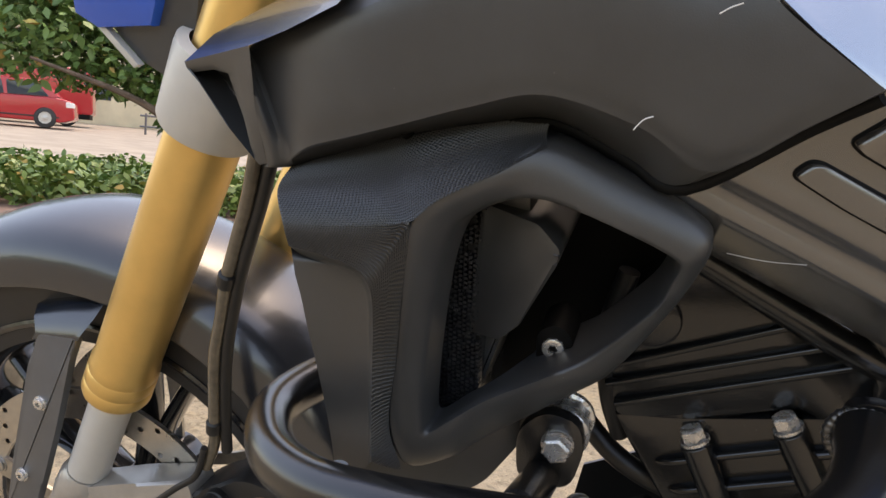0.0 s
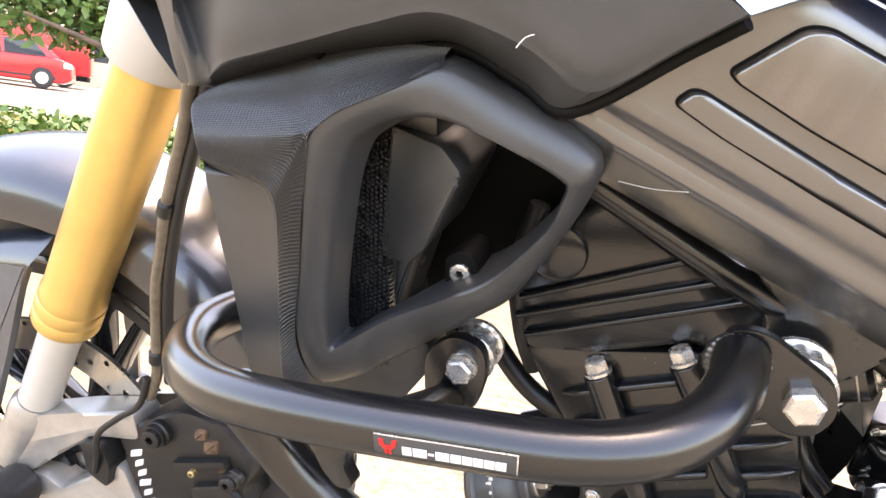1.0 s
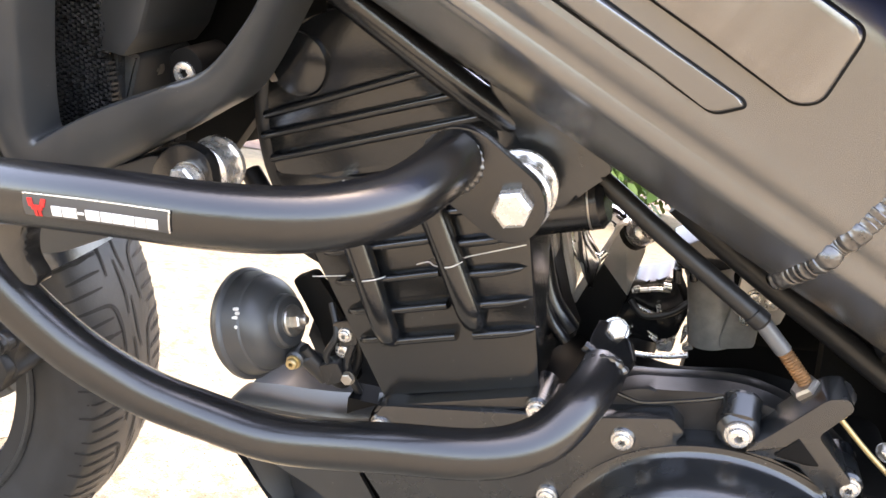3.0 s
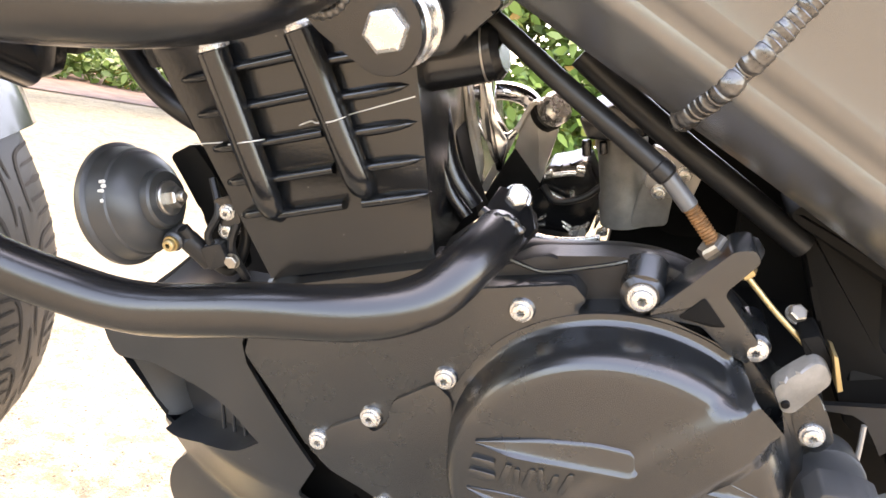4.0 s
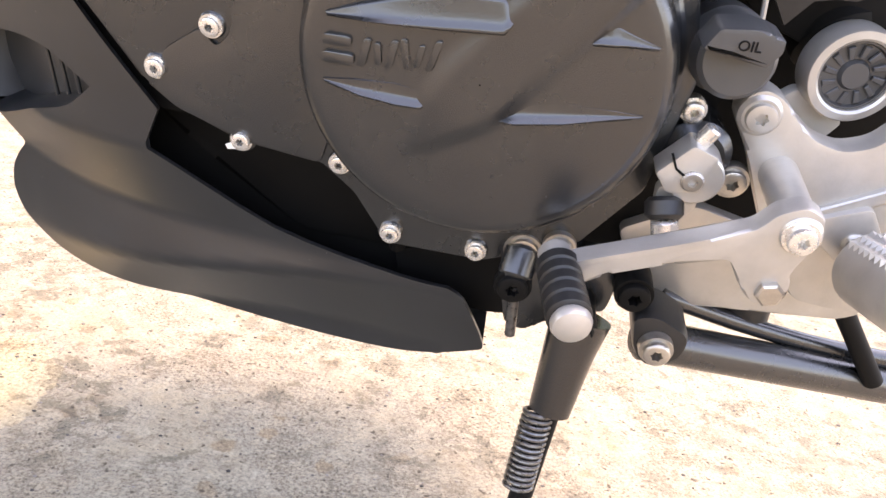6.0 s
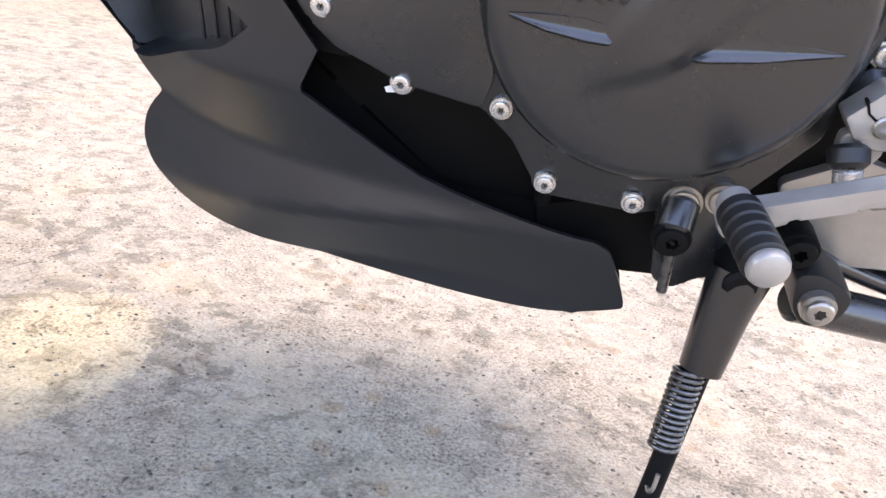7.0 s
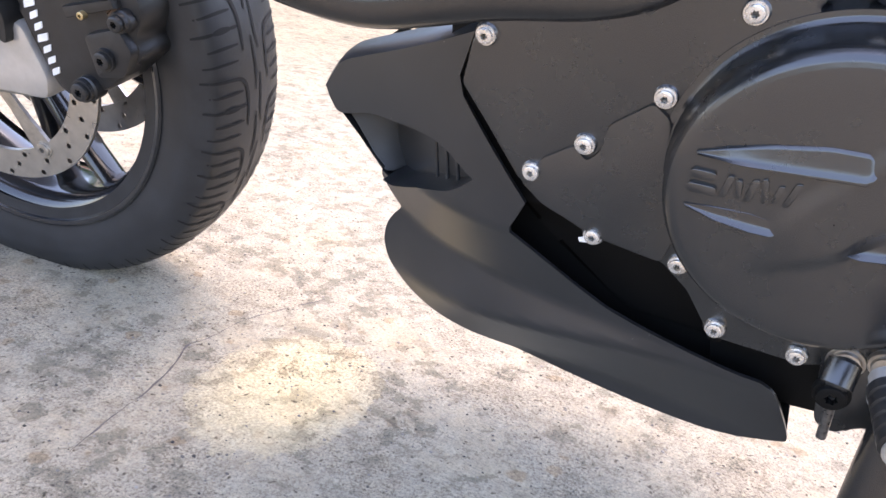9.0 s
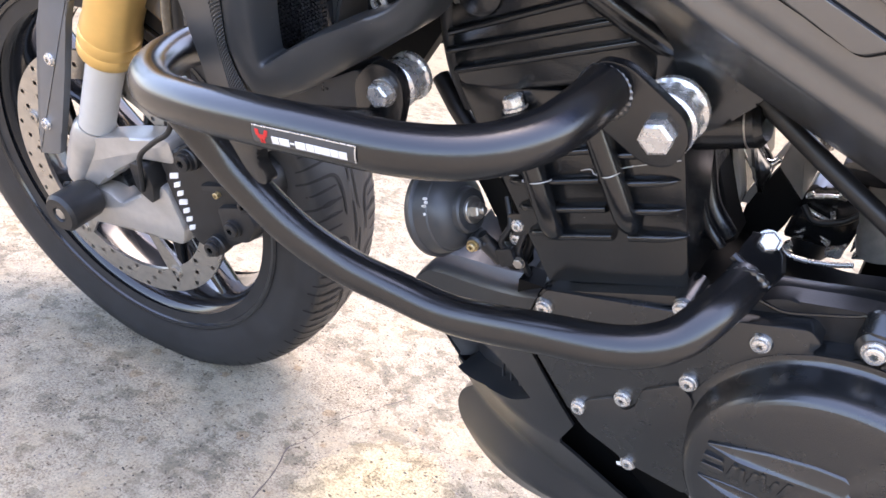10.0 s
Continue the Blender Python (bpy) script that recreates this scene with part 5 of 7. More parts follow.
# near-black filler added behind the slot for its shade
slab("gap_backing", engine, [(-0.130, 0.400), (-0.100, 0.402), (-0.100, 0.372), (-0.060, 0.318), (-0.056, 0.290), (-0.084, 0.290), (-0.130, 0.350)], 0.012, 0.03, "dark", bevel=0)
# sump and clutter seen in the gap above the pan; near-black slabs fill in its shade
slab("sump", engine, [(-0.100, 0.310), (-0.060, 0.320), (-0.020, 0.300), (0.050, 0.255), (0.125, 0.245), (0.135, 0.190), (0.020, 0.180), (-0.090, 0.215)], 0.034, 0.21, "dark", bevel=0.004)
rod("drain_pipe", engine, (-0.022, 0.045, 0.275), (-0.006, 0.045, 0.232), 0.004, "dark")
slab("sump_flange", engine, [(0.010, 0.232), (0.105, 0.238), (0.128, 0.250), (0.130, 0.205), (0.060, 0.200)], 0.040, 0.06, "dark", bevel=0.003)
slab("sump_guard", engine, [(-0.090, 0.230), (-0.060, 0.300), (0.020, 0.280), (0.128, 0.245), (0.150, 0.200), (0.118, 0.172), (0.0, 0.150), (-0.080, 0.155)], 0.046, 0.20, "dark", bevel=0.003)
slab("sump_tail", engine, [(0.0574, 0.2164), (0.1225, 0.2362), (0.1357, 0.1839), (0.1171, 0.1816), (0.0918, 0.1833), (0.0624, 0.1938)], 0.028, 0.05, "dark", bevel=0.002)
# near-black plate added to keep bright ground out of the gap
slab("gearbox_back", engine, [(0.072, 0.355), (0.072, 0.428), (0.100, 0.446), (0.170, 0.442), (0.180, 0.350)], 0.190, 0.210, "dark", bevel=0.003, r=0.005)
rod("sump_stud", engine, (0.058, 0.018, 0.246), (0.060, 0.022, 0.222), 0.005, "dark")

# ---- front fork, brake and wheel ----
FORK = Vector((-0.55, 0.0, -1.0)).normalized()


def fork_at(w, shift=0.0):
    k = (w - 0.4289) / FORK.z
    return Vector((-0.6178, 0.0632, 0.4289)) + FORK * k + Vector((0.012, 0.195, 0.012)) * shift


fork = bmesh.new()
top_w, low_w = 0.90, 0.429
L_F = (fork_at(top_w) - fork_at(low_w)).length
lathe(fork, [(0.0, 0.0), (0.0225, 0.0), (0.0262, 0.0012), (0.0280, 0.003), (0.0292, 0.006), (0.0292, 0.0150), (0.0284, 0.0165), (0.0292, 0.0185), (0.0292, 0.0290), (0.0283, 0.0305), (0.0288, 0.0325), (0.0286, 0.0400), (0.0270, 0.046), (0.0272, 0.10), (0.0278, L_F), (0.0, L_F)], fork_at(low_w), -FORK, 40)
leg = part("fork_leg", fork, "gold", bike, "gold anodised upside-down fork leg", sharp=40)
rod("slider_tube", leg, fork_at(0.445), fork_at(0.335), 0.0188, "fork_tube", "matt silver lower tube", seg=32)
bm = bmesh.new()
lathe(bm, [(0.030, -0.002), (0.0345, 0.0), (0.0365, 0.004), (0.0385, 0.055), (0.038, 0.060), (0.030, 0.062)], fork_at(0.667), -FORK, 40)
clamp = part("fork_clamp", bm, "fork_tube", bike, "pale painted lower fork clamp")
slab("clamp_bridge", clamp, [(-0.505, 0.668), (-0.452, 0.690), (-0.462, 0.725), (-0.520, 0.705)], 0.075, 0.28, "fork_tube", bevel=0.004)
far_leg = rod("fork_leg", bike, fork_at(0.440, 1), fork_at(0.90, 1), 0.0278, "gold", "gold anodised upside-down fork leg", seg=32)
rod("slider_tube", far_leg, fork_at(0.445, 1), fork_at(0.29, 1), 0.0188, "fork_tube", seg=24)
# fork foot: cast body with two brake arms
foot = bmesh.new()
lathe(foot, [(0.0, 0.0), (0.016, 0.0), (0.023, 0.006), (0.0245, 0.020), (0.0250, 0.070), (0.0235, 0.085), (0.0195, 0.092), (0.0, 0.092)], fork_at(0.257), -FORK, 32)
foot_ob = part("fork_foot", foot, "silver", bike, "silver cast fork foot with brake arms")
lean_v = lambda u, w: 0.030 + (u + 0.64) * 0.08 + (w - 0.30) * 0.04  # noqa: E731
slab("upper_arm", foot_ob, [(-0.7200, 0.2765), (-0.7020, 0.3180), (-0.6560, 0.3300), (-0.6102, 0.3438), (-0.5473, 0.3572), (-0.5430, 0.3293), (-0.5959, 0.3216), (-0.6432, 0.2879), (-0.6750, 0.2620)], 0.018, 0.050, "silver", bevel=0.006, r=0.008, tilt=lean_v)
slab("lower_arm", foot_ob, [(-0.7000, 0.2620), (-0.6600, 0.2620), (-0.6420, 0.2512), (-0.6000, 0.2785), (-0.5777, 0.2967), (-0.5660, 0.2920), (-0.5488, 0.2458), (-0.5544, 0.2244), (-0.6189, 0.2214), (-0.7174, 0.2050), (-0.7320, 0.2400)], 0.020, 0.050, "silver", bevel=0.006, r=0.007, tilt=lean_v)
WC, WN = Vector((-0.6882, 0.1405, 0.2520)), Vector((0.0809, -0.9967, 0.0103)).normalized()
bm = bmesh.new()
lathe(bm, [(0.0, 0.042), (0.007, 0.042), (0.009, 0.046), (0.019, 0.046), (0.0225, 0.042), (0.0225, 0.006), (0.020, 0.0), (0.0, 0.0)], WC + WN * 0.100, WN, 32)
slider = part("axle_slider", bm, "soft", bike, "black round axle slider")
hex_bolt("bolt", slider, WC + WN * 0.141, 0.0072, 0.004, axis=WN, material="steel", flange=1.3)
caliper = slab("brake_caliper", bike, [(-0.5702, 0.3278), (-0.5339, 0.3541), (-0.4947, 0.3705), (-0.4628, 0.3638), (-0.4350, 0.3430), (-0.4311, 0.3200), (-0.4420, 0.3000), (-0.4360, 0.2860), (-0.4838, 0.2465), (-0.5285, 0.2328), (-0.5423, 0.2459), (-0.5580, 0.2978)], 0.020, 0.060, "caliper", "black four-piston brake caliper", bevel=0.007, r=0.010, tilt=lean_v)
slab("inner_half", caliper, [(-0.530, 0.355), (-0.455, 0.375), (-0.450, 0.290), (-0.505, 0.250)], 0.064, 0.105, "caliper", bevel=0.005, r=0.01, tilt=lean_v)
for u, w, r in ((-0.468, 0.342, 0.0075), (-0.458, 0.325, 0.0065), (-0.462, 0.300, 0.006), (-0.478, 0.352, 0.006)):
    slab("brake_pad", caliper, [(u - r, w - r), (u + r, w - 0.6 * r), (u + r * 0.8, w + r), (u - r, w + 0.7 * r)], 0.016, 0.03, "brown", bevel=0.003, r=0.003, tilt=lean_v)
slab("window_bar", caliper, [(-0.505, 0.322), (-0.452, 0.336), (-0.450, 0.328), (-0.503, 0.312)], 0.011, 0.03, "caliper", bevel=0.003, tilt=lean_v)
slab("lower_lobe", caliper, [(-0.490, 0.300), (-0.452, 0.312), (-0.440, 0.292), (-0.452, 0.268), (-0.482, 0.262)], 0.012, 0.03, "caliper", bevel=0.005, r=0.006, tilt=lean_v)
for u, w, r in ((-0.499, 0.249, 0.0085), (-0.520, 0.345, 0.0090), (-0.447, 0.318, 0.0070), (-0.468, 0.283, 0.0080)):
    rod("bolt_boss", caliper, (u, 0.030 + lean_v(u, w), w), (u + 0.0006, 0.012 + lean_v(u, w), w), r * 1.35, "caliper")
    screw("bolt", caliper, (u, 0.010 + lean_v(u, w), w), r, 0.006, axis=tuple(WN), material="caliper")
screw("bolt", caliper, (-0.482, 0.009 + lean_v(-0.482, 0.318), 0.319), 0.0035, 0.003, axis=tuple(WN), material="cable", washer=False)
for k in range(7):
    f = k / 6
    u, w = -0.5490 + 0.0135 * f, 0.3150 - 0.0590 * f
    wide, high = (0.0060, 0.0034) if k in (0, 3) else (0.0044, 0.0032)
    slab("letter_bar", caliper, [(u - wide, w - high - 0.001), (u + wide, w - high + 0.003), (u + wide + 0.001, w + high + 0.003), (u - wide + 0.001, w + high - 0.001)], 0.0190, 0.022, "white", bevel=0, r=0.0012, tilt=lean_v)
slab("sensor", bike, [(-0.605, 0.318), (-0.580, 0.322), (-0.572, 0.300), (-0.578, 0.275), (-0.600, 0.285)], 0.046, 0.07, "soft", "black wheel speed sensor", r=0.006)
bar("sensor_lead", bike, [(-0.590, 0.046, 0.290), (-0.578, 0.040, 0.315), (-0.572, 0.040, 0.340), (-0.548, 0.042, 0.362), (-0.525, 0.045, 0.380), (-0.512, 0.045, 0.410)], 0.0028, "soft", "thin black sensor lead")
# brake hose
hose = bar("brake_hose", bike, [(-0.385, -0.010, 0.700), (-0.403, 0.000, 0.666), (-0.419, 0.010, 0.637), (-0.438, 0.018, 0.602), (-0.452, 0.022, 0.574), (-0.467, 0.030, 0.540), (-0.482, 0.036, 0.505), (-0.492, 0.042, 0.470), (-0.499, 0.046, 0.440), (-0.506, 0.050, 0.412), (-0.520, 0.053, 0.385)], 0.0047, "hose", "smoky sleeved brake hose")
bar("black_hose", hose, [(-0.377, -0.004, 0.700), (-0.395, 0.004, 0.664), (-0.412, 0.014, 0.634), (-0.444, 0.026, 0.574), (-0.474, 0.040, 0.505), (-0.491, 0.050, 0.440), (-0.498, 0.055, 0.405)], 0.0046, "soft", "black hose beside it")
for a, b in (((-0.449, 0.0205, 0.580), (-0.455, 0.0235, 0.568)), ((-0.4995, 0.046, 0.438), (-0.503, 0.048, 0.425))):
    rod("clip", hose, a, b, 0.0062, "soft")
# wheel
x, y, a = basis(WN)


def wheel_at(r, ang, side):
    """ang: radians from straight up towards the rear."""
    up = (Vector((0, 0, 1)) - WN * WN.z).normalized()
    rear = up.cross(WN)
    if rear.x < 0:
        rear = -rear
    return WC + r * (math.cos(ang) * up + math.sin(ang) * rear) + WN * side


hub = bmesh.new()
lathe(hub, [(0.012, 0.075), (0.03, 0.072), (0.034, 0.055), (0.03, 0.03), (0.03, -0.03), (0.034, -0.055), (0.03, -0.072), (0.012, -0.075)], WC, WN, 32)
wheel = part("front_wheel", hub, "gloss", bike, "front wheel with a black rim and spokes")
bm = bmesh.new()
prof = [(0.205, 0.050), (0.226, 0.053), (0.236, 0.056), (0.255, 0.0605), (0.268, 0.061), (0.280, 0.056)] + [(0.280 + 0.017 * math.sin(math.pi / 2 * t), 0.056 * math.cos(math.pi / 2 * t)) for t in (0.1, 0.2, 0.3, 0.4, 0.5, 0.6, 0.7, 0.8, 0.9)]
prof = prof + [(0.2972, 0.0)] + [(r, -s) for r, s in reversed(prof)]
lathe(bm, [(r - 0.005, s) for r, s in prof], WC, WN, 160)
part("tyre", bm, "rubber", wheel, "worn road tyre")
bm = bmesh.new()
lathe(bm, [(r * 0.978, side) for r, side in ((0.2265, 0.051), (0.2265, 0.0545), (0.2235, 0.0560), (0.2195, 0.0545), (0.2170, 0.0490), (0.2080, 0.0460), (0.1990, 0.036), (0.1960, 0.020), (0.1960, -0.020), (0.1990, -0.036), (0.2080, -0.046), (0.2170, -0.049), (0.2235, -0.056), (0.2265, -0.051))], WC, WN, 128)
part("rim", bm, "gloss", wheel, "gloss black rim")
for k in range(5):
    for off in (-0.085, 0.085):
        bm = bmesh.new()
        a0 = 2 * math.pi * k / 5 + 0.35
        rows = []
        for t in (0.0, 0.25, 0.5, 0.75, 1.0):
            r = 0.028 + t * 0.172
            ang = a0 + off * (0.6 + 1.6 * t)
            tang = (wheel_at(r, ang + 0.01, 0) - wheel_at(r, ang - 0.01, 0)).normalized()
            c = wheel_at(r, ang, 0)
            hw, hs = 0.009 - 0.002 * t, 0.020 - 0.002 * t
            rows.append([c + tang * hw * math.cos(q) + WN * hs * math.sin(q) for q in (2 * math.pi * j / 12 for j in range(12))])
        loft(bm, rows, close_cols=True)
        part("spoke", bm, "gloss", wheel)


def disc(side):
    """A drilled ring: each cell of the ring is a square of faces round a hole."""
    bm = bmesh.new()
    rings, cells = 3, 60
    r0, r1 = 0.1235, 0.1562
    for face_side in (side, side - 0.0045 if side > 0 else side + 0.0045):
        for i in range(rings):
            for j in range(cells):
                ra, rb = r0 + (r1 - r0) * i / rings, r0 + (r1 - r0) * (i + 1) / rings
                aa, ab = 2 * math.pi * j / cells, 2 * math.pi * (j + 1) / cells
                rm, am = (ra + rb) / 2, (aa + ab) / 2
                sq = [(ra, aa), (ra, am), (ra, ab), (rm, ab), (rb, ab), (rb, am), (rb, aa), (rm, aa)]
                so = [bm.verts.new(wheel_at(r, q, face_side)) for r, q in sq]
                if (j + i * 2) % 3 == 0:
                    inn = [bm.verts.new(wheel_at(rm + 0.0031 * math.cos(h), am + 0.0031 * math.sin(h) / rm, face_side)) for h in (math.atan2(q - am, (r - rm) / rm) for r, q in sq)]
                    for k in range(8):
                        bm.faces.new((so[k], so[(k + 1) % 8], inn[(k + 1) % 8], inn[k]))
                else:
                    bm.faces.new(so)
    bmesh.ops.remove_doubles(bm, verts=bm.verts, dist=1e-5)
    other = side - 0.0045 if side > 0 else side + 0.0045
    for r in (r0, r1):
        loft(bm, [[wheel_at(r, 2 * math.pi * j / 120, s) for j in range(120)] for s in (side, other)], close_cols=True)
    ob = part("brake_disc", bm, "disc", wheel, "drilled steel brake disc", sharp=30)
    return ob


for s in (0.062, -0.062):
    disc(s)
    for k in range(5):
        bm = bmesh.new()
        a0 = 2 * math.pi * k / 5 + 0.1
        loft(bm, [[wheel_at(r, a0 + d, s * 0.98 + e) for r, d in ((0.03, -0.25), (0.08, -0.09), (0.125, -0.10), (0.129, 0.0), (0.125, 0.10), (0.08, 0.09), (0.03, 0.25))] for e in (-0.002, 0.002)], close_cols=True)
        for e in (-0.002, 0.002):
            bm.faces.new([bm.verts.new(wheel_at(r, a0 + d, s * 0.98 + e)) for r, d in ((0.03, -0.25), (0.08, -0.09), (0.125, -0.10), (0.129, 0.0), (0.125, 0.10), (0.08, 0.09), (0.03, 0.25))])
        part("disc_carrier", bm, "steel", wheel)
        screw("button", wheel, wheel_at(0.128, a0, s + (0.001 if s > 0 else -0.001)), 0.0075, 0.003, axis=tuple(WN if s > 0 else -WN), material="steel")
slab("balance_weight", wheel, [(-0.003, -0.008), (0.003, -0.008), (0.003, 0.008), (-0.003, 0.008)], -0.002, 0.002, "zinc", "stick-on balance weight", bevel=0.0005)
bpy.data.objects["balance_weight"].matrix_basis = Matrix.Translation(wheel_at(0.1975, math.radians(150), 0.020)) @ pose(0, 0, 0, 10, 60, 90)


def tread_r(s):
    s = min(abs(s), 0.056)
    return 0.2751 + 0.0172 * math.sin(math.acos(s / 0.056))


def tread_at(s, ang):
    """A place just over the rubber, s sideways from its middle, running down the shoulder past the tread."""
    down = max(0.0, abs(s) - 0.056) / 0.012
    side = (min(abs(s), 0.056) + 0.0052 * down + (0.0005 if down else 0)) * (1 if s > 0 else -1)
    return wheel_at(tread_r(s) + 0.0005 - 0.012 * down, ang, side)


# tread grooves: flat strips across the tyre, the grooves' shade painted near-black
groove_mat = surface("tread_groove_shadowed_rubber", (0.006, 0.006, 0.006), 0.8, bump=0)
def groove(shape, wide):
    """A thin flat strip over the tread, its course in (sideways, turn) pairs."""
    bm = bmesh.new()
    pts = spline([(s, d, 0) for s, d in shape], 5)
    rows = []
    for i, p in enumerate(pts):
        q0, q1 = pts[max(0, i - 1)], pts[min(len(pts) - 1, i + 1)]
        dx, dy = (q1.x - q0.x), (q1.y - q0.y) * 0.29
        ll = math.hypot(dx, dy)
        nx, ny = -dy / ll, dx / ll
        half = wide * (0.35 + 0.65 * math.sin(math.pi * min(1, 0.12 + 0.85 * i / len(pts))))
        rows.append([tread_at(p.x + nx * half * e, p.y + ny * half * e / 0.29) for e in (-1, 0, 1)])
    loft(bm, rows)
    return bm


UNITS = 24
shapes = [([(0.062, -0.004), (0.048, -0.002), (0.034, 0.002), (0.025, 0.010), (0.0195, 0.032), (0.0170, 0.075), (0.0165, 0.130), (0.0175, 0.185)], 0.0019), ([(0.056, 0.050), (0.040, 0.048), (0.024, 0.050)], 0.0016),
          ([(0.062, 0.106), (0.052, 0.105), (0.044, 0.104)], 0.0016), ([(0.046, 0.104), (0.038, 0.103), (0.029, 0.104)], 0.0030), ([(0.031, 0.104), (0.024, 0.105), (0.019, 0.106)], 0.0016),
          ([(0.054, 0.158), (0.040, 0.156), (0.023, 0.158)], 0.0016), ([(0.058, 0.208), (0.044, 0.206), (0.026, 0.208)], 0.0014), ([(-0.004, 0.020), (-0.003, 0.090), (-0.003, 0.150), (-0.005, 0.200)], 0.0015)]
firsts = {}
for k in range(UNITS):
    turn = Matrix.Translation(WC) @ Matrix.Rotation(-2 * math.pi * k / UNITS, 4, WN) @ Matrix.Translation(-WC)
    for j, (shape, wide) in enumerate(shapes):
        if j not in firsts:
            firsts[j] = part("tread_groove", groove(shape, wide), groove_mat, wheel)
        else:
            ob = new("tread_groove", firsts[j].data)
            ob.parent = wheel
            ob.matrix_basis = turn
bm = bmesh.new()
for k in range(UNITS):
    turn = Matrix.Translation(WC) @ Matrix.Rotation(-2 * math.pi * (k + 0.5) / UNITS, 4, WN) @ Matrix.Translation(-WC)
    for shape, wide in shapes:
        bit = groove([(-s, d) for s, d in shape], wide)
        bit.transform(turn)
        me = bpy.data.meshes.new("bit")
        bit.to_mesh(me)
        bit.free()
        bm.from_mesh(me)
        bpy.data.meshes.remove(me)
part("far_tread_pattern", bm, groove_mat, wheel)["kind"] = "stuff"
# front mudguard
bm = bmesh.new()
rows = []
for k in range(33):
    ang = radians(-95 + 160 * k / 32)
    prof = [(s, r - 0.019) for s, r in ((-0.080, 0.285), (-0.078, 0.305), (-0.069, 0.322), (-0.05, 0.332), (-0.025, 0.337), (0, 0.339), (0.025, 0.337), (0.05, 0.332), (0.069, 0.322), (0.078, 0.305), (0.080, 0.285))]
    rows.append([wheel_at(r - 0.004 * max(0, k - 28), ang, s) for s, r in prof])
loft(bm, rows)
ext = bmesh.ops.extrude_face_region(bm, geom=bm.faces[:])
for g in ext["geom"]:
    if isinstance(g, bmesh.types.BMVert):
        g.co += (WC - g.co).normalized() * 0.003
guard = part("mudguard", bm, "fender", bike, "satin black front mudguard", sharp=60)
slab("guard_brace", guard, [(-0.6777, 0.4821), (-0.6319, 0.4856), (-0.6454, 0.4619), (-0.6759, 0.3939), (-0.7096, 0.3249), (-0.7293, 0.2871), (-0.7717, 0.2748), (-0.7409, 0.3480), (-0.6977, 0.4462)], 0.046, 0.054, "grey", "grey mudguard brace with two screws", bevel=0.003, r=0.006)
bm = bmesh.new()
loft(bm, [spline(r, 4) for r in ([(-0.6852, 0.0465, 0.4757), (-0.6558, 0.0465, 0.4794), (-0.6317, 0.0465, 0.4833)],
                                  [(-0.6800, 0.0470, 0.4828), (-0.6536, 0.0470, 0.4854), (-0.6278, 0.0470, 0.4889)],
                                  [(-0.6916, 0.0580, 0.4909), (-0.6580, 0.0580, 0.4949), (-0.6226, 0.0580, 0.4994)],
                                  [(-0.6996, 0.0700, 0.4969), (-0.6621, 0.0700, 0.5045), (-0.6208, 0.0700, 0.5090)],
                                  [(-0.7038, 0.0850, 0.4950), (-0.6720, 0.0850, 0.5016), (-0.6322, 0.0850, 0.5062)])])
part("brace_top", bm, "fender", guard, "glossy black folded top of the brace", sharp=60)
for u, w in ((-0.6903, 0.4121), (-0.7355, 0.3248)):
    screw("screw", guard, (u, 0.0455, w), 0.0056, 0.004)

# ---- rear sets, gear lever and side stand ----
foot_plate = slab("footrest_plate", bike, [(0.212, 0.346), (0.214, 0.357), (0.222, 0.362), (0.232, 0.358), (0.241, 0.349), (0.252, 0.341), (0.266, 0.338), (0.279, 0.343), (0.290, 0.358), (0.340, 0.375), (0.352, 0.300), (0.320, 0.262), (0.306, 0.248), (0.276, 0.250), (0.252, 0.278), (0.238, 0.303), (0.226, 0.326)],
                  0.002, 0.016, "silver", "silver cast footrest plate", bevel=0.003, r=0.005)
slab("rear_leaf", foot_plate, [(0.180, 0.262), (0.215, 0.285), (0.262, 0.275), (0.316, 0.262), (0.325, 0.236), (0.313, 0.229), (0.260, 0.224), (0.227, 0.219), (0.196, 0.232)], 0.022, 0.030, "silver", r=0.005)
rod("plate_boss", foot_plate, (0.223, 0.010, 0.3485), (0.223, 0.0005, 0.3485), 0.0105, "silver", seg=28)
screw("screw", foot_plate, (0.223, 0.0005, 0.3485), 0.0072, 0.003, washer=False, material="silver")
slab("peg_hinge", foot_plate, [(0.262, 0.303), (0.288, 0.316), (0.301, 0.298), (0.297, 0.287), (0.288, 0.279), (0.270, 0.292)], -0.006, 0.004, "silver", bevel=0.002, r=0.004)
rod("pivot_pin", foot_plate, (0.2865, 0.0, 0.2955), (0.2865, -0.0085, 0.2955), 0.0060, "steel", seg=24)
slab("brace_rib", foot_plate, [(0.262, 0.305), (0.300, 0.330), (0.330, 0.350), (0.336, 0.344), (0.302, 0.322), (0.266, 0.300)], -0.002, 0.006, "silver", bevel=0.002)
PEG_A, PEG_B = Vector((0.293, -0.010, 0.287)), Vector((0.297, -0.105, 0.320))
peg = rod("footpeg", bike, PEG_A, PEG_B, 0.0190, "silver", "silver footpeg with a studded tread", seg=28, bevel=0.3)
peg_axis = (PEG_B - PEG_A).normalized()
peg_up = (Vector((0, 0, 1)) - peg_axis * peg_axis.z).normalized()
peg_out = peg_axis.cross(peg_up)
if peg_out.x > 0:
    peg_out = -peg_out
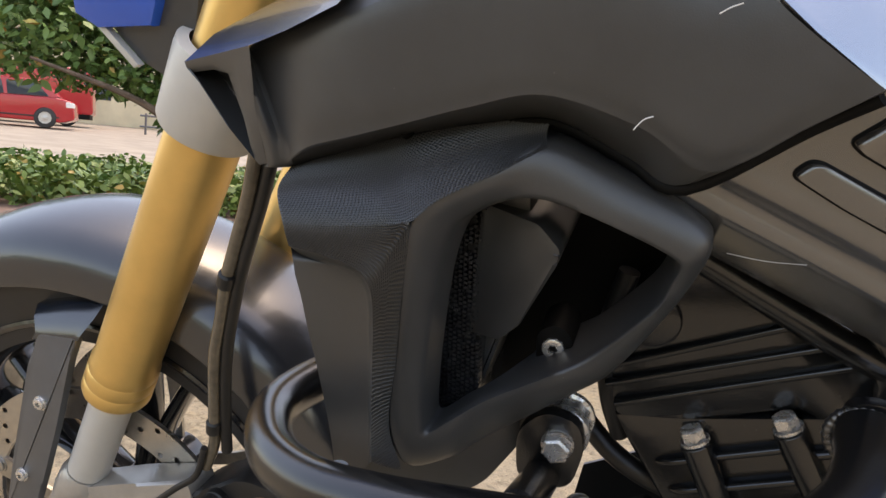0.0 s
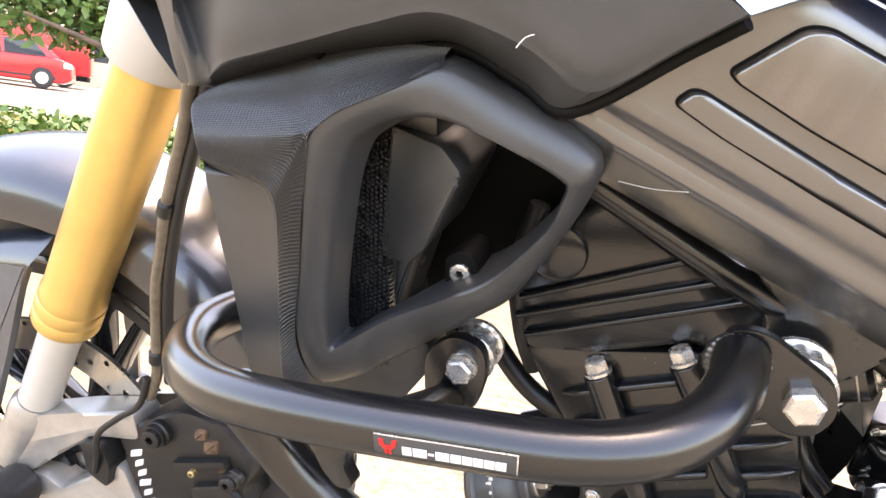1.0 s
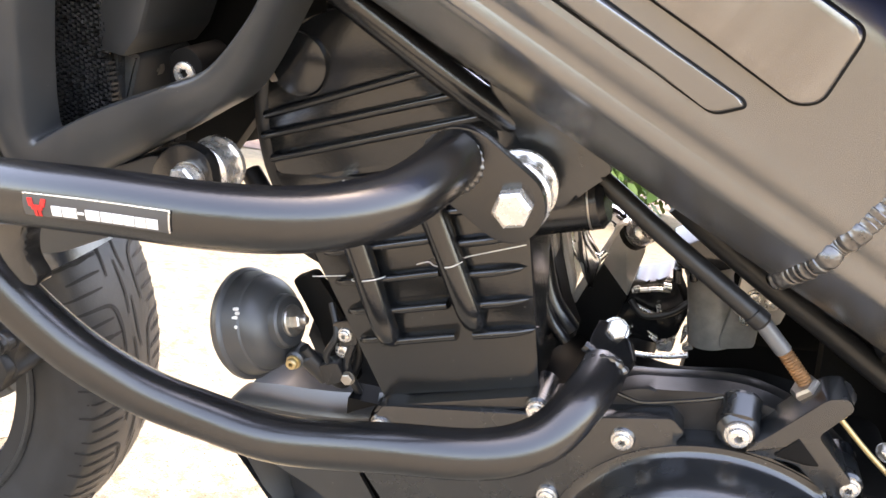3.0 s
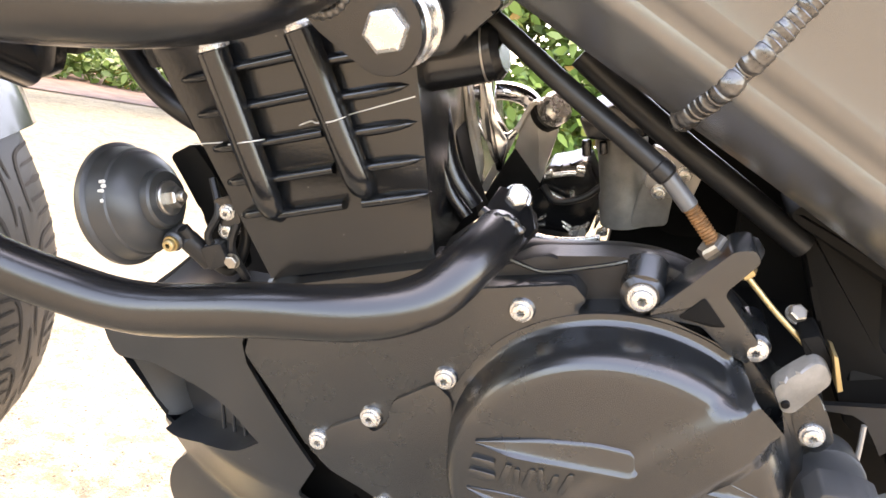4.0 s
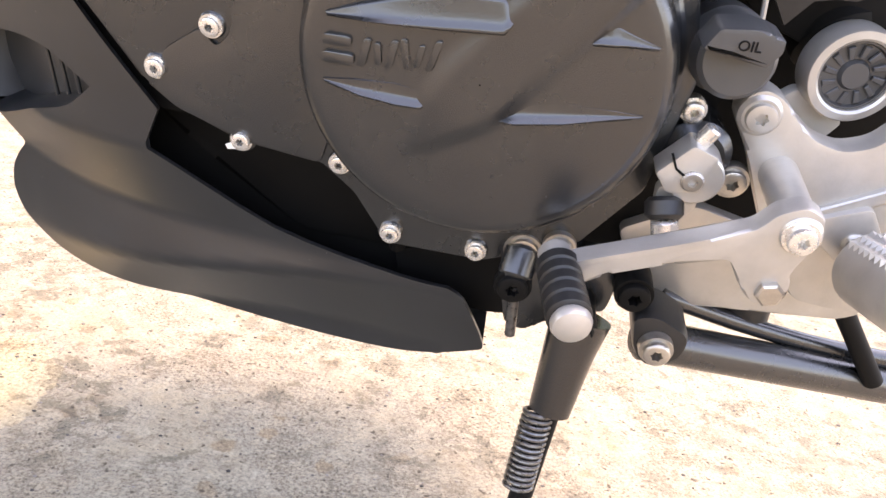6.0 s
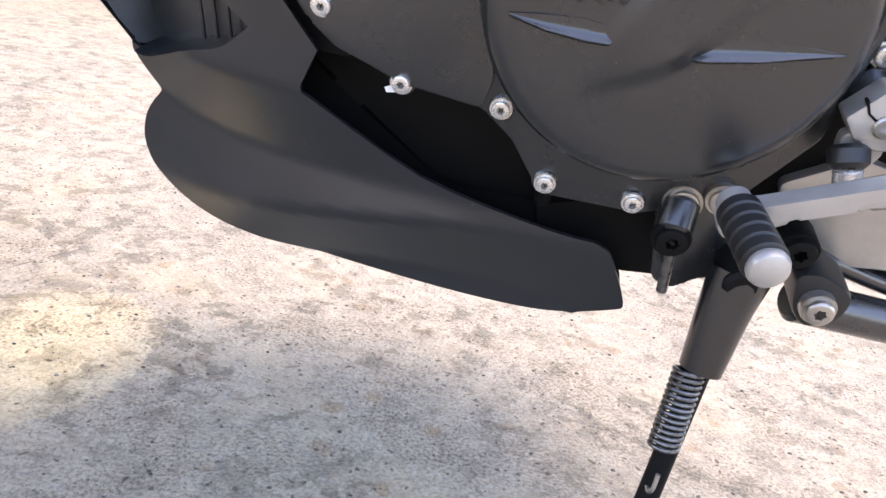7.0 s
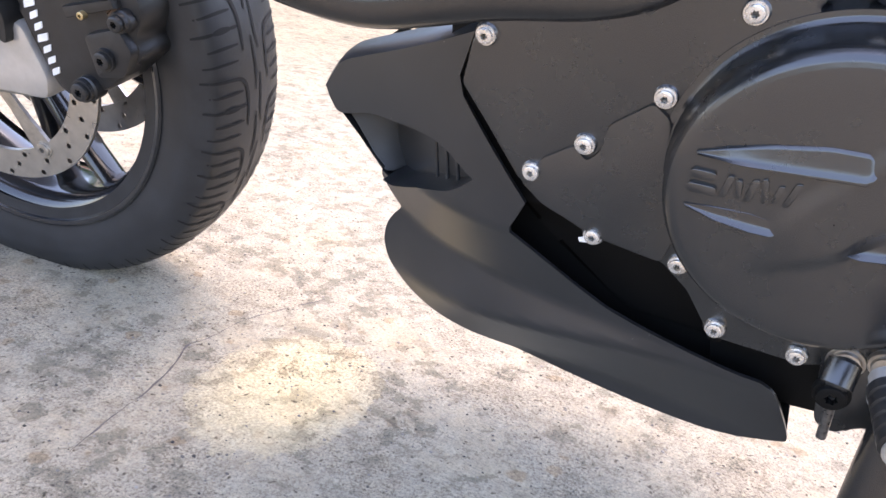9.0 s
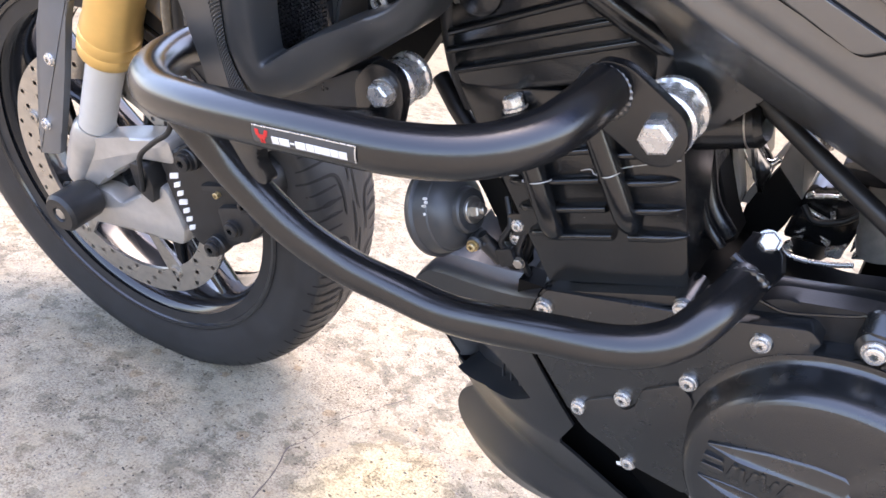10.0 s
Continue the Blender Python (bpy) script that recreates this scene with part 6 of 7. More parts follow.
for i in range(16):
    for j in range(7):
        a = radians(-40 + 15 * j)
        n = math.cos(a) * peg_up + math.sin(a) * peg_out
        o = PEG_A + peg_axis * (0.014 + 0.0050 * (i + 0.5 * (j % 2))) + n * 0.0186
        bm = bmesh.new()
        lathe(bm, [(1e-5, 0.0026), (0.0033, 0.0)], o, n, 4, turn=0.785)
        part("stud", bm, "silver", peg, sharp=10)
lever = slab("gear_lever", bike, [(0.135, 0.272), (0.136, 0.279), (0.142, 0.2825), (0.165, 0.2945), (0.200, 0.3125), (0.2195, 0.3225), (0.2260, 0.3320), (0.236, 0.337), (0.245, 0.333), (0.247, 0.323), (0.241, 0.303), (0.244, 0.296), (0.240, 0.286), (0.231, 0.284), (0.222, 0.293), (0.214, 0.305), (0.190, 0.297), (0.165, 0.284), (0.148, 0.268), (0.140, 0.266)],
             -0.058, -0.047, "silver", "silver gear lever with a rubber toe peg", bevel=0.0025, r=0.003, tilt=lambda u, w: max(0, 0.20 - u) * 0.08)
bm = bmesh.new()
lathe(bm, [(0.0, 0.0), (0.0082, 0.0), (0.0080, 0.047), (0.0090, 0.0485), (0.0092, 0.0505), (0.0082, 0.0530), (0.0050, 0.0545), (0.0, 0.0550)], (0.1420, -0.040, 0.2800), Vector((0.0065, -0.039, -0.0004)), 32)
part("toe_peg_core", bm, "silver", lever, "domed silver peg end")
bm = bmesh.new()
p0, p1 = Vector((0.1433, -0.0480, 0.2799)), Vector((0.1496, -0.0868, 0.2795))
prof = [(0.0, 0.0)]
length = (p1 - p0).length
for k in range(5):
    h = length * k / 5
    prof += [(0.0088, h + 0.0002), (0.0102, h + 0.0012), (0.0102, h + length / 5 - 0.0012), (0.0088, h + length / 5 - 0.0002)]
lathe(bm, prof + [(0.0, length)], p0, p1 - p0, 28)
part("toe_rubber", bm, "soft", lever, "ribbed black rubber sleeve")
rod("pivot_boss", lever, (0.2415, 0.004, 0.3215), (0.2370, -0.060, 0.3240), 0.0092, "silver", seg=28)
rod("pivot_washer", lever, (0.2370, -0.060, 0.3240), (0.2369, -0.0612, 0.3240), 0.0080, "zinc", seg=28)
screw("pivot_screw", lever, (0.2368, -0.0615, 0.3240), 0.0062, 0.004, washer=False)
hex_bolt("lock_bolt", lever, (0.2355, -0.056, 0.2925), 0.0064, 0.005, material="steel", flange=1.25)
clampo = bmesh.new()
lathe(clampo, [(0.0, 0.0165), (0.0122, 0.0165), (0.0132, 0.0155), (0.0136, 0.0), (0.0, 0.0)], (0.1985, -0.004, 0.3215), (0, -1, 0), 40)
clampo = part("shift_clamp", clampo, "silver", bike, "silver gear shaft clamp with a splined shaft")
slab("jaw", clampo, [(0.1795, 0.3215), (0.1930, 0.3385), (0.2060, 0.3340), (0.2020, 0.3150), (0.1875, 0.3120)], -0.0215, -0.006, "silver", bevel=0.0018, r=0.002)
slab("slit", clampo, [(0.1846, 0.3312), (0.1856, 0.3318), (0.1885, 0.3262), (0.1940, 0.3228), (0.1935, 0.3218), (0.1877, 0.3255)], -0.0222, -0.018, "dark", bevel=0)
rod("clamp_bolt", clampo, (0.1965, -0.012, 0.3350), (0.2015, -0.012, 0.3445), 0.0042, "zinc")
bm = bmesh.new()
rows = []
for r, h in ((0.0, -0.001), (0.0022, -0.001), (0.0022, 0.0022), (0.0044, 0.0022), (0.0050, 0.0012), (0.0052, -0.012)):
    rows.append([Vector((0.197, -0.0215 - h, 0.3210)) + Vector((max(r * (1 + (0.09 * (k % 2) if r > 0.0045 else 0)), 1e-5) * math.cos(2 * math.pi * k / 48), 0, max(r * (1 + (0.09 * (k % 2) if r > 0.0045 else 0)), 1e-5) * math.sin(2 * math.pi * k / 48))) for k in range(48)])
loft(bm, rows, close_cols=True)
part("splined_shaft", bm, "steel", clampo)
rod("boss", clampo, (0.200, 0.03, 0.324), (0.200, -0.003, 0.324), 0.0175, "cast", seg=32)
slab("link_ear", clampo, [(0.186, 0.296), (0.184, 0.312), (0.198, 0.316), (0.206, 0.306), (0.200, 0.294)], -0.015, -0.008, "silver", r=0.004)
rod("link_boot", clampo, (0.1885, -0.016, 0.3075), (0.1905, -0.022, 0.2985), 0.0092, "soft", "black rubber boot", seg=28)
rod("link_ball", clampo, (0.1905, -0.021, 0.299), (0.1945, -0.024, 0.286), 0.0066, "zinc", seg=24)
screw("case_screw", bike, (0.222, 0.004, 0.312), 0.0072, 0.005, material="steel", label="dark steel case screw")
# silver ring with a ventilated black cap behind the plate
RING, RA = Vector((0.2665, 0.030, 0.3662)), Vector((0.06, -1, 0.05))
bm = bmesh.new()
lathe(bm, [(0.0168, 0.001), (0.0172, 0.004), (0.0185, 0.005), (0.0220, 0.0045), (0.0228, 0.003), (0.0230, -0.012), (0.0168, -0.012)], RING, RA, 48)
ring = part("pivot_ring", bm, "silver", bike, "silver ring round a black vented cap")
slab("ring_arm", ring, [(0.248, 0.352), (0.262, 0.345), (0.276, 0.338), (0.270, 0.328), (0.246, 0.332), (0.240, 0.345)], 0.038, 0.046, "fork_tube", bevel=0.002, r=0.003)
bm = bmesh.new()
lathe(bm, [(0.0, 0.0030), (0.0062, 0.0030), (0.0070, 0.0015), (0.0076, 0.0005), (0.0150, 0.0005), (0.0158, 0.0025), (0.0168, 0.0025), (0.0168, -0.004)], RING, RA, 40)
vent = part("vented_cap", bm, "plastic", ring)
for k in range(12):
    a = 2 * math.pi * k / 12
    m = Matrix.Translation(RING + Vector((0, -0.0012, 0))) @ Matrix.Rotation(-a, 4, "Y")
    bm = plate(bmesh.new(), [(0.0083, -0.0010), (0.0142, -0.0026), (0.0146, 0.0006), (0.0086, 0.0012)], -0.0012, 0.0006, 0.0004, 1)
    bm.transform(m)
    part("vane", bm, "plastic", vent)
# dark frame plates behind
hole = [(0.2405 + 0.0060 * sgn + 0.0055 * math.cos(k), 0.4075 + 0.0014 * sgn + 0.0062 * math.sin(k)) for sgn, k0 in ((1, -90), (-1, 90)) for k in (radians(k0 + 20 * i) for i in range(10))]
outline = [(0.262, 0.403), (0.2605, 0.4245), (0.2275, 0.4135), (0.190, 0.4045), (0.191, 0.4015), (0.207, 0.4030), (0.213, 0.4005), (0.2205, 0.3920), (0.227, 0.3830), (0.236, 0.3960), (0.2455, 0.3985), (0.254, 0.3990)]
first = min(range(len(hole)), key=lambda i: (Vector(hole[i]) - Vector(outline[0])).length)
ringed = [hole[(first - i) % len(hole)] for i in range(len(hole) + 1)]
slab("rear_bracket", bike, outline[:1] + outline[1:] + [(0.2615, 0.4028)] + [ringed[-1]] + ringed[-2::-1], 0.030, 0.034, "soft", "black steel bracket behind the engine", bevel=0)
bar("vent_hose", bike, [(0.2130, 0.028, 0.4000), (0.2150, 0.027, 0.388), (0.2170, 0.026, 0.374)], 0.0014, "silver", "thin drain tube", seg=8)
rod("rear_hub_cover", bike, (0.2440, 0.100, 0.4000), (0.2665, 0.056, 0.3690), 0.0225, "dark", "black swing arm pivot housing", seg=28)
slab("rear_web", bike, [(0.205, 0.412), (0.262, 0.428), (0.275, 0.470), (0.200, 0.470)], 0.046, 0.05, "dark", "dark moulded inner cover", bevel=0.002, tilt=lambda u, w: (w - 0.41) * 0.5)
# added plate: the shade behind the engine, painted near-black
slab("rear_shadow_plate", bike, [(0.130, 0.520), (0.40, 0.50), (0.45, 0.30), (0.33, 0.215), (0.20, 0.25), (0.15, 0.40)], 0.110, 0.125, "dark", "black plate added for the shade behind the engine")
# stand bracket and side stand
bracket = slab("stand_bracket", bike, [(0.118, 0.252), (0.126, 0.258), (0.152, 0.258), (0.178, 0.256), (0.184, 0.236), (0.182, 0.220), (0.172, 0.218), (0.150, 0.205), (0.140, 0.196), (0.128, 0.200), (0.122, 0.228)], 0.000, 0.012, "cast", "black steel side stand bracket", r=0.005)
for p, r in (((0.130, -0.001, 0.252), 0.0085), ((0.148, -0.004, 0.260), 0.0072)):
    screw("screw", bracket, p, r, 0.004, material="steel")
rod("spacer_sleeve", bracket, (0.130, 0.0, 0.254), (0.128, -0.012, 0.240), 0.0095, "cast")
screw("screw", bracket, (0.128, -0.014, 0.237), 0.0082, 0.005, material="dark")
rod("spring_hook", bracket, (0.1295, -0.012, 0.236), (0.1325, -0.014, 0.203), 0.0030, "weld")
screw("screw", bracket, (0.192, -0.009, 0.243), 0.0085, 0.006, material="dark")
rod("sleeve", bracket, (0.192, 0.01, 0.243), (0.192, -0.008, 0.243), 0.0105, "dark")
stand = bmesh.new()
leg_pts = [(0.168, -0.014, 0.226), (0.165, -0.022, 0.205), (0.162, -0.034, 0.172)]
tube(stand, leg_pts, lambda t: 0.0165 - 0.0048 * t, 24)
side_stand = part("side_stand", stand, "powder", bike, "black side stand with a coil spring, foot on the ground")
rod("pivot_bolt", side_stand, (0.166, -0.030, 0.226), (0.166, 0.004, 0.226), 0.0095, "dark")
rod("stand_leg", side_stand, (0.162, -0.034, 0.172), (0.150, -0.078, 0.045), 0.0066, "dark")
rod("foot_pad", side_stand, (0.150, -0.078, 0.052), (0.146, -0.090, 0.0255), 0.014, "soft")
bm = bmesh.new()
p0, p1 = Vector((0.1563, -0.0360, 0.1730)), Vector((0.1533, -0.0550, 0.1284))
x, y, a = basis(p1 - p0)
turns = 14
tube(bm, [p0 + (p1 - p0) * (i / (turns * 16)) + 0.0078 * (math.cos(2 * math.pi * i / 16) * x + math.sin(2 * math.pi * i / 16) * y) for i in range(turns * 16 + 1)], 0.0014, 10, sub=1)
part("coil_spring", bm, "weld", side_stand, "bare steel coil spring")
bar("spring_end", side_stand, [p1 + x * 0.0086, p1 + a * 0.010 + x * 0.0095, p1 + a * 0.022 + x * 0.0080, p1 + a * 0.027, p1 + a * 0.022 - x * 0.0080, p1 + a * 0.012 - x * 0.0092], 0.0013, "steel", seg=8)
# swing arm stay, exhaust link and pivot boot
stay = rod("centre_stay", bike, (0.205, 0.005, 0.203), (0.420, 0.060, 0.160), 0.0125, "cast", "black painted steel stay tube")
slab("stay_boot", stay, [(0.194, 0.232), (0.206, 0.236), (0.228, 0.226), (0.226, 0.208), (0.210, 0.199), (0.199, 0.210)], -0.016, 0.012, "soft", bevel=0.004, r=0.008)
screw("stay_bolt", stay, (0.210, -0.020, 0.2175), 0.0075, 0.006, material="steel")
bar("stay_upper", stay, [(0.214, 0.022, 0.224), (0.270, 0.035, 0.205), (0.330, 0.045, 0.192), (0.42, 0.06, 0.180)], 0.0055, "cast")
rod("link_rod", bike, (0.312, 0.034, 0.240), (0.360, 0.034, 0.180), 0.006, "dark", "dark steel link rod")
rod("shock_foot", bike, (0.268, 0.05, 0.232), (0.272, 0.05, 0.200), 0.018, "soft", "black rubber shock mount")

# ---- what shows through the gap behind the cylinders ----
bar("cast_arch", bike, [(-0.0331, 0.1600, 0.4894), (-0.0295, 0.1600, 0.4959), (-0.0199, 0.1600, 0.4997), (-0.0087, 0.1600, 0.5004), (0.0002, 0.1630, 0.4970), (0.0056, 0.1660, 0.4901)], 0.0062, "chrome", "bright cast arch behind the cylinders")
pillar = slab("cast_pillar", bike, [(-0.0406, 0.5123), (-0.0318, 0.5174), (-0.0254, 0.4984), (-0.0146, 0.4654), (-0.0156, 0.4458), (-0.0248, 0.4631), (-0.0344, 0.4896)], 0.100, 0.112, "silver", "pale cast pillar behind the cylinders", bevel=0.003, r=0.004)
slab("pillar_web", pillar, [(-0.0284, 0.5223), (-0.0193, 0.5214), (-0.0146, 0.4976), (-0.0022, 0.4825), (-0.0045, 0.4592), (-0.0152, 0.4761), (-0.0234, 0.4958)], 0.112, 0.122, "chrome", bevel=0.003, r=0.004)
slab("pillar_foot", pillar, [(-0.0289, 0.4442), (-0.0173, 0.4393), (-0.0114, 0.4468), (-0.0129, 0.4381), (-0.0180, 0.4346)], 0.096, 0.104, "chrome", bevel=0.002, r=0.002)
bar("pillar_rib", pillar, [(-0.026, 0.119, 0.490), (-0.016, 0.117, 0.480), (-0.009, 0.117, 0.477), (0.000, 0.119, 0.488)], 0.0022, "chrome")
bar("pillar_edge", pillar, [(-0.035, 0.112, 0.500), (-0.030, 0.110, 0.484), (-0.022, 0.110, 0.476), (-0.017, 0.110, 0.459), (-0.018, 0.110, 0.442)], 0.0014, "chrome")
rod("pillar_boss", pillar, (-0.029, 0.108, 0.484), (-0.029, 0.125, 0.484), 0.0060, "silver")
bar("coolant_hose", bike, [(-0.046, 0.070, 0.530), (-0.036, 0.064, 0.500), (-0.026, 0.060, 0.476), (-0.010, 0.058, 0.458)], 0.0070, "powder", "black coolant hose")
bar("thin_hose", bike, [(-0.040, 0.046, 0.520), (-0.034, 0.046, 0.495), (-0.023, 0.046, 0.471), (-0.010, 0.044, 0.458)], 0.0036, "powder", "thin black hose")
body = bmesh.new()
lathe(body, [(0.0, 0.0), (0.0135, 0.0), (0.0150, 0.002), (0.0150, 0.010), (0.0138, 0.013), (0.0138, 0.038), (0.0148, 0.041), (0.0148, 0.058), (0.0, 0.060)], (0.060, 0.108, 0.506), (0.27, -0.02, -0.96), 32)
throttle = part("throttle_body", body, "alloy", bike, "dull grey metal throttle body")
slab("cap", throttle, [(0.036, 0.511), (0.053, 0.523), (0.076, 0.522), (0.080, 0.511), (0.062, 0.502), (0.043, 0.500)], 0.088, 0.125, "powder", "black cap", bevel=0.003, r=0.003)
rod("spigot", throttle, (0.043, 0.092, 0.499), (0.045, 0.092, 0.490), 0.0028, "powder")
rod("spigot", throttle, (0.052, 0.092, 0.500), (0.054, 0.092, 0.493), 0.0024, "powder")
slab("side_plate", throttle, [(0.0786, 0.5049), (0.1095, 0.4973), (0.1071, 0.4792), (0.0935, 0.4760), (0.0798, 0.4804)], 0.088, 0.093, "silver", "pale metal plate with three screws", r=0.003)
slab("lower_plate", throttle, [(0.0791, 0.4830), (0.0969, 0.4778), (0.0981, 0.4586), (0.0794, 0.4526), (0.0775, 0.4579)], 0.092, 0.097, "alloy", bevel=0.001, r=0.003)
for u, w in ((0.0888, 0.4943), (0.0991, 0.4926), (0.0883, 0.4793)):
    screw("plate_screw", throttle, (u, 0.087, w), 0.0036, 0.003, material="zinc")
bar("black_rail", bike, [(0.0319, 0.0520, 0.5525), (0.0548, 0.0510, 0.5383), (0.0873, 0.0500, 0.5198), (0.1198, 0.0500, 0.5025), (0.1609, 0.0500, 0.4800)], 0.0070, "soft", "black steel rail below the frame")
# near-black backing added where only shade shows between rail and beam
slab("rail_backing", bike, [(0.0599, 0.5375), (0.1023, 0.5204), (0.1593, 0.4970), (0.1864, 0.4808), (0.1876, 0.4608), (0.1704, 0.4632), (0.1272, 0.4845), (0.1011, 0.4980), (0.0737, 0.5174)], 0.075, 0.080, "dark", "near-black sheet added for the shade below the frame", bevel=0)
bm = bmesh.new()
lathe(bm, [(0.0, 0.012), (0.0060, 0.0116), (0.0105, 0.0085), (0.0138, 0.0030), (0.0142, -0.012), (0.0, -0.012)], (0.0337, 0.1540, 0.4181), (0, -0.25, 1), 32)
knob = part("filler_cap", bm, "soft", bike, "black domed cap with a bright top and clips")
bm = bmesh.new()
lathe(bm, [(0.0, 0.0020), (0.0055, 0.0018), (0.0068, 0.0010), (0.0072, 0.0)], (0.0334, 0.1500, 0.4256), (0, -0.25, 1), 24)
part("bright_top", bm, "zinc", knob, "bright metal disc")
for a, b in (((0.0211, 0.1410, 0.4237), (0.0272, 0.1390, 0.4293)), ((0.0217, 0.1410, 0.4205), (0.0276, 0.1390, 0.4232)), ((0.0378, 0.1410, 0.4278), (0.0455, 0.1390, 0.4247)), ((0.0392, 0.1410, 0.4248), (0.0460, 0.1390, 0.4219))):
    rod("clip", knob, a, b, 0.0010, "zinc", seg=8)
# zinc block stands for bright ground seen through the gap
gap_light = slab("small_valve", bike, [(0.0604, 0.4556), (0.0698, 0.4570), (0.0728, 0.4416), (0.0683, 0.4397), (0.0620, 0.4452)], 0.122, 0.140, "zinc", "small bright block for light seen through the gap", bevel=0.002, r=0.002)
slab("valve_slot", gap_light, [(0.0632, 0.4526), (0.0664, 0.4538), (0.0669, 0.4520), (0.0636, 0.4508)], 0.1212, 0.124, "dark", bevel=0)
loom = slab("wiring_block", bike, [(0.014, 0.418), (0.017, 0.442), (0.022, 0.462), (0.033, 0.466), (0.046, 0.473), (0.061, 0.449), (0.056, 0.420)], 0.140, 0.17, "powder", "black wiring block behind the engine", bevel=0.003, r=0.004)
bar("bright_hook", loom, [(0.0222, 0.1360, 0.4485), (0.0314, 0.1360, 0.4455), (0.0403, 0.1360, 0.4436), (0.0418, 0.1360, 0.4468), (0.0402, 0.1360, 0.4511)], 0.0016, "zinc")
bar("bright_edge", loom, [(0.0213, 0.1360, 0.4570), (0.0285, 0.1360, 0.4597), (0.0370, 0.1360, 0.4625), (0.0454, 0.1360, 0.4640)], 0.0017, "zinc")
rod("plug", loom, (0.0400, 0.1340, 0.4665), (0.0456, 0.1340, 0.4670), 0.0026, "zinc")
rod("plug", loom, (0.0219, 0.1340, 0.4593), (0.0258, 0.1340, 0.4617), 0.0020, "zinc")
bar("lead", loom, [(0.022, 0.132, 0.452), (0.032, 0.126, 0.446), (0.048, 0.126, 0.452), (0.058, 0.128, 0.462)], 0.0022, "soft")
# zinc bar stands for a line of light on the engine top
bar("bright_pipe", bike, [(0.0199, 0.0980, 0.4354), (0.0240, 0.0980, 0.4326), (0.0305, 0.0980, 0.4319), (0.0401, 0.0980, 0.4328), (0.0533, 0.0980, 0.4361), (0.0633, 0.0980, 0.4401)], 0.0018, "zinc", "thin line of light along the engine top, made as a bar")
# zinc pieces stand for specks of bright ground seen through gaps
for outline in ([(0.0439, 0.4314), (0.0518, 0.4350), (0.0559, 0.4391), (0.0548, 0.4278), (0.0457, 0.4263)], [(0.0612, 0.4342), (0.0659, 0.4385), (0.0685, 0.4336), (0.0606, 0.4308)], [(0.0583, 0.4474), (0.0626, 0.4500), (0.0616, 0.4421), (0.0589, 0.4351)], [(0.0182, 0.4251), (0.0220, 0.4284), (0.0252, 0.4228), (0.0179, 0.4226)]):
    slab("bright_fitting", loom, outline, 0.118, 0.124, "zinc", bevel=0.001, r=0.002)
# black filler slab added to close the view behind the frame
slab("airbox", bike, [(0.050, 0.530), (0.100, 0.522), (0.190, 0.480), (0.190, 0.440), (0.110, 0.425), (0.064, 0.440), (0.056, 0.500)], 0.160, 0.22, "dark", "plain black slab filling the gap behind the frame", bevel=0.004, r=0.006)

# ---- ground ----
ground_mat = bpy.data.materials.new("weathered_concrete")
ground_mat.use_nodes = True
t = ground_mat.node_tree
p = t.nodes["Principled BSDF"]
where = t.nodes.new("ShaderNodeTexCoord")
link = t.links.new


def ramp(tree, stops):
    r = tree.nodes.new("ShaderNodeValToRGB")
    while len(r.color_ramp.elements) < len(stops):
        r.color_ramp.elements.new(0.5)
    for e, (pos, c) in zip(r.color_ramp.elements, stops):
        e.position, e.color = pos, (*c, 1)
    return r


def blend(tree, kind, fac, a, b):
    m = tree.nodes.new("ShaderNodeMix")
    m.data_type, m.blend_type = "RGBA", kind
    for socket, value in (("Factor", fac), ("A", a), ("B", b)):
        if isinstance(value, (int, float)):
            m.inputs[socket].default_value = value
        elif isinstance(value, tuple):
            m.inputs[socket].default_value = (*value, 1)
        else:
            tree.links.new(value, m.inputs[socket])
    return m.outputs["Result"]


stain = node(t, "ShaderNodeTexNoise", Scale=4.0, Detail=7.0, Roughness=0.62)
patch = node(t, "ShaderNodeTexNoise", Scale=42.0, Detail=8.0, Roughness=0.72)
grit = node(t, "ShaderNodeTexNoise", Scale=330.0, Detail=5.0, Roughness=0.75)
hue = node(t, "ShaderNodeTexNoise", Scale=9.0, Detail=5.0, Roughness=0.6)
stones = node(t, "ShaderNodeTexVoronoi", Scale=150.0)
pebbles = node(t, "ShaderNodeTexVoronoi", Scale=38.0)
pits = node(t, "ShaderNodeTexVoronoi", Scale=85.0)
bend = node(t, "ShaderNodeTexNoise", Scale=60.0, Detail=3.0)
warp = t.nodes.new("ShaderNodeVectorMath")
warp.operation = "MULTIPLY_ADD"
warp.inputs[1].default_value = (0.02, 0.02, 0.02)
link(where.outputs["Object"], bend.inputs["Vector"])
link(bend.outputs["Color"], warp.inputs[0])
link(where.outputs["Object"], warp.inputs[2])
for tex in (stain, patch, grit, hue):
    link(where.outputs["Object"], tex.inputs["Vector"])
for tex in (stones, pits, pebbles):
    link(warp.outputs["Vector"], tex.inputs["Vector"])
# pale cement, greyer where it has weathered
worn = node(t, "ShaderNodeMath")
worn.operation = "MULTIPLY_ADD"
worn.inputs[1].default_value = 0.6
link(stain.outputs["Fac"], worn.inputs[0])
half = node(t, "ShaderNodeMath")
half.operation = "MULTIPLY"
half.inputs[1].default_value = 1.1
link(patch.outputs["Fac"], half.inputs[0])
link(half.outputs["Value"], worn.inputs[2])
c0 = ramp(t, [(0.60, (0.229, 0.206, 0.155)), (0.74, (0.288, 0.259, 0.196)), (0.88, (0.334, 0.300, 0.226)), (1.02, (0.363, 0.327, 0.246))])
link(worn.outputs["Value"], c0.inputs["Fac"])
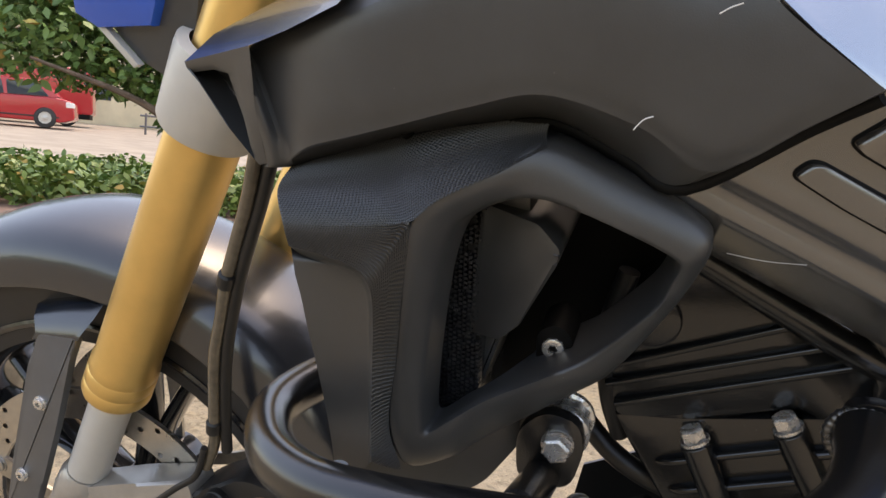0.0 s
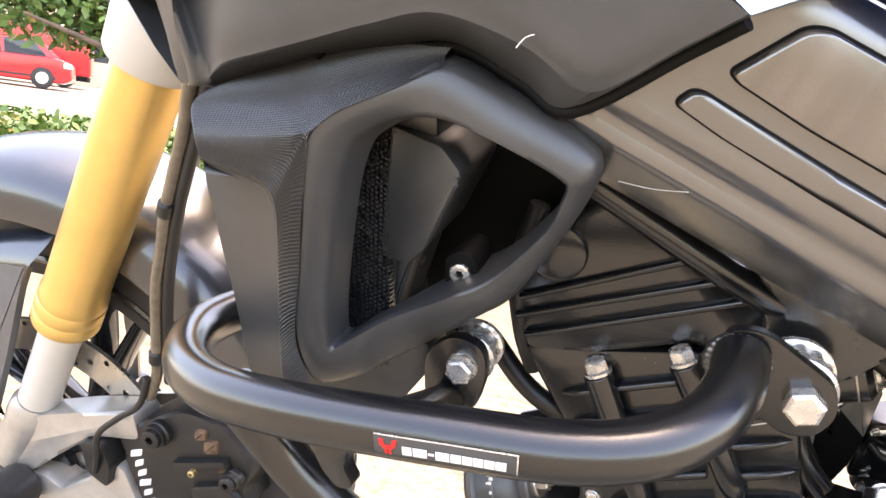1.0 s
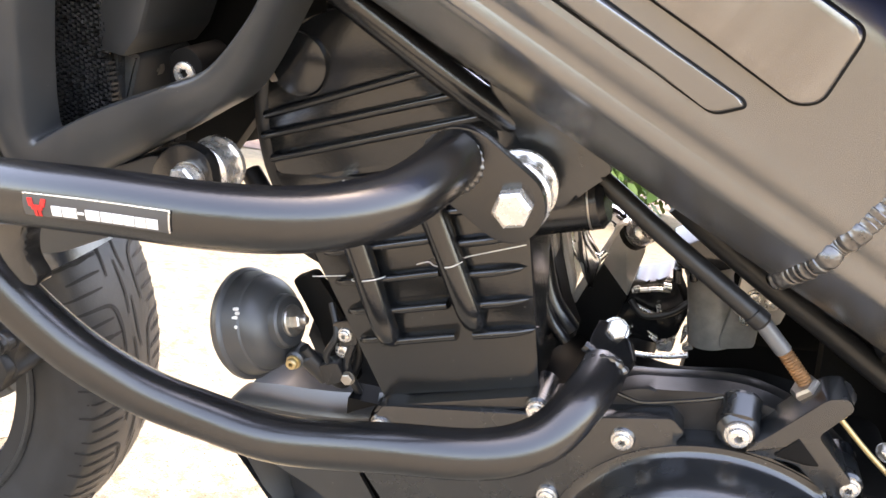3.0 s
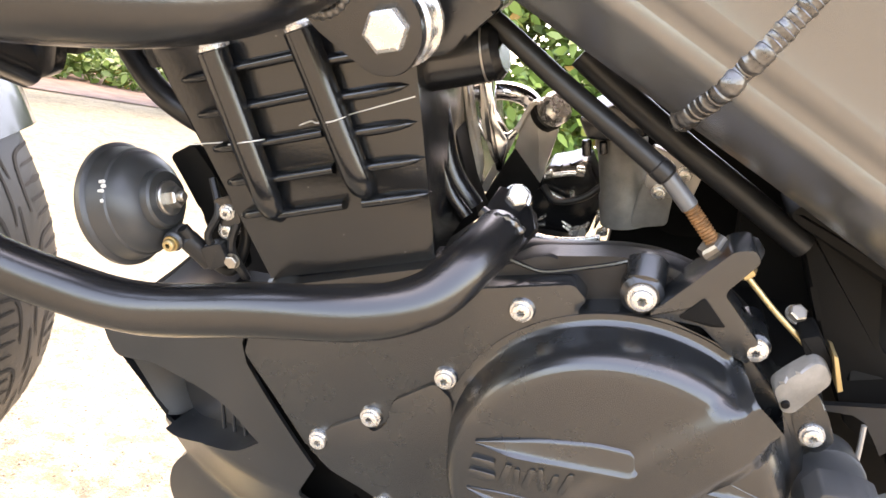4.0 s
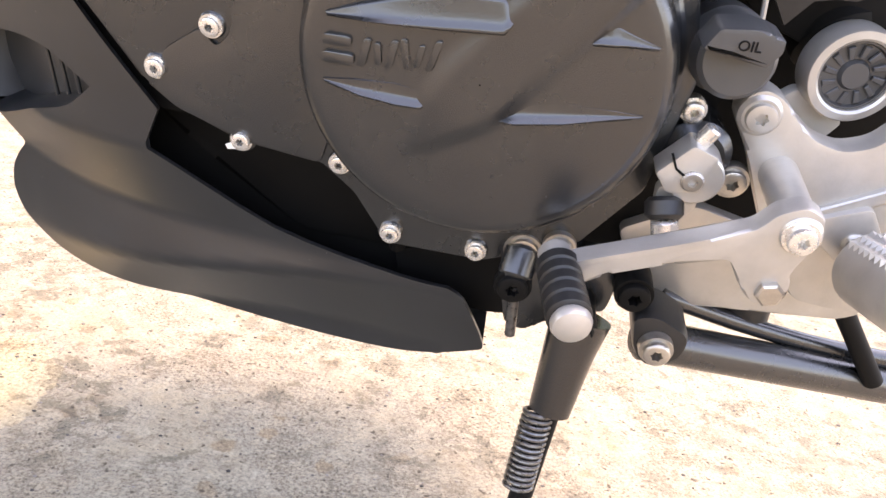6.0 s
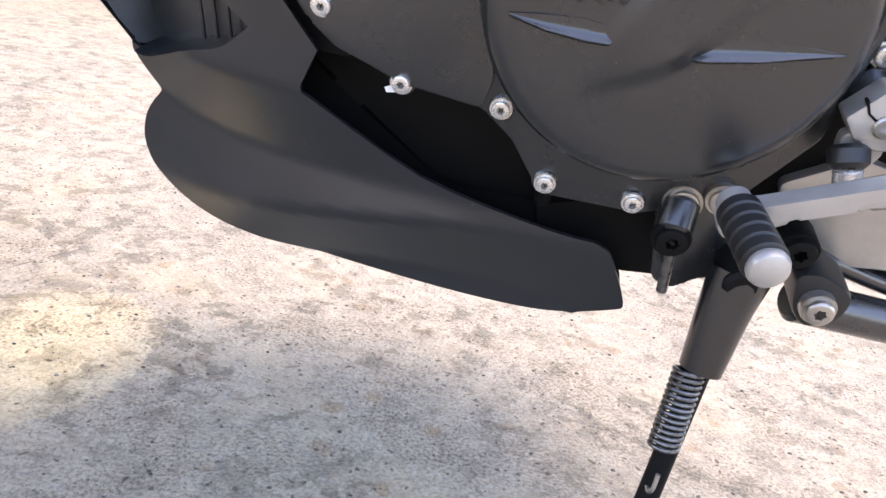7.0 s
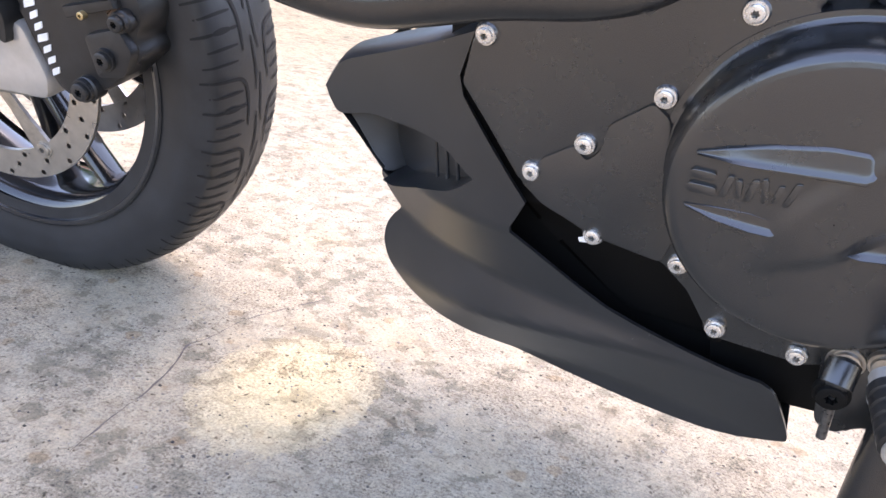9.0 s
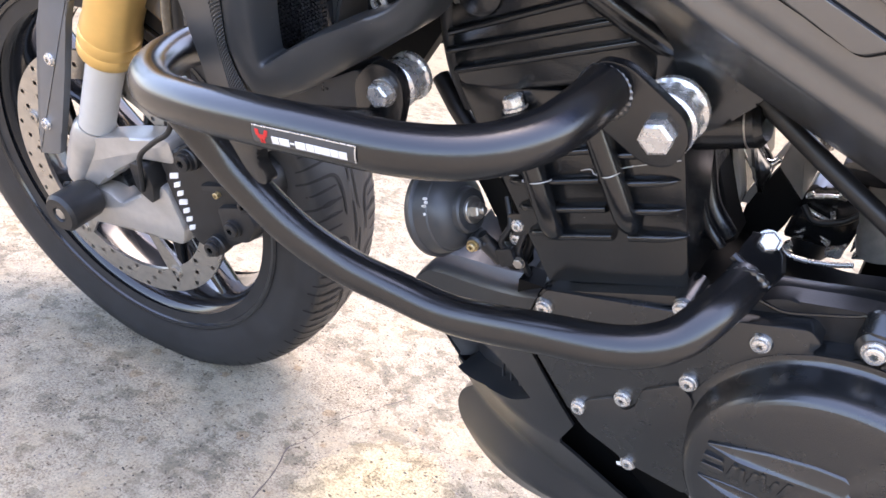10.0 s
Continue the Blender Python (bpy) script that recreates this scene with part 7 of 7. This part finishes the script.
c1 = ramp(t, [(0.30, (0.88, 0.84, 0.80)), (0.5, (1, 1, 1)), (0.68, (1.06, 1.0, 0.92))])
link(hue.outputs["Fac"], c1.inputs["Fac"])
c2 = ramp(t, [(0.37, (0.30, 0.28, 0.26)), (0.45, (0.74, 0.73, 0.72)), (0.53, (1.02, 1.02, 1.02)), (0.61, (1.28, 1.27, 1.25))])
link(grit.outputs["Fac"], c2.inputs["Fac"])
c3 = ramp(t, [(0.0, (0.16, 0.14, 0.12)), (0.11, (0.40, 0.37, 0.34)), (0.20, (1, 1, 1))])
link(pits.outputs["Distance"], c3.inputs["Fac"])
rare = node(t, "ShaderNodeMath")
rare.operation = "GREATER_THAN"
rare.inputs[1].default_value = 0.22
link(pits.outputs["Color"], rare.inputs[0])
tints = ramp(t, [(0.0, (0.80, 0.74, 0.70)), (0.5, (1, 1, 1)), (1.0, (1.12, 1.06, 0.98))])
link(stones.outputs["Color"], tints.inputs["Fac"])
col = blend(t, "MULTIPLY", 1.0, c0.outputs["Color"], c1.outputs["Color"])
bare = ramp(t, [(0.40, (1.0, 1.0, 1.0)), (0.56, (0.5, 0.5, 0.5))])
link(hue.outputs["Fac"], bare.inputs["Fac"])
col = blend(t, "MULTIPLY", bare.outputs["Color"], col, c2.outputs["Color"])
# flaked skin: pale cement film over darker, gritty mortar, with ragged borders
flake = node(t, "ShaderNodeTexNoise", Scale=34.0, Detail=9.0, Roughness=0.72)
link(warp.outputs["Vector"], flake.inputs["Vector"])
film_edge = ramp(t, [(0.0, (0.50, 0.50, 0.48)), (0.42, (0.56, 0.56, 0.535)), (0.455, (0.82, 0.81, 0.79)), (0.50, (1.0, 1.0, 1.0)), (0.60, (1.03, 1.02, 1.01)), (0.68, (1.10, 1.08, 1.05))])
link(flake.outputs["Fac"], film_edge.inputs["Fac"])
# whole areas are flaked, others still smooth
area = node(t, "ShaderNodeTexNoise", Scale=5.5, Detail=4.0, Roughness=0.6)
link(warp.outputs["Vector"], area.inputs["Vector"])
flaked = ramp(t, [(0.38, (0.25, 0.25, 0.25)), (0.54, (1.0, 1.0, 1.0))])
link(area.outputs["Fac"], flaked.inputs["Fac"])
col = blend(t, "MULTIPLY", flaked.outputs["Color"], col, film_edge.outputs["Color"])
col = blend(t, "MULTIPLY", rare.outputs["Value"], col, c3.outputs["Color"])
col = blend(t, "MULTIPLY", 0.7, col, tints.outputs["Color"])
# flat pebbles lie in the cement, a few of them brown or dark grey
shape = ramp(t, [(0.0, (1, 1, 1)), (0.26, (1, 1, 1)), (0.36, (0, 0, 0))])
link(pebbles.outputs["Distance"], shape.inputs["Fac"])
some = ramp(t, [(0.0, (1, 1, 1)), (0.34, (0.6, 0.6, 0.6)), (0.36, (0, 0, 0))])
link(pebbles.outputs["Color"], some.inputs["Fac"])
which = blend(t, "MULTIPLY", 1.0, shape.outputs["Color"], some.outputs["Color"])
stone_tone = ramp(t, [(0.0, (0.62, 0.58, 0.54)), (0.14, (0.86, 0.74, 0.62)), (0.24, (0.72, 0.71, 0.70)), (0.36, (0.95, 0.90, 0.84))])
link(pebbles.outputs["Color"], stone_tone.inputs["Fac"])
col = blend(t, "MULTIPLY", which, col, stone_tone.outputs["Color"])
# a patch of light painted into the colour, with a ragged border
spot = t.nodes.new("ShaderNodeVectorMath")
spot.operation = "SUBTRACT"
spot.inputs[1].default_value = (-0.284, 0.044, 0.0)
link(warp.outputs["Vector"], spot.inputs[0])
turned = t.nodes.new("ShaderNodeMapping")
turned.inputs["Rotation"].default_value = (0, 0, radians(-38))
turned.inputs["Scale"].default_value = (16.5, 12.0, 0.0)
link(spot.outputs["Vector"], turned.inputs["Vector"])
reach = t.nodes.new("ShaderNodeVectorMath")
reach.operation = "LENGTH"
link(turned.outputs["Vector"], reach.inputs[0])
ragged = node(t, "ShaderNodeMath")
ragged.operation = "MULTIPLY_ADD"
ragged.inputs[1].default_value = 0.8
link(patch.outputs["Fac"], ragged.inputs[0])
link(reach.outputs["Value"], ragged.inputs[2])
light_patch = ramp(t, [(0.0, (0.85, 0.85, 0.85)), (0.55, (0.75, 0.75, 0.75)), (1.0, (0.25, 0.25, 0.25)), (1.0, (0.0, 0.0, 0.0))])
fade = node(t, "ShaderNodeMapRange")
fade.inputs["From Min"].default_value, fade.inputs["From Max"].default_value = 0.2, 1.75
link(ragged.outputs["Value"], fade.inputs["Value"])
link(fade.outputs["Result"], light_patch.inputs["Fac"])
col = blend(t, "MULTIPLY", light_patch.outputs["Color"], col, (2.0, 1.86, 1.48))
# further out the colour is darkened to hold down the ground's brightness
far_out = t.nodes.new("ShaderNodeVectorMath")
far_out.operation = "LENGTH"
link(warp.outputs["Vector"], far_out.inputs[0])
uneven = node(t, "ShaderNodeMath")
uneven.operation = "MULTIPLY_ADD"
uneven.inputs[1].default_value = 1.2
link(stain.outputs["Fac"], uneven.inputs[0])
link(far_out.outputs["Value"], uneven.inputs[2])
far_tone = node(t, "ShaderNodeMapRange")
far_tone.inputs["From Min"].default_value, far_tone.inputs["From Max"].default_value = 1.1, 3.0
link(uneven.outputs["Value"], far_tone.inputs["Value"])
col = blend(t, "MULTIPLY", far_tone.outputs["Result"], col, (0.80, 0.76, 0.66))
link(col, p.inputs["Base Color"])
p.inputs["Roughness"].default_value = 0.85
b1 = node(t, "ShaderNodeBump", Strength=0.85, Distance=0.007)
b2 = node(t, "ShaderNodeBump", Strength=0.7, Distance=0.0022)
link(flake.outputs["Fac"], b1.inputs["Height"])
link(grit.outputs["Fac"], b2.inputs["Height"])
link(b1.outputs["Normal"], b2.inputs["Normal"])
link(b2.outputs["Normal"], p.inputs["Normal"])

# a hairline crack runs across it
crack_bm = bmesh.new()
line = spline([(-0.380, -0.150, 0), (-0.389, -0.093, 0), (-0.394, -0.047, 0), (-0.407, 0.005, 0), (-0.420, 0.036, 0), (-0.414, 0.064, 0), (-0.410, 0.116, 0), (-0.398, 0.152, 0), (-0.370, 0.22, 0)], 5)
rng = random.Random(2)
loft(crack_bm, [[p + Vector((e * rng.uniform(0.0003, 0.0010) + rng.uniform(-0.0008, 0.0008), 0, 0.0006)) for e in (-1, 1)] for p in line])
bm = bmesh.new()
loft(bm, [[(x, y, 0) for x in (-400, -60, -12, -3, 0, 3, 12, 60, 400)] for y in (-400, -60, -12, -3, 0, 3, 12, 60, 400)])
ground = tagged(part("ground", bm, ground_mat, None), "worn sand-coloured concrete ground with pits and a painted patch of light", "ground", kind="structure")

# loose grit and small chips of stone lie on it
grit_mat = surface("loose_stone_grit", (0.28, 0.255, 0.225), 0.9, bump=0)
gt = grit_mat.node_tree
gg = gt.nodes.new("ShaderNodeNewGeometry")
gr = ramp(gt, [(0.0, (0.03, 0.028, 0.026)), (0.3, (0.10, 0.09, 0.08)), (0.7, (0.20, 0.18, 0.155)), (1.0, (0.27, 0.25, 0.215))])
gt.links.new(gg.outputs["Random Per Island"], gr.inputs["Fac"])
gt.links.new(gr.outputs["Color"], gt.nodes["Principled BSDF"].inputs["Base Color"])
rng = random.Random(31)
verts, faces = [], []
for _ in range(13000):
    x, y, r = rng.uniform(-1.3, 0.7), rng.uniform(-0.9, 0.9), 0.0006 + 0.0013 * rng.random() ** 4
    n0, turn, tall = len(verts), rng.uniform(0, 6.28), rng.uniform(0.35, 0.7)
    for k in range(5):
        a, s = turn + k * 1.2566, rng.uniform(0.7, 1.25)
        verts.append((x + r * s * 1.3 * math.cos(a), y + r * s * math.sin(a), -0.0002))
    for k in range(5):
        a, s = turn + k * 1.2566, rng.uniform(0.4, 0.8)
        verts.append((x + r * s * 1.3 * math.cos(a), y + r * s * math.sin(a), r * tall * rng.uniform(0.8, 1.2)))
    faces += [(n0 + k, n0 + (k + 1) % 5, n0 + 5 + (k + 1) % 5, n0 + 5 + k) for k in range(5)] + [tuple(n0 + 5 + k for k in range(5))]
grit_mesh = bpy.data.meshes.new("grit")
grit_mesh.from_pydata(verts, [], faces)
grit_mesh.materials.append(grit_mat)
tagged(new("grit", grit_mesh), "loose grit and stone chips on the concrete", "grit", kind="stuff")
part("crack", crack_bm, surface("dark_crack_dirt", (0.10, 0.085, 0.075), 0.95, bump=0), ground)

# ---- distance: verge, road, cars, fence, wall, tree and hedge ----
AWAY = Vector((-0.682, 0.731, 0)).normalized()
ACROSS = Vector((0.731, 0.682, 0)).normalized()


def far(d, s, z=0.0):
    """d metres out towards the street, s metres to the right of that line."""
    return AWAY * d + ACROSS * s + Vector((0, 0, z + 0.033 * max(0, d - 7)))  # raised with distance to fit the camera's view


def sheet(name, d0, d1, s0, s1, z, material, label, category):
    bm = bmesh.new()
    n = 12
    loft(bm, [[far(d, s0 + (s1 - s0) * i / n, z) for i in range(n + 1)] for d in (d0, (d0 + d1) / 2, d1)])
    return tagged(part(name, bm, material, None), label, category, kind="structure")


road_mat = surface("pale_sunlit_road", (0.30, 0.262, 0.21), 0.9, var=0.2, coarse=1.5, fine=60, bump=0.3, depth=0.003)
soil_mat = surface("dark_verge_soil", (0.16, 0.11, 0.09), 0.95, var=0.4, coarse=6, fine=80, bump=0.4, depth=0.01)
sheet("road", 9.5, 40.0, -40, 60, 0.006, road_mat, "pale sunlit street surface", "road")
sheet("verge", 5.6, 9.4, -30, 40, 0.008, soil_mat, "dark soil verge beside the street", "verge")


def leaf_stuff(name, blobs, count, size, colours, parent, seed, kind_label, clear=None):
    rng = random.Random(seed)
    bm = bmesh.new()
    for _ in range(count):
        c, r = rng.choice(blobs)
        while True:
            q = Vector((rng.uniform(-1, 1), rng.uniform(-1, 1), rng.uniform(-1, 1)))
            if 0.15 < q.length < 1:
                break
        q = Vector(c) + Vector((q.x * r[0], q.y * r[1], q.z * r[2]))
        if clear and clear(q):
            continue
        d = Vector((rng.uniform(-1, 1), rng.uniform(-1, 1), rng.uniform(-0.9, 0.3))).normalized()
        n = Vector((rng.uniform(-1, 1), rng.uniform(-1, 1), rng.uniform(0.2, 1))).normalized()
        s = d.cross(n).normalized()
        L = size * rng.uniform(0.6, 1.4)
        W = L * 0.26
        vs = [bm.verts.new(p) for p in (q, q + d * L * 0.35 + s * W, q + d * L * 0.7 + s * W * 0.8, q + d * L - n * L * 0.1, q + d * L * 0.7 - s * W * 0.8, q + d * L * 0.35 - s * W)]
        bm.faces.new(vs)
    return part(name, bm, colours, parent, kind_label)


def leaf_mat(name, a, b):
    m = surface(name, a, 0.45, bump=0)
    t = m.node_tree
    geo = t.nodes.new("ShaderNodeNewGeometry")
    r = ramp(t, [(0.0, a), (0.6, tuple(0.5 * (p + q) for p, q in zip(a, b))), (0.95, b), (1.0, (0.35, 0.20, 0.04))])
    t.links.new(geo.outputs["Random Per Island"], r.inputs["Fac"])
    pr = t.nodes["Principled BSDF"]
    t.links.new(r.outputs["Color"], pr.inputs["Base Color"])
    pr.inputs["Transmission Weight"].default_value = 0.0
    pr.inputs["Subsurface Weight"].default_value = 0.0
    return m


leaf_dark = leaf_mat("tree_leaves", (0.06, 0.13, 0.035), (0.15, 0.25, 0.065))
leaf_light = leaf_mat("shrub_leaves", (0.07, 0.145, 0.03), (0.19, 0.28, 0.065))
bark = surface("rough_bark", (0.14, 0.10, 0.075), 0.9, var=0.4, coarse=12, fine=60, bump=0.6, depth=0.01)


def tree(base, height, blobs, count, seed, label, size):
    b = Vector(base)
    ob = tagged(new("tree"), label, "tree")
    ob.location = b
    rng = random.Random(seed)
    part("trunk", tube(bmesh.new(), [(0, 0, -0.05), (0.02, 0.01, height * 0.2), (-0.01, 0.03, height * 0.45), (0.03, 0.0, height * 0.75)], lambda t: 0.062 * (1 - 0.5 * t) + 0.02 * max(0, 0.12 - t) / 0.12, 14), bark, ob)
    for k in range(7):
        a = 2 * math.pi * k / 7 + rng.uniform(-0.3, 0.3)
        h = height * rng.uniform(0.38, 0.7)
        e = Vector((math.cos(a), math.sin(a), 0)) * rng.uniform(0.7, 1.3)
        part("limb", tube(bmesh.new(), [(0.01, 0.01, h), e * 0.4 + Vector((0, 0, h + 0.25)), e + Vector((0, 0, h + 0.4 + rng.uniform(0, 0.3)))], lambda t: 0.035 * (1 - 0.75 * t), 8), bark, ob)
    leaf_stuff("crown", blobs, count, size, leaf_dark, ob, seed, "many narrow green leaves")
    return ob


T0 = far(5.0, -0.10)
crown_blobs = [(tuple(ACROSS * s + AWAY * d + Vector((0, 0, z + 0.12))), (0.36, 0.36, r)) for s, d, z, r in
               ((-1.25, 0.2, 1.20, 0.36), (-0.95, -0.1, 1.15, 0.38), (-0.65, 0.2, 1.12, 0.36), (-0.40, 0.0, 1.10, 0.36), (-0.15, 0.1, 1.02, 0.34), (0.12, 0.0, 1.08, 0.36), (0.40, 0.1, 1.15, 0.40),
                (-0.80, 0.3, 1.60, 0.45), (-0.20, 0.2, 1.65, 0.45), (0.30, 0.2, 1.60, 0.45), (-1.30, 0.3, 1.65, 0.45))] + [(tuple(ACROSS * -0.08 + Vector((0, 0, 0.80))), (0.16, 0.16, 0.20))]
tree(T0, 1.6, crown_blobs, 15000, 11, "young street tree with drooping green leaves", 0.062)
tree(far(5.6, 1.1), 2.4, [((0, 0, 1.5), (0.7, 0.7, 0.6)), ((0.5, 0.5, 1.9), (0.8, 0.8, 0.6))], 5000, 12, "small leafy tree beside the verge", 0.09)
shrub = tagged(new("shrub_border"), "low green shrubs and grass along the verge", "shrub", kind="stuff")
blobs = [(far(7.0 + 0.7 * (k % 3), -2.6 + 0.24 * k, 0.20), (0.42, 0.42, 0.22)) for k in range(16)]
ob = leaf_stuff("shrub_leaves", blobs, 14000, 0.075, leaf_light, None, 5, "")
tagged(ob, "low green shrubs and grass along the verge", "shrub", kind="stuff")
bpy.data.objects.remove(shrub)
hedge_blobs = [((-2.0 + 0.4 * k, 5.6 + 0.3 * (k % 2), 0.45 + 0.45 * (k % 4)), (0.6, 0.4, 0.5)) for k in range(22)] + [((-1.2 + 0.8 * k, 6.4, 1.5), (0.7, 0.4, 0.6)) for k in range(6)] + [((-2.4 + 0.7 * k, 7.2, 0.5 + 0.8 * (k % 3)), (0.8, 0.3, 0.7)) for k in range(16)]
tagged(leaf_stuff("hedge", hedge_blobs, 46000, 0.11, leaf_light, None, 9, ""), "sunlit green hedge behind the motorcycle", "hedge", kind="stuff")

# trees added out of view to darken the low horizon in reflections
back_blobs = [((-24.0 + 2.2 * k, -17.0 - 1.0 * (k % 3), 0.8 + 0.5 * (k % 4)), (1.8, 1.2, 1.0)) for k in range(22)]
tagged(leaf_stuff("tree_row", back_blobs, 8000, 0.34, leaf_dark, None, 14, ""), "unseen row of dark green trees, added for reflections", "trees", kind="stuff")

car_red = surface("red_car_paint", (0.42, 0.012, 0.02), 0.22, coat=0.5, bump=0, var=0.04)
glass = surface("dark_car_glass", (0.03, 0.045, 0.06), 0.06, bump=0)


def car(name, at, length, height, label):
    """A parked car seen from its side, long axis along ACROSS, nose to the left."""
    ob = tagged(new(name), label, "car")
    ob.matrix_world = Matrix.Translation(at) @ Matrix.Rotation(math.atan2(ACROSS.y, ACROSS.x), 4, "Z")
    h, l = height, length
    def shell(outline, half, bev):
        bm = bmesh.new()
        plate(bm, rounded([(u * l, w * h) for u, w in outline], 0.10, 4), -half, half, bev, 3)
        return bm
    body = part("body", shell([(-0.5, 0.20), (-0.5, 0.42), (-0.47, 0.52), (-0.24, 0.60), (0.40, 0.64), (0.49, 0.58), (0.5, 0.22), (0.42, 0.14), (-0.42, 0.14)], 0.86, 0.06), car_red, ob, "red painted body")
    part("cabin", shell([(-0.26, 0.58), (-0.12, 0.95), (0.02, 1.0), (0.28, 0.98), (0.42, 0.62)], 0.74, 0.06), car_red, ob)
    for n_, o in (("side_window", [(-0.19, 0.64), (-0.10, 0.90), (0.03, 0.93), (0.05, 0.64)]), ("side_window", [(0.07, 0.64), (0.06, 0.93), (0.25, 0.91), (0.33, 0.66)])):
        bm = bmesh.new()
        plate(bm, rounded([(u * l, w * h) for u, w in o], 0.05), -0.752, -0.73, 0.004)
        part(n_, bm, glass, ob)
    for u in (-0.31, 0.31):
        bm = bmesh.new()
        lathe(bm, [(0.0, 0.10), (0.19, 0.10), (0.20, 0.12), (0.29, 0.11), (0.31, 0.08), (0.31, -0.10)], (u * l, -0.78, 0.31), (0, -1, 0), 28)
        w = part("wheel", bm, M["rubber"], ob, "black tyre")
        bm = bmesh.new()
        lathe(bm, [(0.0, 0.13), (0.05, 0.13), (0.08, 0.115), (0.18, 0.125), (0.19, 0.11)], (u * l, -0.78, 0.31), (0, -1, 0), 10)
        part("rim", bm, M["silver"], w)
    bm = bmesh.new()
    plate(bm, rounded([(0.44 * l, 0.46 * h), (0.44 * l, 0.58 * h), (0.495 * l, 0.56 * h), (0.50 * l, 0.46 * h)], 0.04), -0.872, -0.80, 0.01)
    part("lamp", bm, M["white"], ob, "pale lamp lens")
    bm = bmesh.new()
    plate(bm, [(-0.40 * l, 0.22 * h), (0.40 * l, 0.22 * h), (0.40 * l, 0.25 * h), (-0.40 * l, 0.25 * h)], -0.875, -0.84, 0.01)
    part("sill", bm, M["soft"], ob)
    return ob


car("red_car", far(27.2, -4.4), 4.3, 1.45, "red estate car parked across the street")
van = tagged(new("red_van"), "red box van parked behind the car", "van")
van.matrix_world = Matrix.Translation(far(31.5, -3.5)) @ Matrix.Rotation(math.atan2(ACROSS.y, ACROSS.x), 4, "Z")
bm = bmesh.new()
plate(bm, rounded([(-3.6, 0.45), (-3.6, 2.0), (1.5, 2.05), (1.55, 0.45)], 0.12), -1.0, 1.0, 0.06, 3)
part("body", bm, car_red, van, "red box body")
for u in (-2.4, 0.7):
    rod("wheel", van, (u, -1.02, 0.36), (u, -0.75, 0.36), 0.36, "rubber")
bm = bmesh.new()
plate(bm, [(-3.5, 0.30), (1.45, 0.30), (1.45, 0.46), (-3.5, 0.46)], -0.95, 0.95, 0.02)
part("chassis", bm, M["dark"], van)
fence = tagged(new("fence"), "low dark metal rail fence along the street", "fence")
fence.matrix_world = Matrix.Translation(far(29.5, 0)) @ Matrix.Rotation(math.atan2(ACROSS.y, ACROSS.x), 4, "Z")
for k in range(14):
    rod("post", fence, (-0.2 + 1.1 * k, 0, 0), (-0.2 + 1.1 * k, 0, 0.75), 0.04, "grey", seg=8)
for z in (0.28, 0.66):
    rod("rail", fence, (-0.4, 0, z), (14.5, 0, z), 0.035, "grey", seg=8)
wall_mat = surface("cream_render", (0.62, 0.53, 0.36), 0.9, var=0.15, coarse=0.8, fine=20, bump=0.2, depth=0.004)
house = tagged(new("street_building"), "cream rendered low building beyond the street", "building")
house.matrix_world = Matrix.Translation(far(38, 2)) @ Matrix.Rotation(math.atan2(ACROSS.y, ACROSS.x), 4, "Z")
bm = bmesh.new()
plate(bm, [(-16, 0), (-16, 4.2), (16, 4.2), (16, 0)], 0, 6, 0.05)
part("wall", bm, wall_mat, house)
bm = bmesh.new()
plate(bm, [(-16.4, 4.2), (-16.4, 4.5), (16.4, 4.5), (16.4, 4.2)], -0.4, 6.4, 0.03)
part("roof", bm, M["grey"], house)
for k in range(7):
    bm = bmesh.new()
    plate(bm, [(-14 + 4.4 * k, 1.1), (-14 + 4.4 * k, 2.6), (-12.4 + 4.4 * k, 2.6), (-12.4 + 4.4 * k, 1.1)], -0.03, 0.05, 0.01)
    part("window", bm, glass, house)
far_tree_blobs = [(far(44 + 3 * (k % 2), -22 + 4.5 * k, 5.5 + 1.2 * (k % 3)), (3.2, 3.2, 2.6)) for k in range(12)]
tagged(leaf_stuff("far_trees", far_tree_blobs, 6000, 0.9, leaf_dark, None, 21, ""), "dark green trees beyond the buildings", "trees", kind="stuff")
